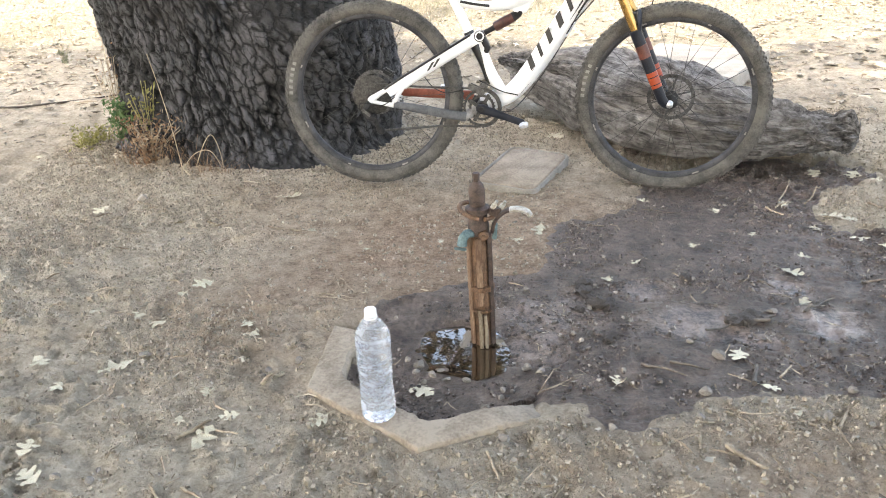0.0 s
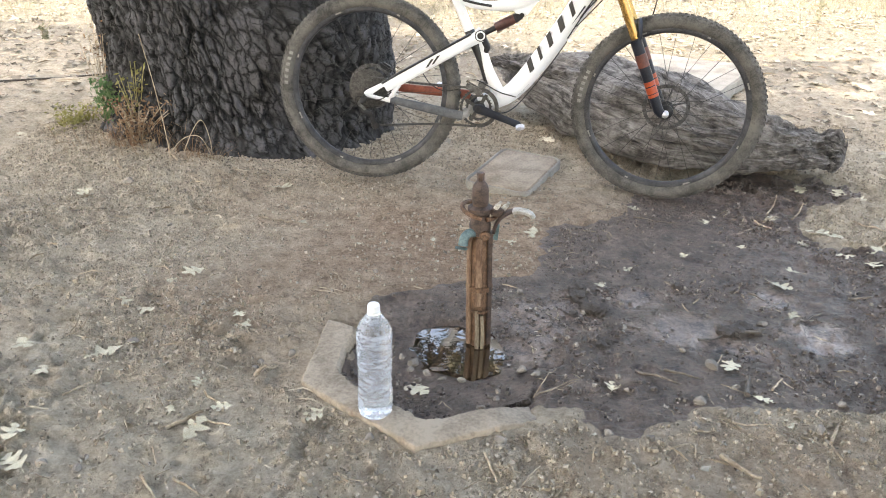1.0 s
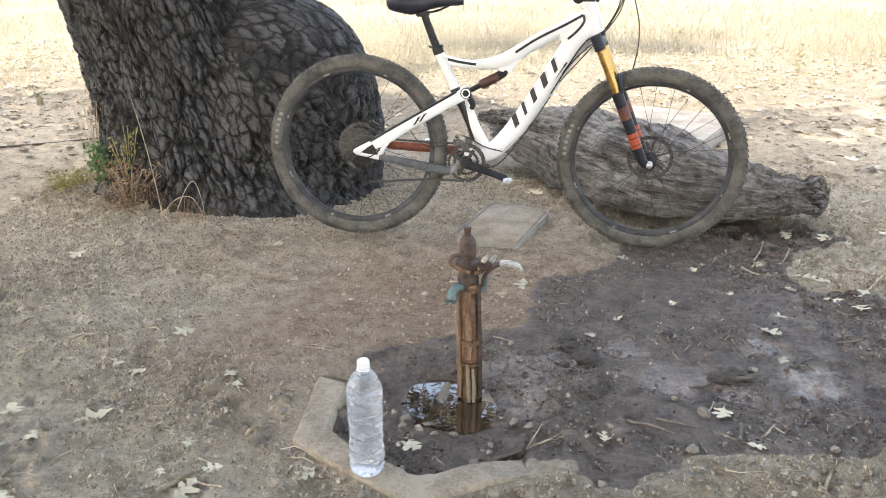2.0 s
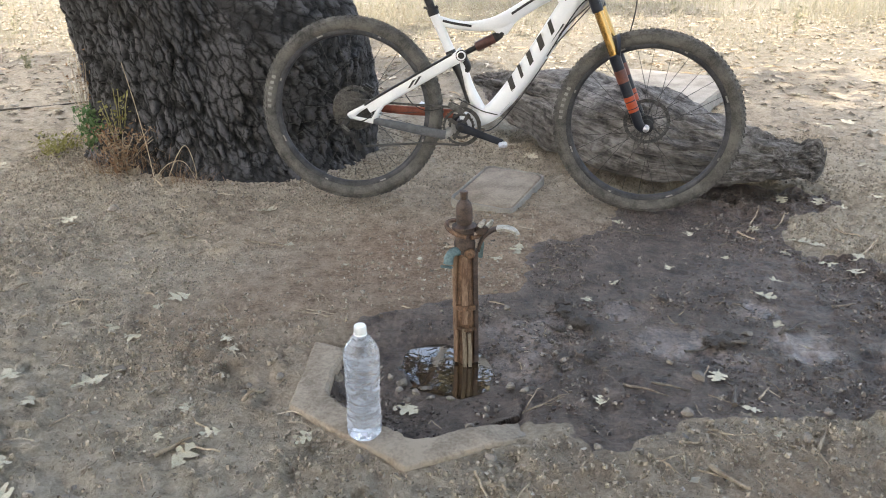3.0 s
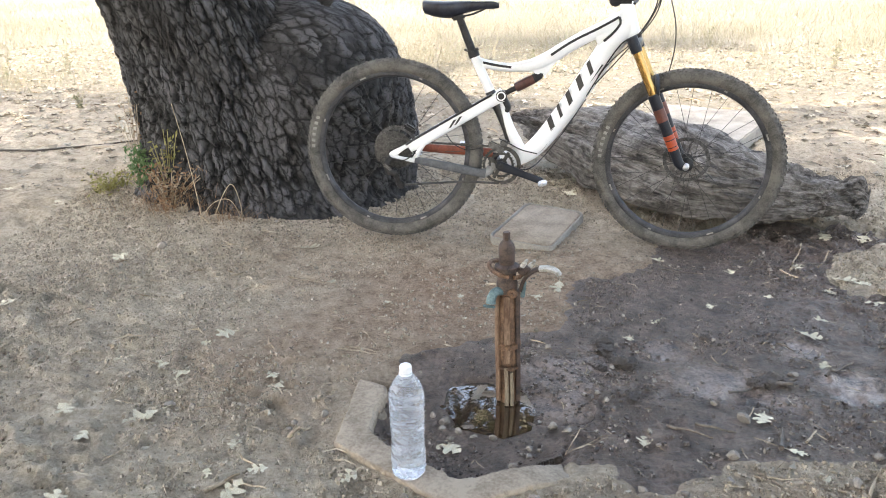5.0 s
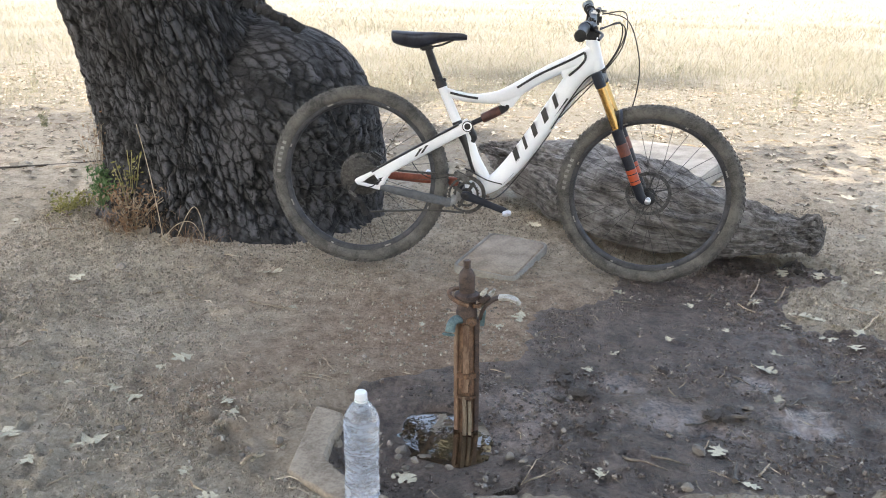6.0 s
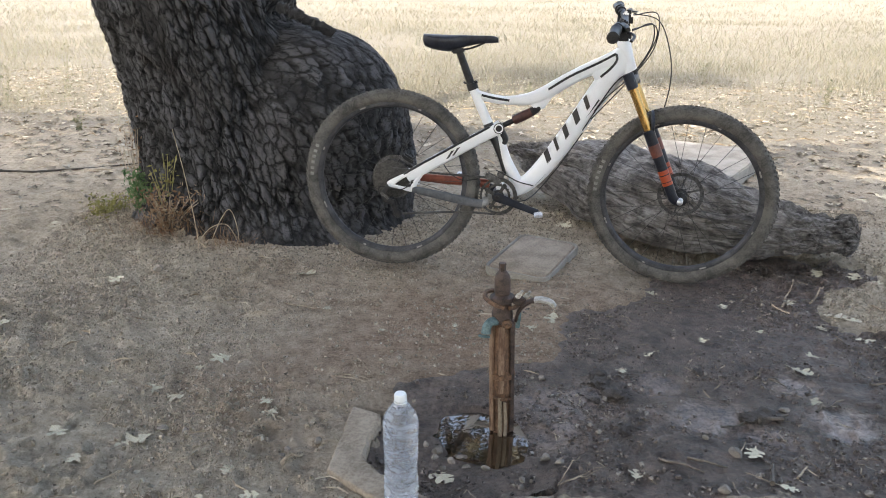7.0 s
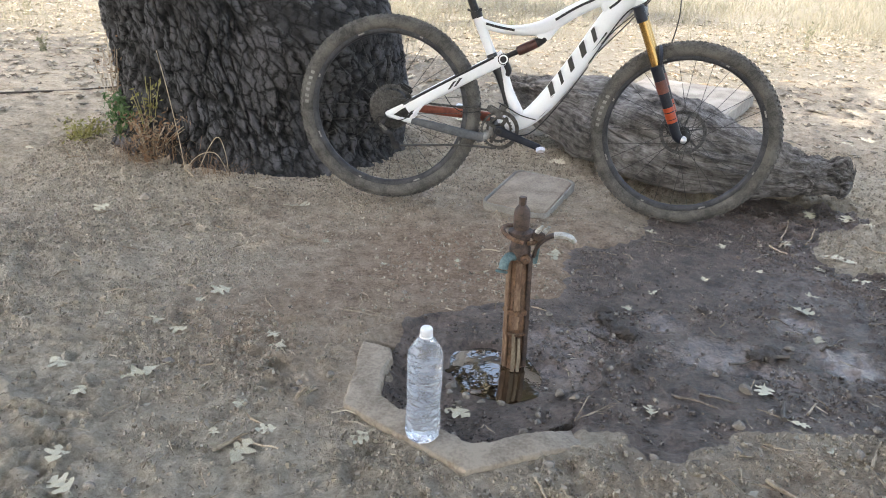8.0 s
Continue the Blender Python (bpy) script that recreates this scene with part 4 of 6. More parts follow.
# ---- log, utility box lid, slab ----
def build_log():
    axis = np.array(spline([(0.25, 2.92, 0.24, 0.06, 0.032), (0.34, 2.83, 0.235, 0.1, 0.06), (0.48, 2.68, 0.2, 0.16, 0.14), (0.72, 2.42, 0.16, 0.235, 0.23), (0.97, 2.1, 0.14, 0.295, 0.24),
                            (1.2, 1.93, 0.122, 0.25, 0.195), (1.43, 1.86, 0.108, 0.18, 0.142), (1.56, 1.84, 0.106, 0.145, 0.122), (1.67, 1.82, 0.112, 0.125, 0.112), (1.74, 1.8, 0.114, 0.11, 0.104)], 22))
    n = 150
    verts, along, m = [], [], len(axis)
    for i, (x, y, z, ra, rb) in enumerate(axis):
        d = axis[min(i + 1, m - 1), :3] - axis[max(i - 1, 0), :3]
        d = d / np.linalg.norm(d)
        side = np.cross([0, 0, 1.0], d)
        side = side / np.linalg.norm(side)
        up = np.cross(d, side)
        a = 2 * math.pi * np.arange(n) / n
        s = i / m * 2.4
        ca, sa = np.cos(a), np.sin(a)
        b = a + 0.5 * fbm(ca * 2.2 + 1, sa * 2.2, s * 4.0 + 0 * a, 3, 58)
        grain = 0.014 * smooth(0.3, 0.0, np.abs(vnoise(b * 4.5 + 1.2 * s, s * 2.6 + 0 * a, 0, 51))) + 0.003 * np.abs(vnoise(b * 13 + 2 * s, s * 5 + 0 * a, 0, 54)) + 0.012 * np.abs(vnoise(ca * 14 + 3, sa * 14 + s, s * 3.0, 52))
        lump = 0.3 * fbm(ca * 1.7 + 5, sa * 1.7, s * 2.6 + 0 * a, 5, 53)
        end = math.sqrt(max(0.0, 1 - max(0.0, (i / (m - 1) - 0.93) / 0.07) ** 2)) if i / (m - 1) > 0.93 else 1.0
        end = end if i / (m - 1) > 0.05 else 0.75 + 5 * i / (m - 1)
        k = (1 + lump) * max(end, 0.02)
        grain = grain + 0.03 * fbm(ca * 3.2, sa * 3.2 + 4, s * 7.5 + 0 * a, 4, 56) + 0.02 * smooth(0.2, 0.7, vnoise(ca * 1.7 + 2, sa * 1.7, s * 3.0 + 0 * a, 57))
        ledge = math.pi + 0.4 + 0.35 * vnoise(s * 4.0 + 0 * a, 0 * a, 0, 59)
        grain = grain + (0.04 * smooth(0.0, 0.12, a - ledge) + 0.1 * smooth(0.08, 0.7, a - ledge)) * smooth(1.8 * math.pi, 1.45 * math.pi, a) * min(1.0, (rb / 0.19) ** 1.5)
        p = np.array([x, y, z]) + np.outer((ra * k - grain) * ca, side) + np.outer((rb * k - grain) * sa, up)
        verts.append(p)
        along.append(np.stack([s + 0 * a, 0.2 * ca, 0.2 * sa], -1))
    v = np.concatenate(verts)
    i = (np.arange(m - 1)[:, None] * n + np.arange(n)).ravel()
    j = (np.arange(m - 1)[:, None] * n + np.roll(np.arange(n), -1)).ravel()
    faces = np.stack([i, j, j + n, i + n], -1).tolist() + [list(range(n))[::-1], list(range((m - 1) * n, m * n))]
    ob = from_arrays("fallen_log", v, faces, M_LOG, 60)
    ob.data.attributes.new("along", "FLOAT_VECTOR", "POINT").data.foreach_set("vector", np.concatenate(along).astype(np.float32).ravel())
    return tagged(ob, "weathered grey fallen log with eroded grain lying on the soil", "log")


def build_lid():
    ax = math.degrees(math.atan2(1.903 - 1.538, 0.295 - 0.141)) - 90
    lid = empty("utility_box_lid", pose(0.344, 1.672, soil(0.344, 1.672) + 0.012, 3, 1, ax), "dusty concrete utility box lid with rounded corners set in soil", "box lid")
    def outline(w, h, r, n=5):
        pts = []
        for cx, cy, a0 in ((w / 2 - r, h / 2 - r, 0), (-w / 2 + r, h / 2 - r, 90), (-w / 2 + r, -h / 2 + r, 180), (w / 2 - r, -h / 2 + r, 270)):
            for k in range(n + 1):
                a = radians(a0 + 90 * k / n)
                pts.append((cx + r * math.cos(a), cy + r * math.sin(a)))
        return pts
    bm = bmesh.new()
    o, q = outline(0.285, 0.43, 0.045), outline(0.262, 0.407, 0.036)
    rings(bm, [[Vector((*p, z)) for p in ring] for ring, z in ((o, -0.05), (o, 0.018), (outline(0.279, 0.424, 0.043), 0.022), (outline(0.268, 0.413, 0.038), 0.022), (q, 0.018), (q, -0.03))])
    part("box_rim", bm, M_SLAB, lid, "paler grey concrete box rim")
    bm = bmesh.new()
    rings(bm, [[Vector((*p, z)) for p in ring] for ring, z in ((outline(0.256, 0.401, 0.034), -0.02), (outline(0.256, 0.401, 0.034), 0.016), (outline(0.248, 0.393, 0.031), 0.0195))])
    part("cover_plate", bm, M_DUSTLID, lid, "cover plate under brown dust")
    return lid


def build_slab():
    bm = bmesh.new()
    block(bm, 0.74, 0.82, 0.1, None, 0.008)
    bmesh.ops.subdivide_edges(bm, edges=[e for e in bm.edges if e.calc_length() > 0.2], cuts=14, use_grid_fill=True)
    for v in bm.verts:
        v.co += Vector((float(vnoise(v.co.x * 14, v.co.y * 14, v.co.z * 9, 61)), float(vnoise(v.co.y * 14, v.co.x * 14, v.co.z * 9, 62)), 0.6 * float(vnoise(v.co.x * 9, v.co.y * 9, 3, 63)))) * 0.006
    ob = part("concrete_slab", bm, M_SLAB, angle=50)
    ob.matrix_basis = pose(1.41, 3.54, 0.035, 1, -1, -30)
    return tagged(ob, "pale weathered concrete slab lying behind the log", "slab")


build_log()
build_lid()
build_slab()


# ---- bicycle ----
TYRE_R = 0.366
BIKE_HUB = Vector((-0.254, 1.588, 0.381))
BIKE_FRAME = Matrix.Translation(BIKE_HUB) @ pose(0, 0, 0, 0, 0, -2.4) @ pose(0, 0, 0, -4.6, 0, 0)
FRONT_HUB = Matrix.Translation((0.906, 1.539, 0.352)) @ pose(0, 0, 0, 0, 0, -12.5) @ pose(0, 0, 0, 0.5, 0, 0)


def wheel(parent, name, m, rotor, cassette):
    """A spoked wheel; its axle lies along y of m, the drive side towards -y."""
    w = new(name)
    w.empty_display_size = 0.05
    w.parent, w.matrix_basis = parent, m
    rt = 0.0275
    bm = bmesh.new()
    lathe(bm, [(TYRE_R - 0.004 - rt + rt * math.cos(2 * math.pi * k / 14), rt * math.sin(2 * math.pi * k / 14)) for k in range(14)], 96, AXIS_Y, closed=True)
    rng = random.Random(3)
    for k in range(104):
        a = 360 * k / 104
        for lat, off, sx, sy in ((0, 0, 0.01, 0.011), (34, 1.5, 0.009, 0.007), (-34, 1.5, 0.009, 0.007), (60, 0.4, 0.009, 0.006), (-60, 0.4, 0.009, 0.006)):
            q = pose(0, 0, 0, 0, a + off, 0) @ pose(0, 0, TYRE_R - 0.004 - rt) @ pose(0, 0, 0, lat, 0, 0) @ pose(0, 0, rt + 0.0012)
            block(bm, sx, sy, 0.004, q)
    tyre = part("tyre", bm, M_TYRE, w, "dusty knobbly mountain bike tyre")
    # worn print on the tyre wall as plain bars
    for start in (272,):
        for k in range(6):
            bm = bmesh.new()
            block(bm, 0.012, 0.0015, 0.014, pose(0, 0, 0, 0, start + 4.1 * k, 0) @ pose(0, -0.0268, TYRE_R - 0.033, 0, 0, 0) @ pose(0, 0, 0, 6, 0, 0))
            part("tyre_print", bm, M_TYREWORD, tyre, "faded pale print bar")
    bm = bmesh.new()
    lathe(bm, [(0.312, -0.014), (0.316, -0.012), (0.316, 0.012), (0.312, 0.014), (0.3, 0.0135), (0.293, 0.008), (0.291, 0.0), (0.293, -0.008), (0.3, -0.0135)], 96, AXIS_Y, closed=True)
    rim = part("rim", bm, M_RIM, w)
    for k in range(8):
        bm = bmesh.new()
        block(bm, 0.026 if k % 2 else 0.012, 0.001, 0.006, pose(0, 0, 0, 0, 22 + 45 * k, 0) @ pose(0, -0.0138, 0.306))
        part("rim_mark", bm, M_TYREWORD, rim, "small pale rim decal bar")
    bm = bmesh.new()
    lathe(bm, [(0.006, -0.062), (0.011, -0.06), (0.011, -0.045), (0.028, -0.033), (0.028, -0.029), (0.014, -0.02), (0.014, 0.02), (0.028, 0.029), (0.028, 0.033), (0.011, 0.045), (0.011, 0.06), (0.006, 0.062)], 20, AXIS_Y)
    part("hub", bm, M_BLACK, w)
    for lead in (1, -1):
        for side in (1, -1):
            bm = bmesh.new()
            a = radians(lead * 62)
            tube(bm, [(0.026 * math.sin(a), side * 0.031, 0.026 * math.cos(a)), (0, side * 0.003, 0.296)], 0.0011, 5)
            first = part("spoke", bm, M_CHAIN, w)
            for k in range(7):
                turn = (k * 360 / 7) + (13 if lead > 0 else 0) + (26 if side > 0 else 0)
                if k:
                    o = first.copy()
                    scene.collection.objects.link(o)
                    o.parent = w
                else:
                    o = first
                o.matrix_basis = pose(0, 0, 0, 0, turn, 0)
    if rotor:
        bm = bmesh.new()
        y = 0.043
        lathe(bm, [(0.09, y - 0.001), (0.09, y + 0.001), (0.076, y + 0.001), (0.076, y - 0.001)], 60, AXIS_Y @ pose(0, 0, -2 * y), closed=True)
        for k in range(6):
            block(bm, 0.007, 0.002, 0.062, pose(0, y, 0, 0, 60 * k, 0) @ pose(0.008, 0, 0.048, 0, 14, 0))
        for k in range(24):
            block(bm, 0.006, 0.004, 0.003, pose(0, y, 0, 0, 15 * k, 0) @ pose(0, 0, 0.0895))
        part("brake_rotor", bm, M_ROTOR, w, "steel disc brake rotor")
    if cassette:
        bm = bmesh.new()
        for k in range(9):
            r, y = 0.078 - 0.0072 * k, -0.022 - 0.0038 * k
            lathe(bm, [(r - 0.012, y), (r - 0.002, y - 0.0006), (r, y), (r - 0.002, y + 0.0006)], 40, AXIS_Y @ pose(0, 0, -2 * y), closed=True)
            for q in range(22 - k):
                block(bm, 0.003, 0.0014, 0.005, pose(0, y, 0, 0, 360 * q / (22 - k), 0) @ pose(0, 0, r))
            for q in range(5):
                block(bm, 0.006, 0.0014, r - 0.014, pose(0, y, 0, 0, 72 * q + 8 * k, 0) @ pose(0, 0, (r - 0.005) / 2))
        part("cassette", bm, M_CHAIN, w, "dark oily steel sprockets")
    return w


def build_bicycle():
    base = BIKE_FRAME @ pose(0, 0, -TYRE_R)
    bike = empty("mountain_bicycle", base, "white full-suspension mountain bike leaning against the oak", "bicycle")
    Z = TYRE_R
    side = (0, 1, 0)

    def plane(pts):
        return [(u, 0.0, v + Z) for u, v in pts]

    def flat_tube(bm, rows, n=6, power=2.6, y=0.0):
        line = spline(rows, n)
        tube(bm, [(u, y, v + Z) for u, v, *_ in line], [(a, b) for _, _, a, b in line], 16, side, power)

    front_local = base.inverted() @ FRONT_HUB
    wheel(bike, "rear_wheel", pose(0, 0, Z), True, True)
    wheel(bike, "front_wheel", front_local, True, False)

    # frame
    bm = bmesh.new()
    flat_tube(bm, [(0.912, 0.5, 0.05, 0.026), (0.85, 0.425, 0.044, 0.027), (0.742, 0.255, 0.04, 0.029), (0.66, 0.13, 0.038, 0.03), (0.595, 0.045, 0.036, 0.031), (0.545, -0.002, 0.034, 0.033), (0.49, -0.022, 0.036, 0.036), (0.44, -0.04, 0.032, 0.037)])
    down = part("down_tube", bm, M_FRAME, bike)
    bm = bmesh.new()
    flat_tube(bm, [(0.912, 0.525, 0.035, 0.024), (0.85, 0.492, 0.03, 0.023), (0.76, 0.452, 0.026, 0.022), (0.68, 0.408, 0.026, 0.021), (0.6, 0.358, 0.028, 0.02), (0.54, 0.337, 0.024, 0.019), (0.46, 0.33, 0.017, 0.017), (0.39, 0.338, 0.017, 0.017), (0.34, 0.352, 0.016, 0.017)])
    top = part("top_tube", bm, M_FRAME, bike)
    bm = bmesh.new()
    prism(bm, [(u, v + Z) for u, v in ((0.53, 0.335), (0.57, 0.302), (0.605, 0.3), (0.635, 0.345), (0.675, 0.39), (0.6, 0.375))], -0.014, 0.014)
    bmesh.ops.bevel(bm, geom=bm.edges[:], offset=0.004, segments=2, affect="EDGES")
    part("shock_mount", bm, M_FRAME, bike)
    bm = bmesh.new()
    flat_tube(bm, [(0.318, 0.385, 0.0185, 0.0185), (0.345, 0.33, 0.019, 0.019), (0.375, 0.265, 0.019, 0.019), (0.392, 0.23, 0.02, 0.02)])
    seat = part("seat_tube", bm, M_FRAME, bike)
    bm = bmesh.new()
    flat_tube(bm, [(0.388, 0.238, 0.0205, 0.021), (0.405, 0.2, 0.021, 0.022), (0.425, 0.16, 0.018, 0.02), (0.448, 0.1, 0.014, 0.018), (0.468, 0.04, 0.013, 0.018)])
    part("lower_seat_tube", bm, M_BLACKPAINT, bike, "glossy black lower seat tube")
    bm = bmesh.new()
    flat_tube(bm, [(0.437, 0.2, 0.014, 0.021), (0.45, 0.15, 0.016, 0.022), (0.47, 0.09, 0.02, 0.024), (0.497, 0.035, 0.024, 0.028), (0.52, 0.0, 0.022, 0.03)])
    part("frame_strut", bm, M_FRAME, bike)
    bm = bmesh.new()
    prism(bm, [(u, v + Z) for u, v in ((0.775, 0.452), (0.85, 0.5), (0.9, 0.52), (0.905, 0.48), (0.86, 0.43), (0.815, 0.385))], -0.02, 0.02)
    bmesh.ops.bevel(bm, geom=bm.edges[:], offset=0.005, segments=2, affect="EDGES")
    part("head_gusset", bm, M_FRAME, bike)
    # head tube
    bm = bmesh.new()
    tube(bm, [(0.892, 0, 0.57 + Z), (0.897, 0, 0.552 + Z), (0.912, 0, 0.5 + Z), (0.926, 0, 0.448 + Z)], [0.024, 0.026, 0.026, 0.03], 20)
    part("head_tube", bm, M_FRAME, bike)
    # black lines on the paint
    for rows, y in (([(0.36, 0.349), (0.41, 0.339), (0.47, 0.331)], -0.0178), ([(0.62, 0.378), (0.7, 0.43), (0.8, 0.48), (0.868, 0.518)], -0.0225), ([(0.868, 0.518), (0.872, 0.494), (0.85, 0.462), (0.815, 0.43)], -0.0262)):
        bm = bmesh.new()
        line = spline(rows, 6)
        tube(bm, [(u, y, v + Z) for u, v in line], [(0.0045, 0.0022)] * len(line), 8, side)
        part("decal_line", bm, M_BLACKPAINT, top)
    bm = bmesh.new()
    line = spline([(0.815, 0.345), (0.765, 0.265), (0.68, 0.135), (0.62, 0.048), (0.57, -0.006), (0.52, -0.035)], 8)
    tube(bm, [(u, -0.0225, v + Z) for u, v in line], [(0.0085, 0.005)] * len(line), 8, side)
    part("decal_line", bm, M_BLACKPAINT, down)
    # lettering on the down tube as plain slanted bars
    A, B = Vector((0.62, 0.105)), Vector((0.812, 0.398))
    d = (B - A).normalized()
    nrm = Vector((d.y, -d.x))
    for s0, wid in ((0.005, 0.026), (0.068, 0.016), (0.125, 0.024), (0.192, 0.028), (0.262, 0.02)):
        bm = bmesh.new()
        P = A + d * s0
        quad = [P - nrm * 0.02 + d * 0.014, P - nrm * 0.02 + d * (wid + 0.014), P + nrm * 0.02 + d * (wid - 0.014), P + nrm * 0.02 - d * 0.014]
        prism(bm, [(p.x, p.y + Z) for p in quad], -0.0302, -0.022)
        part("decal_bar", bm, M_BLACKPAINT, down, "black decal bar")
    # rear swingarm: near and far stay
    for y in (-0.062, 0.062):
        bm = bmesh.new()
        flat_tube(bm, [(0.436, 0.226, 0.024, 0.01), (0.4, 0.205, 0.021, 0.01), (0.3, 0.148, 0.021, 0.009), (0.2, 0.09, 0.021, 0.008), (0.12, 0.042, 0.021, 0.008), (0.075, 0.012, 0.014, 0.007)], y=y)
        stay = part("seat_stay", bm, M_FRAME, bike)
        bm = bmesh.new()
        flat_tube(bm, [(0.1, 0.045, 0.008, 0.007), (0.05, 0.018, 0.009, 0.007), (0.008, -0.008, 0.013, 0.007), (-0.005, -0.016, 0.01, 0.006)], y=y)
        flat_tube(bm, [(0.13, 0.03, 0.008, 0.007), (0.108, 0.0, 0.009, 0.007), (0.093, -0.03, 0.01, 0.007)], y=y)
        flat_tube(bm, [(0.0, -0.016, 0.008, 0.0065), (0.05, -0.027, 0.007, 0.0065), (0.093, -0.033, 0.01, 0.0065)], y=y)
        part("dropout", bm, M_FRAME, stay)
        if y < 0:
            for u in (0.245, 0.268):
                bm = bmesh.new()
                c, v0 = u, 0.148 - 0.58 * (0.3 - u)
                prism(bm, [(p, q + Z) for p, q in ((c - 0.014, v0 - 0.018), (c - 0.004, v0 - 0.014), (c + 0.018, v0 + 0.019), (c + 0.006, v0 + 0.015))], y - 0.0105, y - 0.006)
                part("decal_bar", bm, M_BLACKPAINT, stay)
            bm = bmesh.new()
            line = spline([(0.4, 0.231), (0.3, 0.173), (0.2, 0.115), (0.11, 0.062), (0.06, 0.03)], 5)
            tube(bm, [(u, y - 0.003, v + Z) for u, v in line], [(0.0055, 0.006)] * len(line), 8, side)
            part("decal_line", bm, M_BLACKPAINT, stay)
        bm = bmesh.new()
        flat_tube(bm, [(0.095, -0.03, 0.013, 0.008), (0.16, -0.042, 0.016, 0.009), (0.27, -0.062, 0.018, 0.01), (0.345, -0.075, 0.018, 0.011), (0.38, -0.08, 0.017, 0.012)] if y < 0 else
                  [(0.07, 0.0, 0.012, 0.008), (0.128, -0.003, 0.016, 0.009), (0.22, -0.008, 0.018, 0.01), (0.31, -0.012, 0.018, 0.012), (0.4, -0.018, 0.02, 0.012)], y=y)
        part("chain_stay", bm, M_GREYSTAY if y < 0 else M_REDSTAY, bike, "dark grey padded chainstay" if y < 0 else "dusty red chainstay")
    bm = bmesh.new()
    tube(bm, [(0.355, -0.06, -0.085 + Z), (0.385, -0.045, -0.075 + Z), (0.42, -0.03, -0.05 + Z)], [(0.018, 0.009), (0.02, 0.009), (0.016, 0.009)], 12, side, 3)
    part("stay_yoke", bm, M_YOKE, bike, "bare grey metal link")
    # pivots
    bm = bmesh.new()
    lathe(bm, [(0.019, 0), (0.021, 0.002), (0.021, 0.004), (0.012, 0.005), (0.011, 0.003)], 24, pose(0.436, -0.07, 0.226 + Z) @ AXIS_Y)
    lathe(bm, [(0.011, 0.0), (0.011, 0.136)], 16, pose(0.436, 0.066, 0.226 + Z) @ AXIS_Y)
    pivot = part("link_pivot", bm, M_BLACK, bike)
    bm = bmesh.new()
    lathe(bm, [(0.0125, 0.0), (0.0125, 0.0075), (0.0175, 0.0075), (0.0175, 0.0)], 24, pose(0.436, -0.07, 0.226 + Z) @ AXIS_Y, closed=True)
    part("pivot_ring", bm, M_FRAME, pivot, "white ring round the pivot bolt")
    bm = bmesh.new()
    flat_tube(bm, [(0.436, 0.226, 0.014, 0.026), (0.448, 0.2, 0.014, 0.026), (0.458, 0.178, 0.014, 0.024), (0.452, 0.16, 0.012, 0.022)])
    part("rocker_link", bm, M_BLACK, bike)
    # rear shock
    S0, S1 = Vector((0.45, 0, 0.232 + Z)), Vector((0.585, 0, 0.302 + Z))
    bm = bmesh.new()
    tube(bm, [S0, S0.lerp(S1, 0.15), S0.lerp(S1, 0.3)], 0.0105, 14)
    shock = part("rear_shock", bm, M_BLACK, bike, "air shock with dull red can")
    bm = bmesh.new()
    tube(bm, [S0.lerp(S1, 0.78), S0.lerp(S1, 0.8), S1], [0.014, 0.019, 0.013], 14)
    part("shock_eyelet", bm, M_BLACK, shock)
    bm = bmesh.new()
    tube(bm, [S0.lerp(S1, t) for t in (0.28, 0.32, 0.6, 0.8)], [0.0165, 0.019, 0.0195, 0.018], 16)
    part("shock_can", bm, M_SHOCK, shock, "dull red shock can")
    bm = bmesh.new()
    lathe(bm, [(0.009, 0), (0.009, 0.05)], 12, pose(0.585, 0.025, 0.302 + Z) @ AXIS_Y)
    part("shock_bolt", bm, M_BLACK, shock)
    # seatpost and saddle
    bm = bmesh.new()
    tube(bm, [(0.323, 0, 0.375 + Z), (0.297, 0, 0.435 + Z), (0.268, 0, 0.51 + Z)], [0.0155, 0.0155, 0.0145], 16)
    tube(bm, [(0.326, 0, 0.368 + Z), (0.317, 0, 0.392 + Z)], [0.0215, 0.0215], 18)
    block(bm, 0.014, 0.03, 0.012, pose(0.335, 0, 0.398 + Z, 0, 20, 0), 0.003)
    block(bm, 0.03, 0.012, 0.008, pose(0.297, 0, 0.392 + Z, 0, 20, 0), 0.003)
    part("seatpost", bm, M_BLACK, bike)
    bm = bmesh.new()
    loops = []
    for u, v, w, h in spline([(0.128, 0.562, 0.05, 0.024), (0.138, 0.56, 0.068, 0.032), (0.18, 0.555, 0.072, 0.038), (0.23, 0.553, 0.058, 0.04), (0.28, 0.559, 0.038, 0.03), (0.34, 0.563, 0.026, 0.02), (0.395, 0.564, 0.021, 0.017), (0.418, 0.56, 0.012, 0.01)], 5):
        loop = []
        for k in range(20):
            a = 2 * math.pi * k / 20
            c, s = math.cos(a), math.sin(a)
            loop.append(Vector((u, w * math.copysign(abs(c) ** 0.7, c), v + Z + h * (s * (0.55 if s > 0 else 1.0)) + 0.006 * abs(c) * (s > 0))))
        loops.append(loop)
    rings(bm, loops)
    saddle = part("saddle", bm, M_SADDLE, bike, "dark slim padded saddle")
    bm = bmesh.new()
    for y in (-0.02, 0.02):
        tube(bm, spline([(0.16, y, 0.542 + Z), (0.2, y, 0.522 + Z), (0.3, y, 0.524 + Z), (0.38, y * 0.6, 0.556 + Z)], 5), 0.0035, 8)
    block(bm, 0.05, 0.05, 0.02, pose(0.262, 0, 0.516 + Z, 0, -5, 0), 0.005)
    part("saddle_rail", bm, M_BLACK, saddle)
    # cranks, chainring, chain
    BBX, BBZ = 0.44, -0.047 + Z
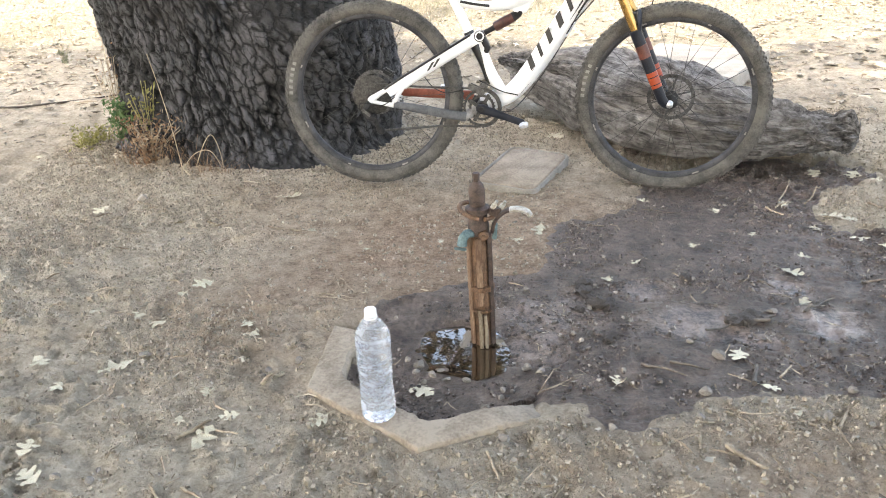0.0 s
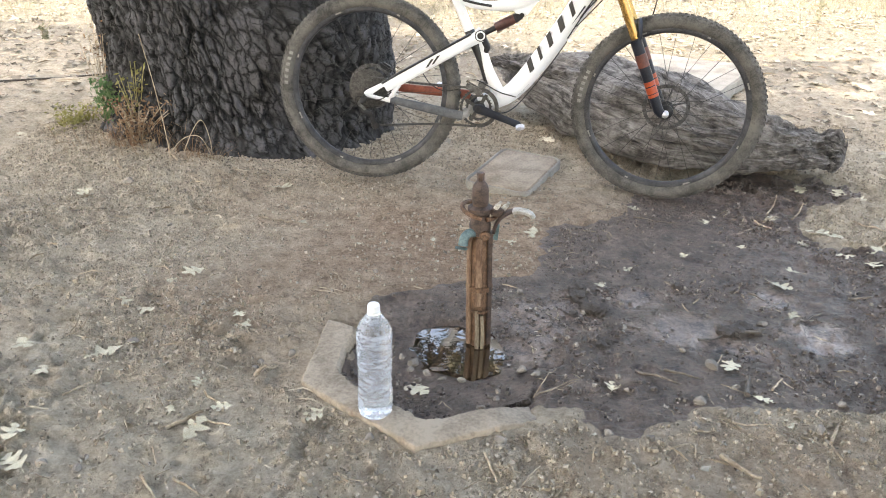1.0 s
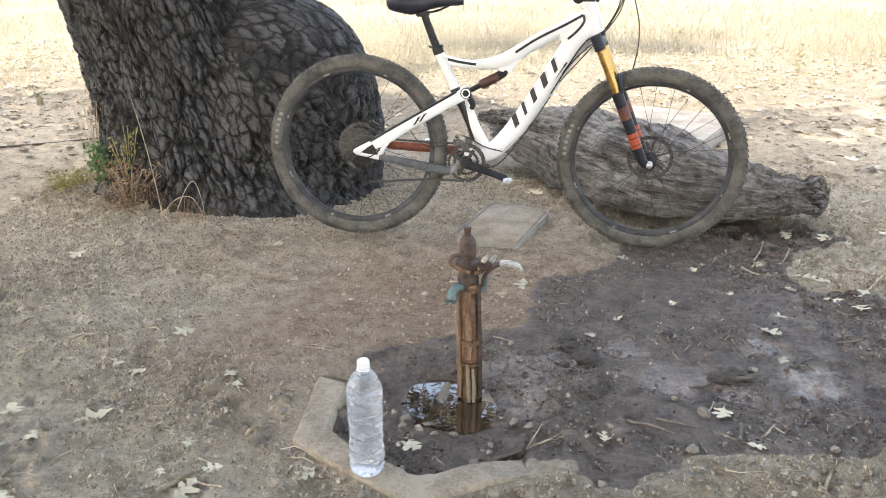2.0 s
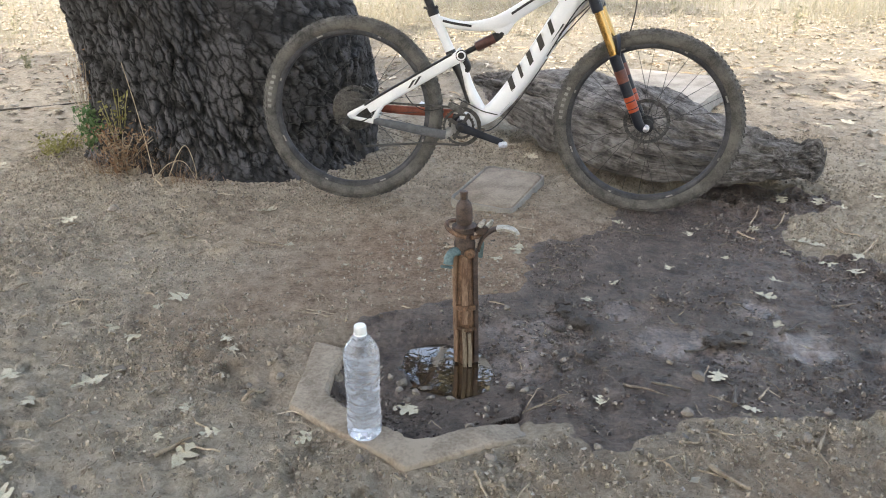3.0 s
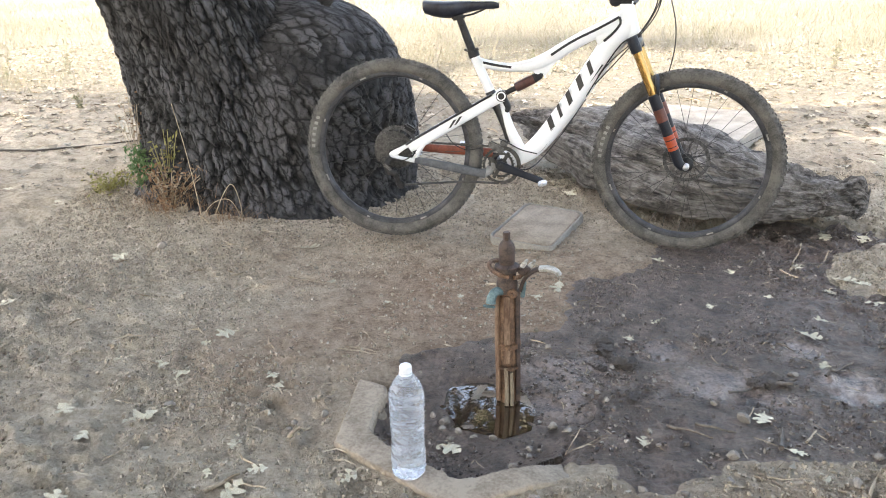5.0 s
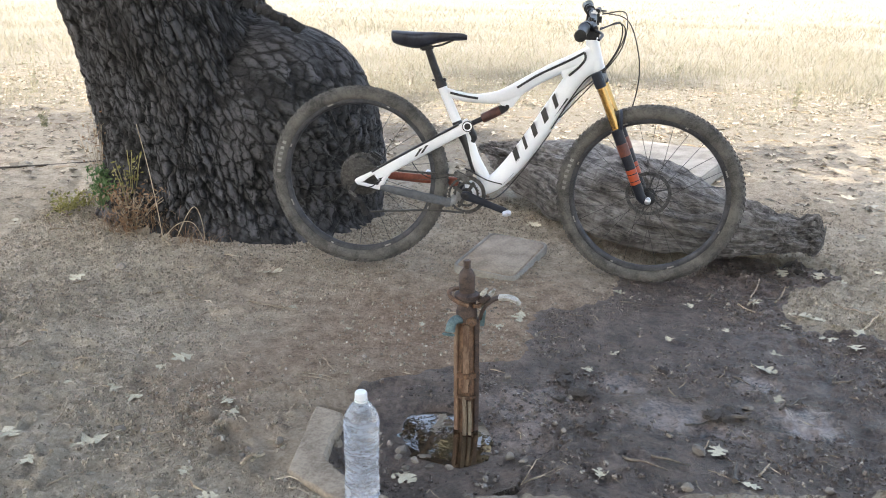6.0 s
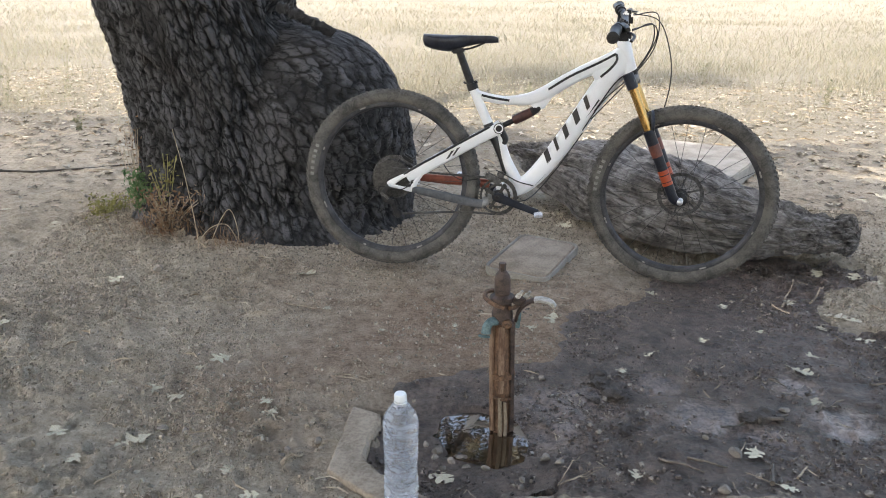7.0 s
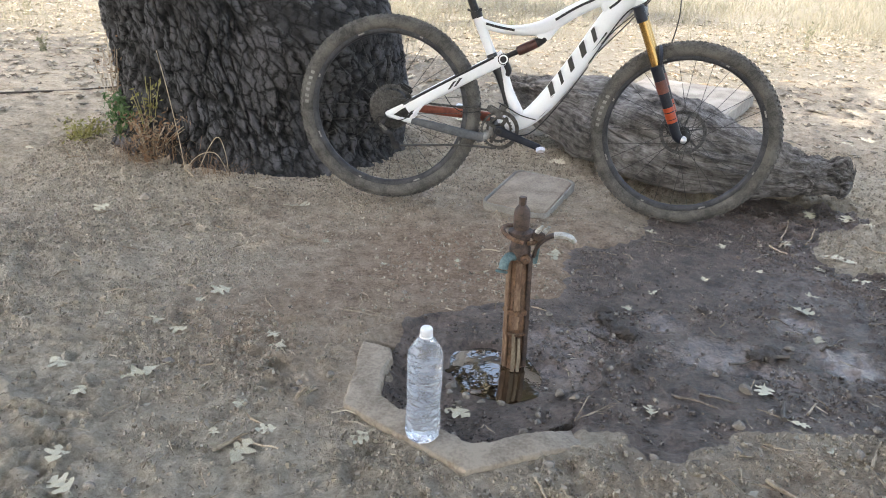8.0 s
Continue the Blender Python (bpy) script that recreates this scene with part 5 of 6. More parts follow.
    bm = bmesh.new()
    lathe(bm, [(0.023, -0.045), (0.025, -0.04), (0.025, 0.04), (0.023, 0.045)], 20, pose(BBX, 0, BBZ) @ AXIS_Y)
    part("bottom_bracket", bm, M_BLACK, bike)
    bm = bmesh.new()
    y = -0.052
    for r, yy, teeth in ((0.072, y, 38), (0.05, y + 0.008, 26)):
        m = pose(BBX, yy, BBZ)
        lathe(bm, [(r, -0.0012), (r, 0.0012), (r - 0.009, 0.0015), (r - 0.009, -0.0015)], 60, m @ AXIS_Y, closed=True)
        for k in range(teeth):
            block(bm, 0.0042, 0.0022, 0.005, m @ pose(0, 0, 0, 0, 360 * k / teeth, 0) @ pose(0, 0, r + 0.001))
    for k in range(4):
        block(bm, 0.014, 0.006, 0.055, pose(BBX, y, BBZ, 0, 90 * k + 30, 0) @ pose(0, 0, 0.032), 0.002)
    ring = part("chainring", bm, M_CHAIN, bike, "dark toothed chainrings")
    for sgn, y in ((1, -0.072), (-1, 0.072)):
        bm = bmesh.new()
        tip = Vector((BBX + sgn * 0.166, y * 1.08, BBZ - sgn * 0.056))
        root = Vector((BBX, y, BBZ))
        tube(bm, [root - (tip - root) * 0.1, root, root.lerp(tip, 0.2), root.lerp(tip, 0.6), root.lerp(tip, 0.95), root.lerp(tip, 1.06)], [(0.012, 0.006), (0.02, 0.009), (0.0165, 0.009), (0.0135, 0.008), (0.0135, 0.0075), (0.006, 0.005)], 14, side, 2.8)
        arm = part("crank_arm", bm, M_NAVY, bike)
        bm = bmesh.new()
        lathe(bm, [(0.013, 0), (0.0135, 0.003), (0.009, 0.004), (0.008, 0.002)], 18, pose(BBX, y - 0.008 * sgn, BBZ) @ (AXIS_Y if sgn > 0 else pose(0, 0, 0, -90, 0, 0)))
        part("crank_bolt", bm, M_BLACK, arm)
        bm = bmesh.new()
        q = pose(*tip) @ (AXIS_Y if sgn > 0 else pose(0, 0, 0, -90, 0, 0))
        lathe(bm, [(0.008, -0.004), (0.008, 0.012), (0.0065, 0.02), (0.0065, 0.045), (0.009, 0.05), (0.006, 0.056)], 12, q)
        block(bm, 0.034, 0.012, 0.03, q @ pose(0, 0, 0.032, 25, 0, 10), 0.004)
        part("pedal", bm, M_SILVER, arm, "small silver clipless pedal")
    bm = bmesh.new()
    yc = -0.05
    low = spline([(BBX - 0.005, yc, BBZ - 0.074), (0.3, yc, -0.118 + Z), (0.15, yc, -0.128 + Z), (0.035, yc, -0.138 + Z)], 5)
    tube(bm, low, [(0.0045, 0.0035)] * len(low), 8, side, 4)
    tube(bm, [(BBX - 0.005, yc, BBZ + 0.074), (0.2, yc, 0.036 + Z), (0.005, yc, 0.05 + Z)], [(0.0045, 0.0035)] * 3, 8, side, 4)
    arc = [(BBX + 0.0745 * math.cos(a), yc, BBZ + 0.0745 * math.sin(a)) for a in [radians(90 - 180 * k / 12) for k in range(13)]]
    tube(bm, arc, [(0.0045, 0.0035)] * 13, 8, side, 4)
    part("chain", bm, M_CHAIN, bike, "dark oily chain")
    # front derailleur
    bm = bmesh.new()
    block(bm, 0.07, 0.014, 0.03, pose(0.42, -0.05, 0.025 + Z, 0, 25, 0), 0.006)
    block(bm, 0.03, 0.03, 0.035, pose(0.448, -0.035, 0.035 + Z, 0, 15, 0), 0.006)
    part("front_derailleur", bm, M_ROTOR, bike, "grey metal front derailleur cage")
    # rear derailleur
    bm = bmesh.new()
    tube(bm, [(0.0, -0.072, -0.02 + Z), (-0.022, -0.08, -0.05 + Z), (-0.01, -0.085, -0.075 + Z), (0.02, -0.08, -0.085 + Z)], [(0.012, 0.01), (0.013, 0.012), (0.014, 0.013), (0.012, 0.01)], 12, side, 3)
    tube(bm, [(0.005, -0.07, -0.07 + Z), (0.02, -0.066, -0.105 + Z), (0.035, -0.062, -0.14 + Z)], [(0.012, 0.003), (0.009, 0.003), (0.011, 0.003)], 10, side, 3)
    for u, v in ((0.006, -0.082), (0.034, -0.135)):
        lathe(bm, [(0.016, 0), (0.018, 0.003), (0.018, 0.006), (0.016, 0.009)], 14, pose(u, -0.05, v + Z) @ AXIS_Y)
    part("rear_derailleur", bm, M_BLACK, bike)
    bm = bmesh.new()
    block(bm, 0.04, 0.006, 0.014, pose(-0.012, -0.094, -0.058 + Z, 0, 40, 0), 0.003)
    part("derailleur_plate", bm, M_ROTOR, bike)
    # rear brake caliper beyond the wheel
    bm = bmesh.new()
    block(bm, 0.055, 0.03, 0.03, pose(0.055, 0.055, 0.075 + Z, 0, 30, 0), 0.008)
    part("brake_caliper", bm, M_BLACK, bike)
    # fork
    hub = front_local.translation
    lat = front_local.to_3x3() @ Vector((0, -1, 0))
    fwd = front_local.to_3x3() @ Vector((1, 0, 0))
    crown = Vector((0.936, 0, 0.425 + Z))
    low = hub - fwd * 0.022
    fork = new("fork")
    fork.empty_display_size = 0.05
    fork.parent = bike
    bm = bmesh.new()
    tube(bm, [(0.926, 0, 0.45 + Z), (0.932, 0, 0.435 + Z)], [0.031, 0.028], 20)
    tube(bm, [crown - lat * 0.082, crown - lat * 0.05, crown, crown + lat * 0.05, crown + lat * 0.082], [0.016, 0.025, 0.027, 0.025, 0.016], 14)
    for s in (-1, 1):
        c = crown + lat * 0.066 * s
        g = (low + lat * 0.062 * s - c).normalized()
        tube(bm, [c - g * 0.03, c - g * 0.028, c + g * 0.028, c + g * 0.03], [0.018, 0.021, 0.021, 0.019], 16)
    part("fork_crown", bm, M_NAVY, fork)
    for s in (-1, 1):
        a, b = crown + lat * 0.066 * s, low + lat * 0.062 * s
        bm = bmesh.new()
        tube(bm, [a, a.lerp(b, 0.2), a.lerp(b, 0.45)], 0.0165, 20)
        part("stanchion", bm, M_GOLD, fork, "gold-coated fork stanchion")
        bm = bmesh.new()
        tube(bm, [a.lerp(b, t) for t in (0.4, 0.405, 0.43, 0.5, 0.9, 0.97)] + [b + fwd * 0.006, b + fwd * 0.01 - Vector((0, 0, 0.012))], [0.018, 0.0225, 0.0215, 0.0215, 0.0195, 0.019, 0.018, 0.01], 20)
        leg = part("fork_leg", bm, M_NAVY, fork)
        for t0, t1, mat in ((0.52, 0.62, M_DULLRED), (0.735, 0.77, M_ORANGE), (0.778, 0.83, M_ORANGE), (0.836, 0.86, M_ORANGE)):
            bm = bmesh.new()
            tube(bm, [a.lerp(b, t0), a.lerp(b, t1)], [0.0222 - 0.0022 * (t0 - 0.5) / 0.4, 0.0222 - 0.0022 * (t1 - 0.5) / 0.4], 20)
            part("leg_decal", bm, mat, leg, "orange decal band" if mat is M_ORANGE else "dull red decal band")
        bm = bmesh.new()
        lathe(bm, [(0.011, -0.012), (0.013, -0.008), (0.013, 0.012), (0.01, 0.016), (0.005, 0.02)], 16, Matrix.Translation(hub + lat * 0.062 * s) @ (lat * s).to_track_quat("Z", "Y").to_matrix().to_4x4())
        part("axle_cap", bm, M_SILVER, leg, "bright axle cap")
    bm = bmesh.new()
    L0, L1 = (crown + lat * 0.066).lerp(low + lat * 0.062, 0.42), (crown - lat * 0.066).lerp(low - lat * 0.062, 0.42)
    mid = (L0 + L1) / 2
    upv = (crown - low).normalized()
    arch = spline([L0 + fwd * 0.012, L0 + fwd * 0.026 + upv * 0.035, mid + fwd * 0.034 + upv * 0.072, L1 + fwd * 0.026 + upv * 0.035, L1 + fwd * 0.012], 6)
    tube(bm, arch, [(0.011, 0.008)] * len(arch), 10, None, 2.6)
    part("fork_arch", bm, M_NAVY, fork)
    bm = bmesh.new()
    q = hub - lat * 0.045 - fwd * 0.045 + Vector((0, 0, 0.015))
    block(bm, 0.045, 0.035, 0.06, Matrix.Translation(q) @ pose(0, 0, 0, 0, -20, -10), 0.008)
    part("front_caliper", bm, M_BLACK, fork)
    # stem, handlebar
    bar = new("handlebar_assembly")
    bar.empty_display_size = 0.05
    bar.parent = bike
    mid = Vector((0.893, 0, 0.637 + Z))
    bm = bmesh.new()
    tube(bm, [(0.892, 0, 0.57 + Z), (0.885, 0, 0.595 + Z), (0.877, 0, 0.628 + Z)], [0.019, 0.02, 0.02], 16)
    tube(bm, [(0.872, 0, 0.615 + Z), (0.885, -0.002, 0.625 + Z), mid], [0.02, 0.018, 0.022], 14)
    part("stem", bm, M_BLACK, bar)
    bm = bmesh.new()
    back = -fwd
    lat = (lat + 0.07 * fwd - Vector((0, 0, 0.1))).normalized()
    line = spline([mid + lat * w + back * b + Vector((0, 0, h)) for w, b, h in ((0.36, 0.03, 0.004), (0.22, 0.018, 0.008), (0.12, 0.004, 0.002), (0.05, 0.0, -0.004), (-0.05, 0.0, -0.004), (-0.12, 0.004, 0.002), (-0.22, 0.022, 0.008), (-0.36, 0.045, 0.004))], 5)
    tube(bm, line, 0.0135, 14)
    hb = part("handlebar", bm, M_RIM, bar)
    for s in (1, -1):
        g0, g1 = mid + lat * 0.37 * s + back * 0.032 + Vector((0, 0, 0.004)), mid + lat * 0.235 * s + back * 0.025 + Vector((0, 0, 0.008))
        bm = bmesh.new()
        tube(bm, [g0, g0.lerp(g1, 0.02), g0.lerp(g1, 0.06), g0.lerp(g1, 0.1), g0.lerp(g1, 0.9), g0.lerp(g1, 0.94), g1], [0.016, 0.021, 0.021, 0.0185, 0.0185, 0.021, 0.021], 18)
        part("grip", bm, M_BLACK, hb, "black rubber grip")
        c = mid + lat * 0.205 * s + back * 0.02 + Vector((0, 0, 0.008))
        bm = bmesh.new()
        tube(bm, [c + lat * 0.012 * s, c - lat * 0.012 * s], 0.02, 14)
        m0 = c + fwd * 0.03 + Vector((0, 0, -0.004))
        tube(bm, [c - lat * 0.03 * s + fwd * 0.03, m0, c + lat * 0.03 * s + fwd * 0.036], [0.01, 0.013, 0.009], 12)
        tube(bm, spline([m0 + lat * 0.02 * s, c + lat * 0.07 * s + fwd * 0.06 + Vector((0, 0, -0.012)), c + lat * 0.13 * s + fwd * 0.05 + Vector((0, 0, -0.02))], 4), [(0.006, 0.004)] * 9, 8)
        part("brake_lever", bm, M_BLACK, hb)
        bm = bmesh.new()
        c2 = mid + lat * 0.165 * s + back * 0.014 + Vector((0, 0, 0.0))
        block(bm, 0.06, 0.045, 0.042, Matrix.Translation(c2 + Vector((0, 0, -0.022)) + fwd * 0.012), 0.009)
        tube(bm, [c2 + lat * 0.008, c2 - lat * 0.008], 0.0185, 14)
        part("shifter", bm, M_BLACK, hb)
        bm = bmesh.new()
        c3 = mid + lat * 0.1 * s + Vector((0, 0, 0.012))
        block(bm, 0.022, 0.03, 0.02, Matrix.Translation(c3), 0.006)
        part("bar_clamp", bm, M_SILVER if s < 0 else M_BLACK, hb)
    # cables
    def cable(name, pts, r=0.0024, parent=bar):
        bm = bmesh.new()
        line = spline(pts, 8)
        tube(bm, line, r, 6)
        part(name, bm, M_BLACK, parent)
    c = mid + fwd * 0.03
    cable("cable", [c + lat * 0.17, c + fwd * 0.075 + lat * 0.06 + Vector((0, 0, 0.0)), c + fwd * 0.09 + Vector((0, 0, -0.06)), c + fwd * 0.035 + lat * 0.03 + Vector((0, 0, -0.16)), (0.88, -0.034, 0.42 + Z), (0.8, -0.031, 0.3 + Z)])
    cable("cable", [c + lat * 0.2, c + fwd * 0.07 + lat * 0.1 + Vector((0, 0, 0.01)), c + fwd * 0.075 + lat * 0.03 + Vector((0, 0, -0.08)), c + fwd * 0.01 + lat * 0.035 + Vector((0, 0, -0.19)), (0.83, -0.034, 0.34 + Z), (0.76, -0.03, 0.225 + Z)])
    cable("cable", [c - lat * 0.16, c + fwd * 0.09 - lat * 0.06 + Vector((0, 0, 0.02)), c + fwd * 0.085 + lat * 0.02 + Vector((0, 0, -0.09)), c + fwd * 0.0 + lat * 0.036 + Vector((0, 0, -0.21)), (0.79, -0.033, 0.27 + Z)])
    hose_end = L1 + upv * 0.02 + fwd * 0.02
    cable("brake_hose", [c - lat * 0.2, c + fwd * 0.1 - lat * 0.16 + Vector((0, 0, -0.02)), c + fwd * 0.15 - lat * 0.12 + Vector((0, 0, -0.13)), c + fwd * 0.16 - lat * 0.08 + Vector((0, 0, -0.24)), hose_end + fwd * 0.03 + upv * 0.02, hose_end])
    cable("brake_hose", [hose_end, L1.lerp(low - lat * 0.062, 0.3) - fwd * 0.03, hub - lat * 0.05 - fwd * 0.05 + Vector((0, 0, 0.05))])
    cable("gear_cable", [(0.76, -0.031, 0.215 + Z), (0.66, -0.034, 0.06 + Z), (0.56, -0.04, -0.055 + Z), (0.47, -0.04, -0.06 + Z)], 0.0024, down)
    cable("gear_cable", [(0.58, -0.04, 0.0 + Z), (0.52, -0.045, 0.015 + Z), (0.47, -0.05, 0.04 + Z), (0.43, -0.055, 0.06 + Z)], 0.0024, down)
    cable("gear_cable", [(0.1, -0.075, 0.0 + Z), (0.05, -0.085, -0.03 + Z), (-0.03, -0.088, -0.02 + Z), (-0.035, -0.088, -0.05 + Z), (-0.01, -0.086, -0.065 + Z)], 0.0024, bike)
    cable("gear_cable", [(0.22, -0.06, 0.075 + Z), (0.25, -0.05, 0.035 + Z), (0.3, -0.05, 0.012 + Z), (0.36, -0.05, 0.02 + Z)], 0.002, bike)
    return bike


build_bicycle()


# ---- loose things on the ground ----
def lumps(seed, detail=2):
    """A rounded uneven stone about 1 across."""
    bm = bmesh.new()
    bmesh.ops.create_icosphere(bm, subdivisions=detail, radius=0.5)
    r = random.Random(seed)
    sx, sy, sz = r.uniform(0.85, 1.15), r.uniform(0.65, 0.9), r.uniform(0.5, 0.7)
    cuts = [Vector((r.uniform(-1, 1), r.uniform(-1, 1), r.uniform(-0.6, 1))).normalized() for _ in range(5)]
    for v in bm.verts:
        for c in cuts:
            over = v.co.dot(c) - 0.3
            if over > 0:
                v.co -= c * over * 0.8
        v.co += v.co.normalized() * 0.05 * noise.noise(v.co * 4 + Vector((seed, 0, 0)))
        v.co = Vector((v.co.x * sx, v.co.y * sy, v.co.z * sz))
    me = bpy.data.meshes.new("stone")
    bm.to_mesh(me)
    bm.free()
    me.materials.append(M_STONE)
    me.polygons.foreach_set("use_smooth", [True] * len(me.polygons))
    me.set_sharp_from_angle(angle=radians(24))
    return me


STONES = [lumps(k) for k in range(5)]


def put_stones(rows, label):
    r = random.Random(len(rows))
    for k, (x, y, size) in enumerate(rows):
        ob = new("stone", STONES[k % 5])
        ob.matrix_basis = pose(x, y, soil(x, y) + 0.16 * size, r.uniform(-15, 15), r.uniform(-15, 15), r.uniform(0, 360)) @ Matrix.Diagonal((size, size, size, 1))
        tagged(ob, label, "stone", "loose stones on the soil")


put_stones([(0.85, 0.32, 0.045), (0.347, 0.27, 0.036), (0.381, 0.238, 0.026), (0.776, 0.146, 0.042), (0.788, 0.392, 0.026), (0.539, 0.003, 0.026), (0.63, -0.018, 0.028), (1.052, 0.562, 0.032),
            (1.124, 0.165, 0.034), (0.497, 0.38, 0.022), (0.476, 0.414, 0.02), (0.349, 0.664, 0.028), (0.593, 0.244, 0.018), (0.608, 0.194, 0.018), (0.243, 0.098, 0.03), (0.282, 0.142, 0.022),
            (0.285, 0.174, 0.022), (0.29, 0.2, 0.016), (0.262, 0.15, 0.016), (0.31, 0.17, 0.018)], "small pale rounded stone on wet mud")
put_stones([(0.29, -0.056, 0.032), (0.0, -0.088, 0.032), (-0.694, 0.266, 0.032), (-0.628, 0.256, 0.026), (-0.597, -0.23, 0.03), (-0.677, -0.223, 0.03), (-0.257, 0.237, 0.03), (-0.333, 0.214, 0.022),
            (-0.337, 0.174, 0.026), (-0.198, 0.075, 0.018), (-1.2, 1.37, 0.055), (-0.107, 0.717, 0.022), (0.744, 0.047, 0.026), (1.111, 0.019, 0.022), (1.024, 0.044, 0.036), (-0.24, 0.21, 0.018)],
           "small grey-brown stone on dry soil")
put_stones([(0.06, 0.275, 0.04), (0.1, 0.235, 0.028), (0.14, 0.215, 0.026), (0.055, 0.24, 0.026), (0.19, 0.21, 0.03), (0.025, 0.3, 0.022), (0.08, 0.2, 0.022), (0.12, 0.255, 0.02)], "dark wet stone at the puddle's edge")


def leaf_mesh(seed):
    """A dry oak leaf with deep pointed lobes, 1 long, curled."""
    r = random.Random(seed)
    curl, twist, bend = r.uniform(-0.1, 0.5), r.uniform(-0.5, 0.5), r.uniform(-0.1, 0.1)
    sides = []
    for side in (1, -1):
        rows = [(0.0, 0.0, 0.008), (0.1, 0.0, 0.025)]
        for t0, far in ((0.17, 0.3), (0.47, 0.4)):
            far = far * r.uniform(0.7, 1.15)
            fwd = r.uniform(0.08, 0.2)
            rows += [(t0, 0.0, 0.09), (t0 + 0.05, 0.2 * fwd, 0.6 * far), (t0 + 0.09, 0.5 * fwd, 0.9 * far), (t0 + 0.13, fwd, far), (t0 + 0.16, 0.9 * fwd, 0.78 * far), (t0 + 0.19, 0.5 * fwd, 0.5 * far), (t0 + 0.24, 0.1 * fwd, r.uniform(0.06, 0.16))]
        rows += [(0.78, 0.01, 0.1), (0.85, 0.03, r.uniform(0.14, 0.24)), (0.92, 0.02, 0.1), (1.0, 0.0, 0.006)]
        sides.append((side, rows))
    bm = bmesh.new()
    def at(t, dx, w):
        x, y = t - 0.5 + dx, bend * math.sin(math.pi * t) + w
        z = 0.12 * curl * (2 * t - 1) ** 2 + 1.3 * curl * w * w + twist * w * (t - 0.5) + 0.05 * noise.noise(Vector((x * 5, y * 5, seed)))
        return (x, y, z)
    spine = [bm.verts.new(at(t, 0, 0)) for t, _, _ in sides[0][1]]
    for side, rows in sides:
        rim = [bm.verts.new(at(t, dx, side * w)) for t, dx, w in rows]
        half = [bm.verts.new(at(t, dx * 0.5, side * w * 0.5)) for t, dx, w in rows]
        for k in range(len(rows) - 1):
            for a, b in ((spine, half), (half, rim)):
                quad = (a[k], b[k], b[k + 1], a[k + 1])
                bm.faces.new(quad if side < 0 else quad[::-1])
    tube(bm, [(-0.49, 0, 0.12 * curl), (-0.62, 0.02, 0.12 * curl + 0.01), (-0.72, 0.06, 0.12 * curl + 0.03)], 0.011, 5)
    low = min(v.co.z for v in bm.verts)
    for v in bm.verts:
        v.co.z -= low
    me = bpy.data.meshes.new("oak_leaf")
    bm.to_mesh(me)
    bm.free()
    me.materials.append(M_LEAF)
    me.polygons.foreach_set("use_smooth", [True] * len(me.polygons))
    return me


LEAVES = [leaf_mesh(k) for k in range(9)]


def put_leaves(rows, label, group):
    r = random.Random(len(rows) * 7)
    for k, (x, y, size) in enumerate(rows):
        ob = new("oak_leaf", LEAVES[r.randrange(9)])
        ob.matrix_basis = pose(x, y, soil(x, y) + 0.002, r.uniform(-9, 9), r.uniform(-9, 9), r.uniform(0, 360)) @ Matrix.Scale(1.05 * size, 4)
        tagged(ob, label, "leaf", group)


put_leaves([(-1.333, 1.286, 0.08), (-0.45, 0.415, 0.05), (-0.426, 0.38, 0.065), (-0.807, 0.455, 0.06), (-0.726, 0.421, 0.065), (-0.74, 0.199, 0.1), (-0.963, 0.206, 0.075), (-0.853, 0.1, 0.06),
            (-0.449, 0.096, 0.05), (-0.363, 0.004, 0.055), (-0.485, -0.015, 0.035), (-0.4, -0.085, 0.08), (-0.144, -0.012, 0.06), (-0.597, 1.429, 0.09), (-0.43, 1.11, 0.05), (-0.67, 0.65, 0.075),
            (-0.715, 0.586, 0.04), (-0.789, -0.149, 0.06), (-0.738, -0.227, 0.075), (0.052, 1.011, 0.035), (-1.95, 1.9, 0.09), (-1.5, 0.8, 0.06), (-0.95, 0.48, 0.04), (-1.15, 0.05, 0.05), (-0.2, 0.95, 0.03)],
           "dry pale oak leaf curled on grey-brown soil", "fallen leaves on dry soil")
put_leaves([(0.32, 1.021, 0.05), (0.402, 1.091, 0.08), (0.609, 0.754, 0.055), (0.71, 0.862, 0.04), (0.914, 0.995, 0.035), (1.145, 1.096, 0.04), (1.183, 0.806, 0.07), (1.258, 0.923, 0.06),
            (1.36, 1.146, 0.075), (1.44, 1.225, 0.085), (1.5, 1.215, 0.075), (1.495, 1.07, 0.075), (1.555, 1.019, 0.1), (1.6, 1.1, 0.08), (1.16, 0.617, 0.05), (0.898, 0.33, 0.075), (0.572, 0.2, 0.05),
            (0.966, 0.068, 0.04), (0.94, 0.174, 0.05), (0.078, 0.171, 0.085), (1.06, 1.3, 0.05), (1.31, 1.33, 0.05), (0.8, 1.38, 0.05)],
           "pale lobed oak leaf lying on dark wet mud", "fallen leaves on wet mud")
put_leaves([(1.974, 1.749, 0.075), (1.539, 1.695, 0.08), (1.695, 1.673, 0.08), (1.952, 1.892, 0.09), (2.1, 2.2, 0.08), (1.75, 1.6, 0.05), (0.56, 2.45, 0.09), (0.5, 2.2, 0.1), (0.62, 2.3, 0.07), (2.2, 2.9, 0.12),
            (2.35, 2.95, 0.1), (2.5, 2.6, 0.09), (2.3, 3.6, 0.11), (2.0, 3.3, 0.09), (0.0, 2.9, 0.1), (-2.2, 2.6, 0.09), (-2.4, 2.2, 0.08), (1.3, -0.25, 0.08), (1.25, -0.18, 0.06)],
           "sun-bleached oak leaf on dry trodden soil", "fallen leaves by the log")


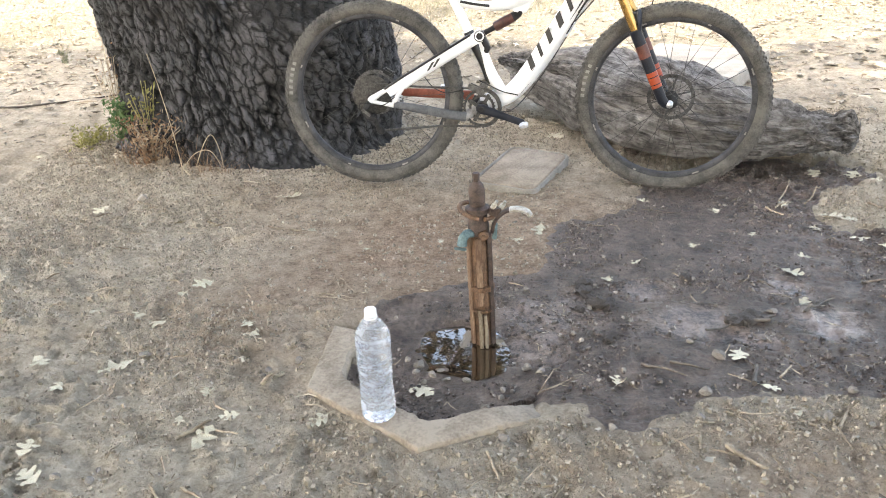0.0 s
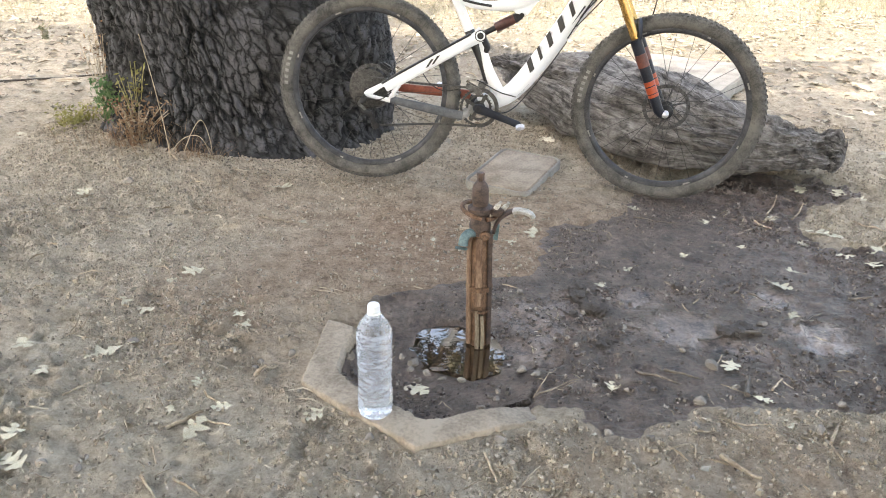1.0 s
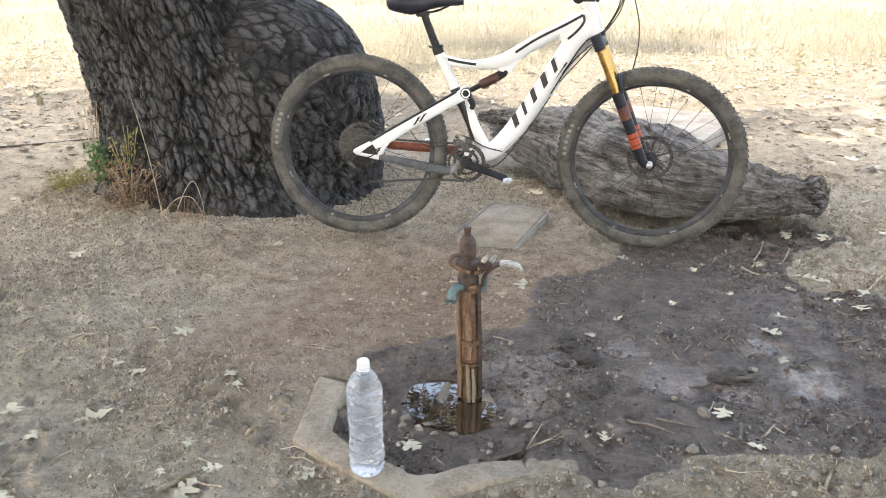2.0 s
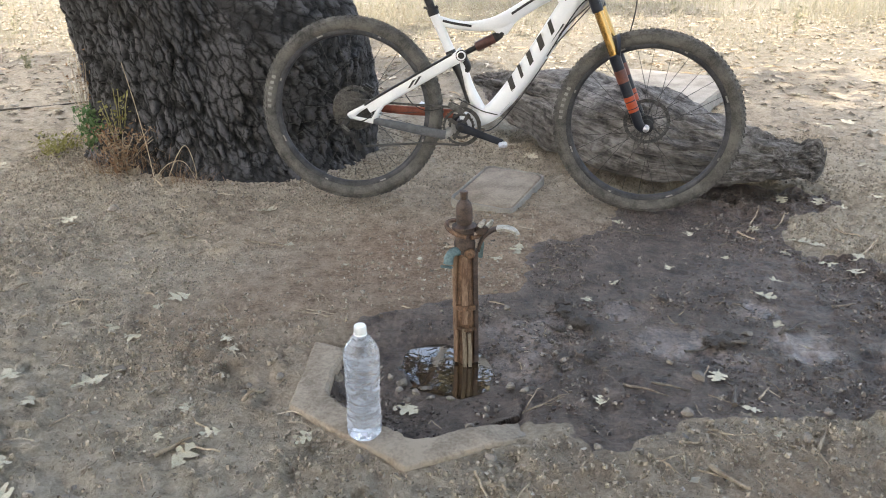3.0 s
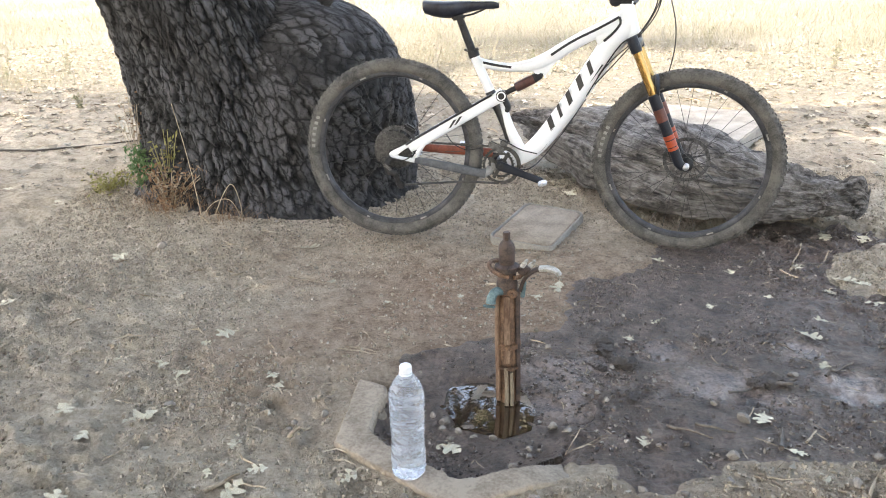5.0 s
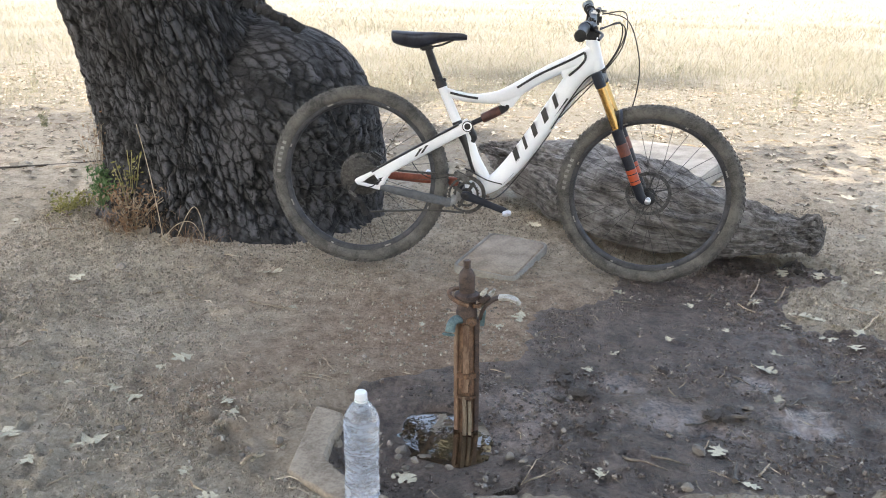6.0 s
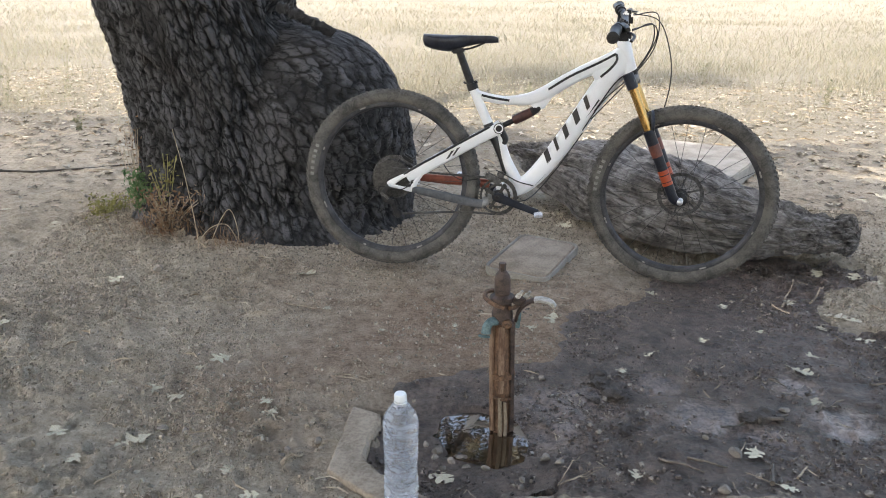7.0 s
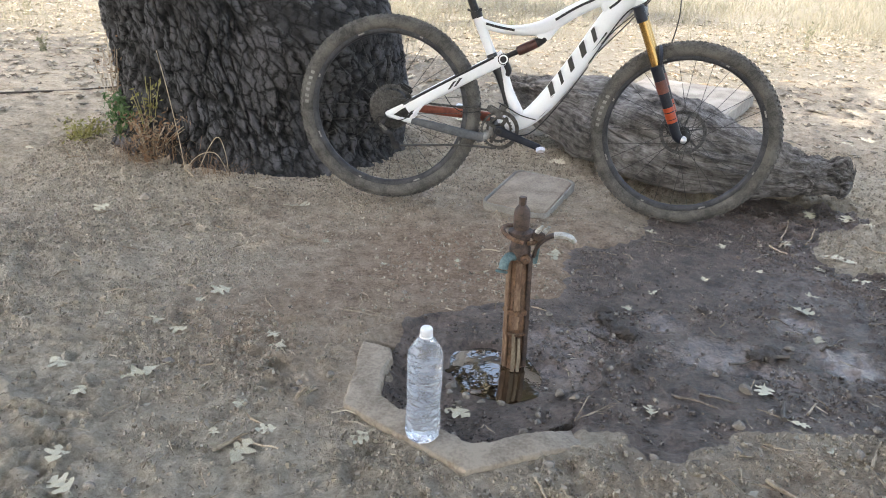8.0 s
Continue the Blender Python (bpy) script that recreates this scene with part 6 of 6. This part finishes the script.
def put_twigs(rows, label, material):
    r = random.Random(len(rows) + 2)
    for x0, y0, x1, y1, rad in rows:
        bm = bmesh.new()
        pts = []
        for k in range(7):
            t = k / 6
            x = x0 + (x1 - x0) * t + (r.uniform(-0.015, 0.015) * math.hypot(x1 - x0, y1 - y0) if 0 < k < 6 else 0)
            y = y0 + (y1 - y0) * t + (r.uniform(-0.015, 0.015) * math.hypot(x1 - x0, y1 - y0) if 0 < k < 6 else 0)
            pts.append((x, y, soil(x, y) + rad * 1.1 + 0.004 * math.sin(3 * t + x0 * 9) ** 2))
        tube(bm, pts, [rad * (1.15 - 0.55 * k / 6) for k in range(7)], 7)
        tagged(part("twig", bm, material), label, "twig", "twigs on the soil")


put_twigs([(-0.466, -0.08, -0.4, -0.022, 0.005), (-0.423, -0.037, -0.319, -0.071, 0.003), (-0.324, 0.128, -0.28, 0.18, 0.005), (0.778, -0.054, 0.839, -0.14, 0.006), (0.805, 0.073, 0.878, -0.011, 0.0018),
           (0.813, 0.081, 0.88, 0.001, 0.0016), (0.829, 0.056, 0.924, 0.056, 0.0016), (1.035, 0.005, 1.087, 0.085, 0.004), (0.725, 0.013, 0.773, 0.027, 0.003), (0.979, 0.026, 1.01, 0.002, 0.003),
           (0.718, -0.07, 0.731, -0.015, 0.0026), (0.256, -0.111, 0.283, -0.189, 0.003), (-0.296, 0.585, -0.17, 0.559, 0.002), (-0.28, 0.6, -0.16, 0.572, 0.0016), (-0.24, 0.701, -0.179, 0.611, 0.0016),
           (-0.607, 1.137, -0.442, 1.107, 0.003), (-0.878, 0.259, -0.876, 0.356, 0.0016), (-0.87, 0.25, -0.85, 0.35, 0.0014), (-0.699, 0.066, -0.712, 0.189, 0.0016), (-0.293, 0.358, -0.258, 0.453, 0.002),
           (-0.469, -0.148, -0.44, -0.2, 0.0018), (-0.589, -0.165, -0.584, -0.108, 0.002), (-0.386, -0.24, -0.319, -0.28, 0.0035), (-0.753, 0.006, -0.713, 0.065, 0.002), (-0.45, -0.25, -0.4, -0.3, 0.003),
           (1.622, 1.352, 1.707, 1.267, 0.004), (1.654, 1.161, 1.753, 1.254, 0.004)],
          "thin dry brown twig on bare soil", M_TWIG)
put_twigs([(0.372, 0.142, 0.437, 0.267, 0.0014), (0.391, 0.151, 0.49, 0.209, 0.0014), (0.378, 0.143, 0.48, 0.195, 0.0012), (1.318, 1.397, 1.427, 1.608, 0.003), (1.402, 1.363, 1.526, 1.558, 0.0032), (1.419, 1.381, 1.494, 1.518, 0.0025),
           (1.28, 1.309, 1.351, 1.37, 0.004), (1.247, 1.318, 1.288, 1.245, 0.004), (0.855, 0.309, 0.89, 0.375, 0.0022), (0.975, 0.221, 1.02, 0.28, 0.003)],
          "pale wet stick lying on dark mud", M_TWIG)
put_twigs([(1.141, 0.554, 1.256, 0.653, 0.004), (1.062, 0.745, 1.103, 0.711, 0.004), (1.371, 0.748, 1.441, 0.746, 0.004), (0.844, 0.451, 0.917, 0.478, 0.004), (0.642, 0.281, 0.748, 0.224, 0.004), (0.717, 0.285, 0.812, 0.252, 0.004),
           (0.786, 1.287, 0.953, 1.272, 0.002), (1.288, 1.33, 1.478, 1.454, 0.004), (0.93, 0.5, 1.03, 0.5, 0.008), (0.9, 0.18, 0.93, 0.27, 0.006), (-3.0, 2.75, -2.05, 3.2, 0.007), (0.95, 0.485, 1.05, 0.525, 0.006)],
          "dark weathered twig lying on the soil", M_WETTWIG)


def mud_clod(x, y, size, seed):
    """A torn dark lump of mud."""
    bm = bmesh.new()
    bmesh.ops.create_icosphere(bm, subdivisions=3, radius=0.5)
    for v in bm.verts:
        v.co *= 1 + 0.5 * noise.noise(v.co * 3.2 + Vector((seed, 0, 0))) + 0.3 * noise.noise(v.co * 8 + Vector((0, seed, 0)))
        v.co.z *= 0.6
    ob = part("mud_clod", bm, M_MUDLUMP, angle=50)
    ob.matrix_basis = pose(x, y, soil(x, y) + 0.1 * size, 0, 0, seed * 50) @ Matrix.Scale(size, 4)
    tagged(ob, "dark crumbly lump of wet mud", "mud clod", "mud clods on the wet patch")


M_MUDLUMP = simple("mud_lump", (0.022, 0.017, 0.014), (0.09, 0.07, 0.057), 60, 0.6, bump=0.8, fine=260, dist=0.006)
for k, (x, y, size) in enumerate(((0.532, 0.718, 0.05), (0.528, 0.66, 0.055), (0.515, 0.69, 0.03), (0.559, 0.593, 0.06), (0.585, 0.578, 0.045), (0.505, 0.56, 0.03), (0.586, 0.418, 0.035), (0.567, 0.387, 0.03),
                                  (0.964, 0.51, 0.06), (0.93, 0.495, 0.045), (0.992, 0.53, 0.05), (1.02, 0.516, 0.04), (0.845, 0.76, 0.035), (0.6, 0.61, 0.03), (0.54, 0.63, 0.035))):
    mud_clod(x, y, size, k + 1)


def scatter(name, n, seed, region, sizes, material, label, category, keep=None, flat=0.6, kind="crumb"):
    """Many tiny bits lying on the soil, as one mesh."""
    g = np.random.default_rng(seed)
    x, y = g.uniform(region[0], region[1], n), g.uniform(region[2], region[3], n)
    if keep is not None:
        ok = keep(x, y, g)
        x, y = x[ok], y[ok]
    n = len(x)
    z = relief(x, y)
    s = sizes[0] + (sizes[1] - sizes[0]) * g.uniform(0, 1, n) ** 2.2
    a = g.uniform(0, 2 * math.pi, n)
    ca, sa = np.cos(a), np.sin(a)
    def put(lx, ly, lz):
        return np.stack([x + s * (lx * ca - ly * sa), y + s * (lx * sa + ly * ca), z + s * lz], -1)
    j = lambda lo, hi: g.uniform(lo, hi, n)
    if kind == "crumb":
        low = [put(j(0.4, 0.6) * math.cos(q), j(0.3, 0.5) * math.sin(q), j(-0.25, 0.0)) for q in (0.3, 1.5, 2.8, 4.0, 5.2)]
        high = [put(j(0.2, 0.42) * math.cos(q), j(0.15, 0.36) * math.sin(q), j(0.55, 1.0) * flat) for q in (0.3, 1.5, 2.8, 4.0, 5.2)]
        v = np.stack(low + high, 1)
        tri = np.array([(k, (k + 1) % 5, 5 + (k + 1) % 5) for k in range(5)] + [(k, 5 + (k + 1) % 5, 5 + k) for k in range(5)] + [(5, 6, 7), (5, 7, 8), (5, 8, 9)])
    elif kind == "fibre":
        w = np.clip(0.0013 / s, 0.012, 0.07)
        b = j(-0.2, 0.2)
        v = np.stack([put(-0.5 + 0 * b, -w + 0 * b, 0.03 + 0 * b), put(-0.5 + 0 * b, w + 0 * b, 0.05 + 0 * b), put(0 * b, b - w, j(0.04, 0.14)), put(0 * b, b + w, j(0.04, 0.14)), put(0.5 + 0 * b, -w + 0 * b, 0.03 + 0 * b), put(0.5 + 0 * b, w + 0 * b, 0.05 + 0 * b)], 1)
        tri = np.array([(0, 2, 3), (0, 3, 1), (2, 4, 5), (2, 5, 3)])
    else:
        v = [put(0 * a, 0 * a, j(0.05, 0.2))]
        for k in range(8):
            r = (j(0.4, 0.6) if k % 2 == 0 else j(0.18, 0.32))
            t = 2 * math.pi * k / 8
            v.append(put(r * math.cos(t) * 1.2, r * math.sin(t) * 0.8, j(0.0, 0.3)))
        v = np.stack(v, 1)
        tri = np.array([(0, k + 1, (k + 1) % 8 + 1) for k in range(8)])
    f = (np.arange(n)[:, None, None] * v.shape[1] + tri[None]).reshape(-1, 3)
    ob = from_arrays(name, v.reshape(-1, 3), f, material, 30)
    return tagged(ob, label, category, kind="stuff")


def dry_only(x, y, g):
    ok = (wetness(x, y) < 0.3) & (polygon_distance(x, y, BASIN_OUT) > 0.01) & (np.hypot(x + 1.0, y - 2.4) > 0.75)
    trodden = smooth(1.25, 0.5, np.hypot((x - 0.15) / 1.0, (y - 1.05) / 0.85))
    return ok & (g.uniform(0, 1, len(x)) < np.clip(0.5 + 1.1 * fbm(x * 3, y * 3, 0, 3, 120), 0.1, 1) * (1 - 0.7 * trodden))


def wet_only(x, y, g):
    ok = (wetness(x, y) > 0.8) & (np.hypot((x - 0.165) / 0.14, (y - 0.335) / 0.15) > 1)
    return ok & (g.uniform(0, 1, len(x)) < np.clip(0.45 + 1.0 * fbm(x * 4, y * 4, 0, 3, 121), 0.05, 1))


def behind(x, y, g):
    return (g.uniform(0, 1, len(x)) < smooth(2.0, 4.0, y + 0.25 * np.abs(x - 0.5) + 0.5 * fbm(x * 1.5, y * 1.5, 0, 3, 122))) & (np.hypot(x + 1.0, y - 2.4) > 0.8)


def at_foot(x, y, g):
    d = np.hypot(x + 0.98, y - 2.35)
    return (d > 0.6) & (g.uniform(0, 1, len(x)) < smooth(1.15, 0.72, d + 0.15 * fbm(x * 4, y * 4, 0, 3, 124)))


M_BARKBIT = island("bark_bits", [(0.0, (0.075, 0.06, 0.048)), (0.5, (0.14, 0.114, 0.09)), (1.0, (0.23, 0.19, 0.15))], 0.9)
scatter("bark_bits", 8000, 14, (-2.2, 0.3, 1.3, 2.8), (0.004, 0.014), M_BARKBIT, "dark crumbled bark and litter at the oak's foot", "bark litter", at_foot, flat=0.35)
scatter("soil_crumbs", 120000, 1, (-1.9, 2.2, -0.6, 2.7), (0.004, 0.015), M_CRUMB, "scattered dry soil crumbs and grit", "soil crumbs", dry_only)
scatter("mud_crumbs", 34000, 2, (-0.2, 2.3, -0.1, 1.8), (0.004, 0.02), M_WETCRUMB, "dark wet mud clods and grit", "mud clods", wet_only, flat=0.4)
scatter("soil_clods", 5200, 11, (-1.9, 2.3, -0.6, 2.6), (0.01, 0.024), M_CRUMB, "small dry clods of grey-brown soil", "soil clods", dry_only, flat=0.45)
scatter("dry_fibres", 9500, 3, (-1.9, 2.6, -0.7, 2.7), (0.014, 0.085), M_FIBRE, "dry straw bits and bark fibres on soil", "straw bits", dry_only, kind="fibre")
scatter("wet_fibres", 1800, 4, (-0.1, 2.4, -0.1, 1.8), (0.014, 0.07), M_FIBRE, "straw bits and bark fibres on mud", "straw bits", wet_only, kind="fibre")
scatter("mud_grit", 2600, 12, (-0.1, 2.3, -0.1, 1.8), (0.005, 0.02), M_GRIT, "small pale wet pebbles in the mud", "pebbles", wet_only, flat=0.5)
scatter("soil_grit", 1200, 13, (-1.8, 2.3, -0.6, 2.6), (0.006, 0.018), M_GRIT, "small grey-brown pebbles on dry soil", "pebbles", dry_only, flat=0.5)
scatter("leaf_crumbs", 2200, 5, (-1.9, 2.6, -0.7, 2.7), (0.008, 0.03), M_LITTER, "broken bits of dry pale leaves", "leaf bits", dry_only, kind="leaf")
scatter("leaf_litter", 13000, 6, (-6.0, 6.5, 2.0, 8.5), (0.025, 0.085), M_LITTER, "bleached leaf litter at the field's edge", "leaf litter", behind, kind="leaf")
scatter("field_straw", 6000, 7, (-6.0, 6.5, 2.4, 8.0), (0.04, 0.16), M_FIBRE, "dry straw lying at the field's edge", "straw", behind, kind="fibre")


# ---- dry grass field ----
def blades(name, x, y, h, w, material, lean, seed, parent=None):
    g = np.random.default_rng(seed)
    n = len(x)
    z = relief(x, y) - 0.01
    a, t = g.uniform(0, 2 * math.pi, n), g.uniform(0, 2 * math.pi, n)
    l = lean * g.uniform(0.2, 1.0, n) * h
    dx, dy, wx, wy = np.cos(a) * l, np.sin(a) * l, np.cos(t) * w / 2, np.sin(t) * w / 2
    rows = []
    for k, (u, v, q) in enumerate(((0, 0, 1.0), (0.25, 0.55, 0.8), (1.0, 1.0, 0.15))):
        for s in (-1, 1):
            rows.append(np.stack([x + dx * u + s * wx * q, y + dy * u + s * wy * q, z + h * v], -1))
    v = np.stack(rows, 1)
    f = (np.arange(n)[:, None, None] * 6 + np.array([(0, 1, 3, 2), (2, 3, 5, 4)])[None]).reshape(-1, 4)
    ob = from_arrays(name, v.reshape(-1, 3), f, material, 180)
    if parent:
        ob.parent = parent
    return ob


def build_grass():
    g = np.random.default_rng(20)
    n = 300000
    d = 5.2 * np.exp(g.uniform(0, 1, n) ** 0.85 * math.log(60 / 5.2))
    tx = (g.uniform(-1, 1, n)) * (0.62 * d + 1.5)
    x, y = tx - 0.02 * d + 0.05 * g.normal(size=n), d - 1.4 + 0.3 * g.normal(size=n)
    dens = 0.5 + 0.9 * fbm(x * 0.6, y * 0.6, 0, 3, 130)
    edge = smooth(4.2, 6.0, y + 0.9 * fbm(x * 0.8, y * 0.8, 0, 3, 131) - 0.18 * np.clip(x, 0, 9) + 0.1 * np.clip(-x, 0, 9))
    ok = g.uniform(0, 1, n) < np.clip(dens, 0.12, 1) * edge
    x, y, d, edge = x[ok], y[ok], d[ok], edge[ok]
    h = (0.04 + 0.26 * g.uniform(0, 1, len(x)) ** 4) * (0.45 + 0.55 * edge) * (1 + 0.35 * fbm(x * 0.35, y * 0.35, 0, 2, 132)) * (1 - 0.4 * smooth(8, 25, d))
    ob = blades("dry_grass", x, y, h, np.maximum(0.0022, 0.0006 * d), M_GRASS, 1.7, 21)
    tagged(ob, "sunlit field of dry straw-coloured grass", "grass", kind="stuff")


build_grass()


# ---- weeds and dead stems at the oak's foot ----
def leafy(name, base, height, spread, count, size, material, label, seed, stems=9):
    g = np.random.default_rng(seed)
    plant = empty(name, pose(*base), label, "weed")
    tips = []
    for k in range(stems):
        bm = bmesh.new()
        a, r = g.uniform(0, 2 * math.pi), spread * g.uniform(0.2, 1)
        tip = (r * math.cos(a), r * math.sin(a), height * g.uniform(0.6, 1.0))
        line = spline([(0.2 * tip[0], 0.2 * tip[1], -0.02), (0.5 * tip[0], 0.5 * tip[1], 0.55 * tip[2]), tip], 4)
        tube(bm, line, 0.0018, 5)
        tips.append(np.array(line))
        part("stem", bm, M_TWIG if material is M_DRYTUFT else material, plant)
    t = np.concatenate(tips)[g.integers(0, stems * 9, count)]
    c = t + g.normal(size=(count, 3)) * 0.18 * spread
    c[:, 2] = np.maximum(c[:, 2], 0.004)
    a = g.normal(size=(count, 3)); a /= np.linalg.norm(a, axis=1, keepdims=True)
    b = np.cross(a, g.normal(size=(count, 3))); b /= np.linalg.norm(b, axis=1, keepdims=True)
    s = size * g.uniform(0.5, 1.1, (count, 1))
    v = np.stack([c - a * s, c - b * s * 0.4, c + a * s, c + b * s * 0.4], 1).reshape(-1, 3)
    ob = from_arrays("leaves", v, np.arange(4 * count).reshape(-1, 4), material, 180)
    ob.parent = plant
    return plant


leafy("green_weed", (-1.49, 1.93, soil(-1.49, 1.93)), 0.24, 0.1, 420, 0.019, M_GREEN, "small leafy green weed growing at the oak's foot", 30)
leafy("pale_green_weed", (-1.36, 1.86, soil(-1.36, 1.86)), 0.34, 0.07, 200, 0.014, M_YELLOW, "thin yellow-green weed against the oak bark", 31)
leafy("grey_weed", (-1.58, 2.02, soil(-1.58, 2.02)), 0.5, 0.07, 120, 0.013, M_DRYTUFT, "tall withered weed against the oak bark", 32)
leafy("yellow_weed", (-1.76, 2.06, soil(-1.76, 2.06)), 0.08, 0.15, 420, 0.015, M_YELLOW, "low yellow-green weed on bare soil", 33)
leafy("brown_weed", (-1.33, 1.78, soil(-1.33, 1.78)), 0.22, 0.17, 700, 0.014, M_DRYTUFT, "withered red-brown weed at the oak's foot", 34, 16)


for wx, wy, wh, ws in ((-4.15, 5.9, 0.5, 71), (-4.6, 5.6, 0.35, 72), (-3.1, 4.2, 0.14, 73), (-2.2, 3.9, 0.1, 74), (3.3, 6.4, 0.25, 75), (2.5, 8.0, 0.35, 76), (0.4, 6.2, 0.2, 77)):
    leafy("field_weed", (wx, wy, soil(wx, wy)), wh, 0.2 * wh + 0.03, 70, 0.02, M_SHRUB, "thin grey-green weed in the dry field", ws, 6)


def tuft(x0, y0, spread, n, h, seed, label):
    g = np.random.default_rng(seed)
    x, y = x0 + spread * g.normal(size=n), y0 + spread * 0.6 * g.normal(size=n)
    ob = blades("dry_tuft", x, y, h * g.uniform(0.3, 1.0, n), np.full(n, 0.0022), M_DRYTUFT, 1.9, seed)
    return tagged(ob, label, "grass tuft", kind="stuff")


tuft(-1.28, 1.76, 0.12, 240, 0.18, 41, "withered red-brown grass tuft at the oak's foot")
tuft(-0.98, 1.64, 0.07, 110, 0.09, 42, "short dry grass tuft beside the oak")


def dead_stem(pts, rad, label):
    bm = bmesh.new()
    line = spline(pts, 6)
    tube(bm, line, [rad * (1.1 - 0.5 * k / len(line)) for k in range(len(line))], 6)
    tagged(part("dead_stem", bm, M_FIBRE_STEM), label, "dead stem", "dead stems at the oak's foot")


M_FIBRE_STEM = simple("dead_stem", (0.26, 0.2, 0.13), (0.5, 0.42, 0.3), 40, 0.85, bump=0.3)
dead_stem([(-1.12, 1.62, 0.0), (-1.16, 1.68, 0.16), (-1.22, 1.76, 0.34), (-1.27, 1.8, 0.52)], 0.002, "thin dry stem leaning on the oak bark")
dead_stem([(-1.02, 1.52, 0.01), (-1.08, 1.58, 0.05), (-1.14, 1.64, 0.06)], 0.004, "broken pale stem at the oak's foot")
dead_stem([(-1.16, 1.66, 0.02), (-1.08, 1.66, 0.11), (-1.0, 1.65, 0.13), (-0.95, 1.63, 0.06), (-0.93, 1.6, 0.01)], 0.0018, "bowed dry stem at the oak's foot")
dead_stem([(-1.1, 1.66, 0.01), (-1.02, 1.64, 0.16), (-0.98, 1.65, 0.2), (-0.95, 1.64, 0.12), (-0.94, 1.62, 0.02)], 0.0018, "bowed dry stem at the oak's foot")
dead_stem([(-1.06, 1.64, 0.06), (-1.0, 1.56, 0.03), (-0.92, 1.54, 0.02)], 0.003, "broken pale stem at the oak's foot")
dead_stem([(-1.4, 1.66, 0.01), (-1.28, 1.66, 0.07), (-1.18, 1.6, 0.02)], 0.0018, "bowed dry stem at the oak's foot")


# ---- distance ----
def far_oak(x, y, size, seed, label):
    g = np.random.default_rng(seed)
    r = random.Random(seed)
    tree = empty("distant_oak", pose(x, y, float(relief(x, y)) - 0.1, 0, 0, r.uniform(0, 360)), label, "tree", "trees across the field")
    bm = bmesh.new()
    tube(bm, [(0, 0, 0), (0.04 * size, 0, 0.12 * size), (0.02 * size, 0.03 * size, 0.3 * size), (0, 0, 0.75 * size)], [0.045 * size, 0.03 * size, 0.026 * size, 0.016 * size], 12)
    part("trunk", bm, M_HAZEBARK, tree)
    ends = []
    for k in range(6):
        a = 2 * math.pi * k / 6 + r.uniform(-0.4, 0.4)
        e = Vector((0.38 * size * math.cos(a), 0.38 * size * math.sin(a), size * r.uniform(0.75, 1.0)))
        ends.append(e)
        bm = bmesh.new()
        tube(bm, [(0, 0, 0.25 * size), e * 0.5 + Vector((0, 0, 0.16 * size)), e], [0.03 * size, 0.018 * size, 0.006 * size], 8)
        part("limb", bm, M_LIMB, tree)
    n = 5000
    c = np.array([tuple(e) for e in ends] + [(0, 0, 1.1 * size)])[g.integers(0, 7, n)]
    d = g.normal(size=(n, 3)); d /= np.linalg.norm(d, axis=1, keepdims=True)
    c = c + d * (0.24 * size * g.uniform(0.3, 1.0, (n, 1)) ** 0.5) * np.array([1, 1, 0.8])
    a = g.normal(size=(n, 3)); a /= np.linalg.norm(a, axis=1, keepdims=True)
    b = np.cross(a, g.normal(size=(n, 3))); b /= np.linalg.norm(b, axis=1, keepdims=True)
    s = 0.022 * size * g.uniform(0.5, 1.2, (n, 1))
    v = np.stack([c - a * s, c - b * s * 0.6, c + a * s, c + b * s * 0.6], 1).reshape(-1, 3)
    ob = from_arrays("crown", v, np.arange(4 * n).reshape(-1, 4), M_CROWN, 180)
    ob.parent = tree


def shrub(x, y, size, seed):
    leafy("distant_shrub", (x, y, float(relief(x, y))), size, size * 0.9, 900, 0.06 * size, M_SHRUB, "low grey-green shrub at the far edge of the field", seed, 24)


far_oak(4.0, 46, 9, 50, "distant oak with a thick trunk across the field")
far_oak(6.2, 48, 9, 51, "distant oak with a thick trunk across the field")
far_oak(-14, 60, 11, 52, "distant oak at the far edge of the field")
far_oak(24, 58, 12, 53, "distant oak at the far edge of the field")
for k, (sx, sy, ss) in enumerate(((-6.4, 40, 1.3), (-5.0, 42, 1.0), (-3.4, 43, 1.2), (20.0, 44, 1.2), (22.5, 45, 1.4), (25.0, 46, 1.3), (-30, 48, 1.2))):
    shrub(sx, sy, ss, 60 + k)
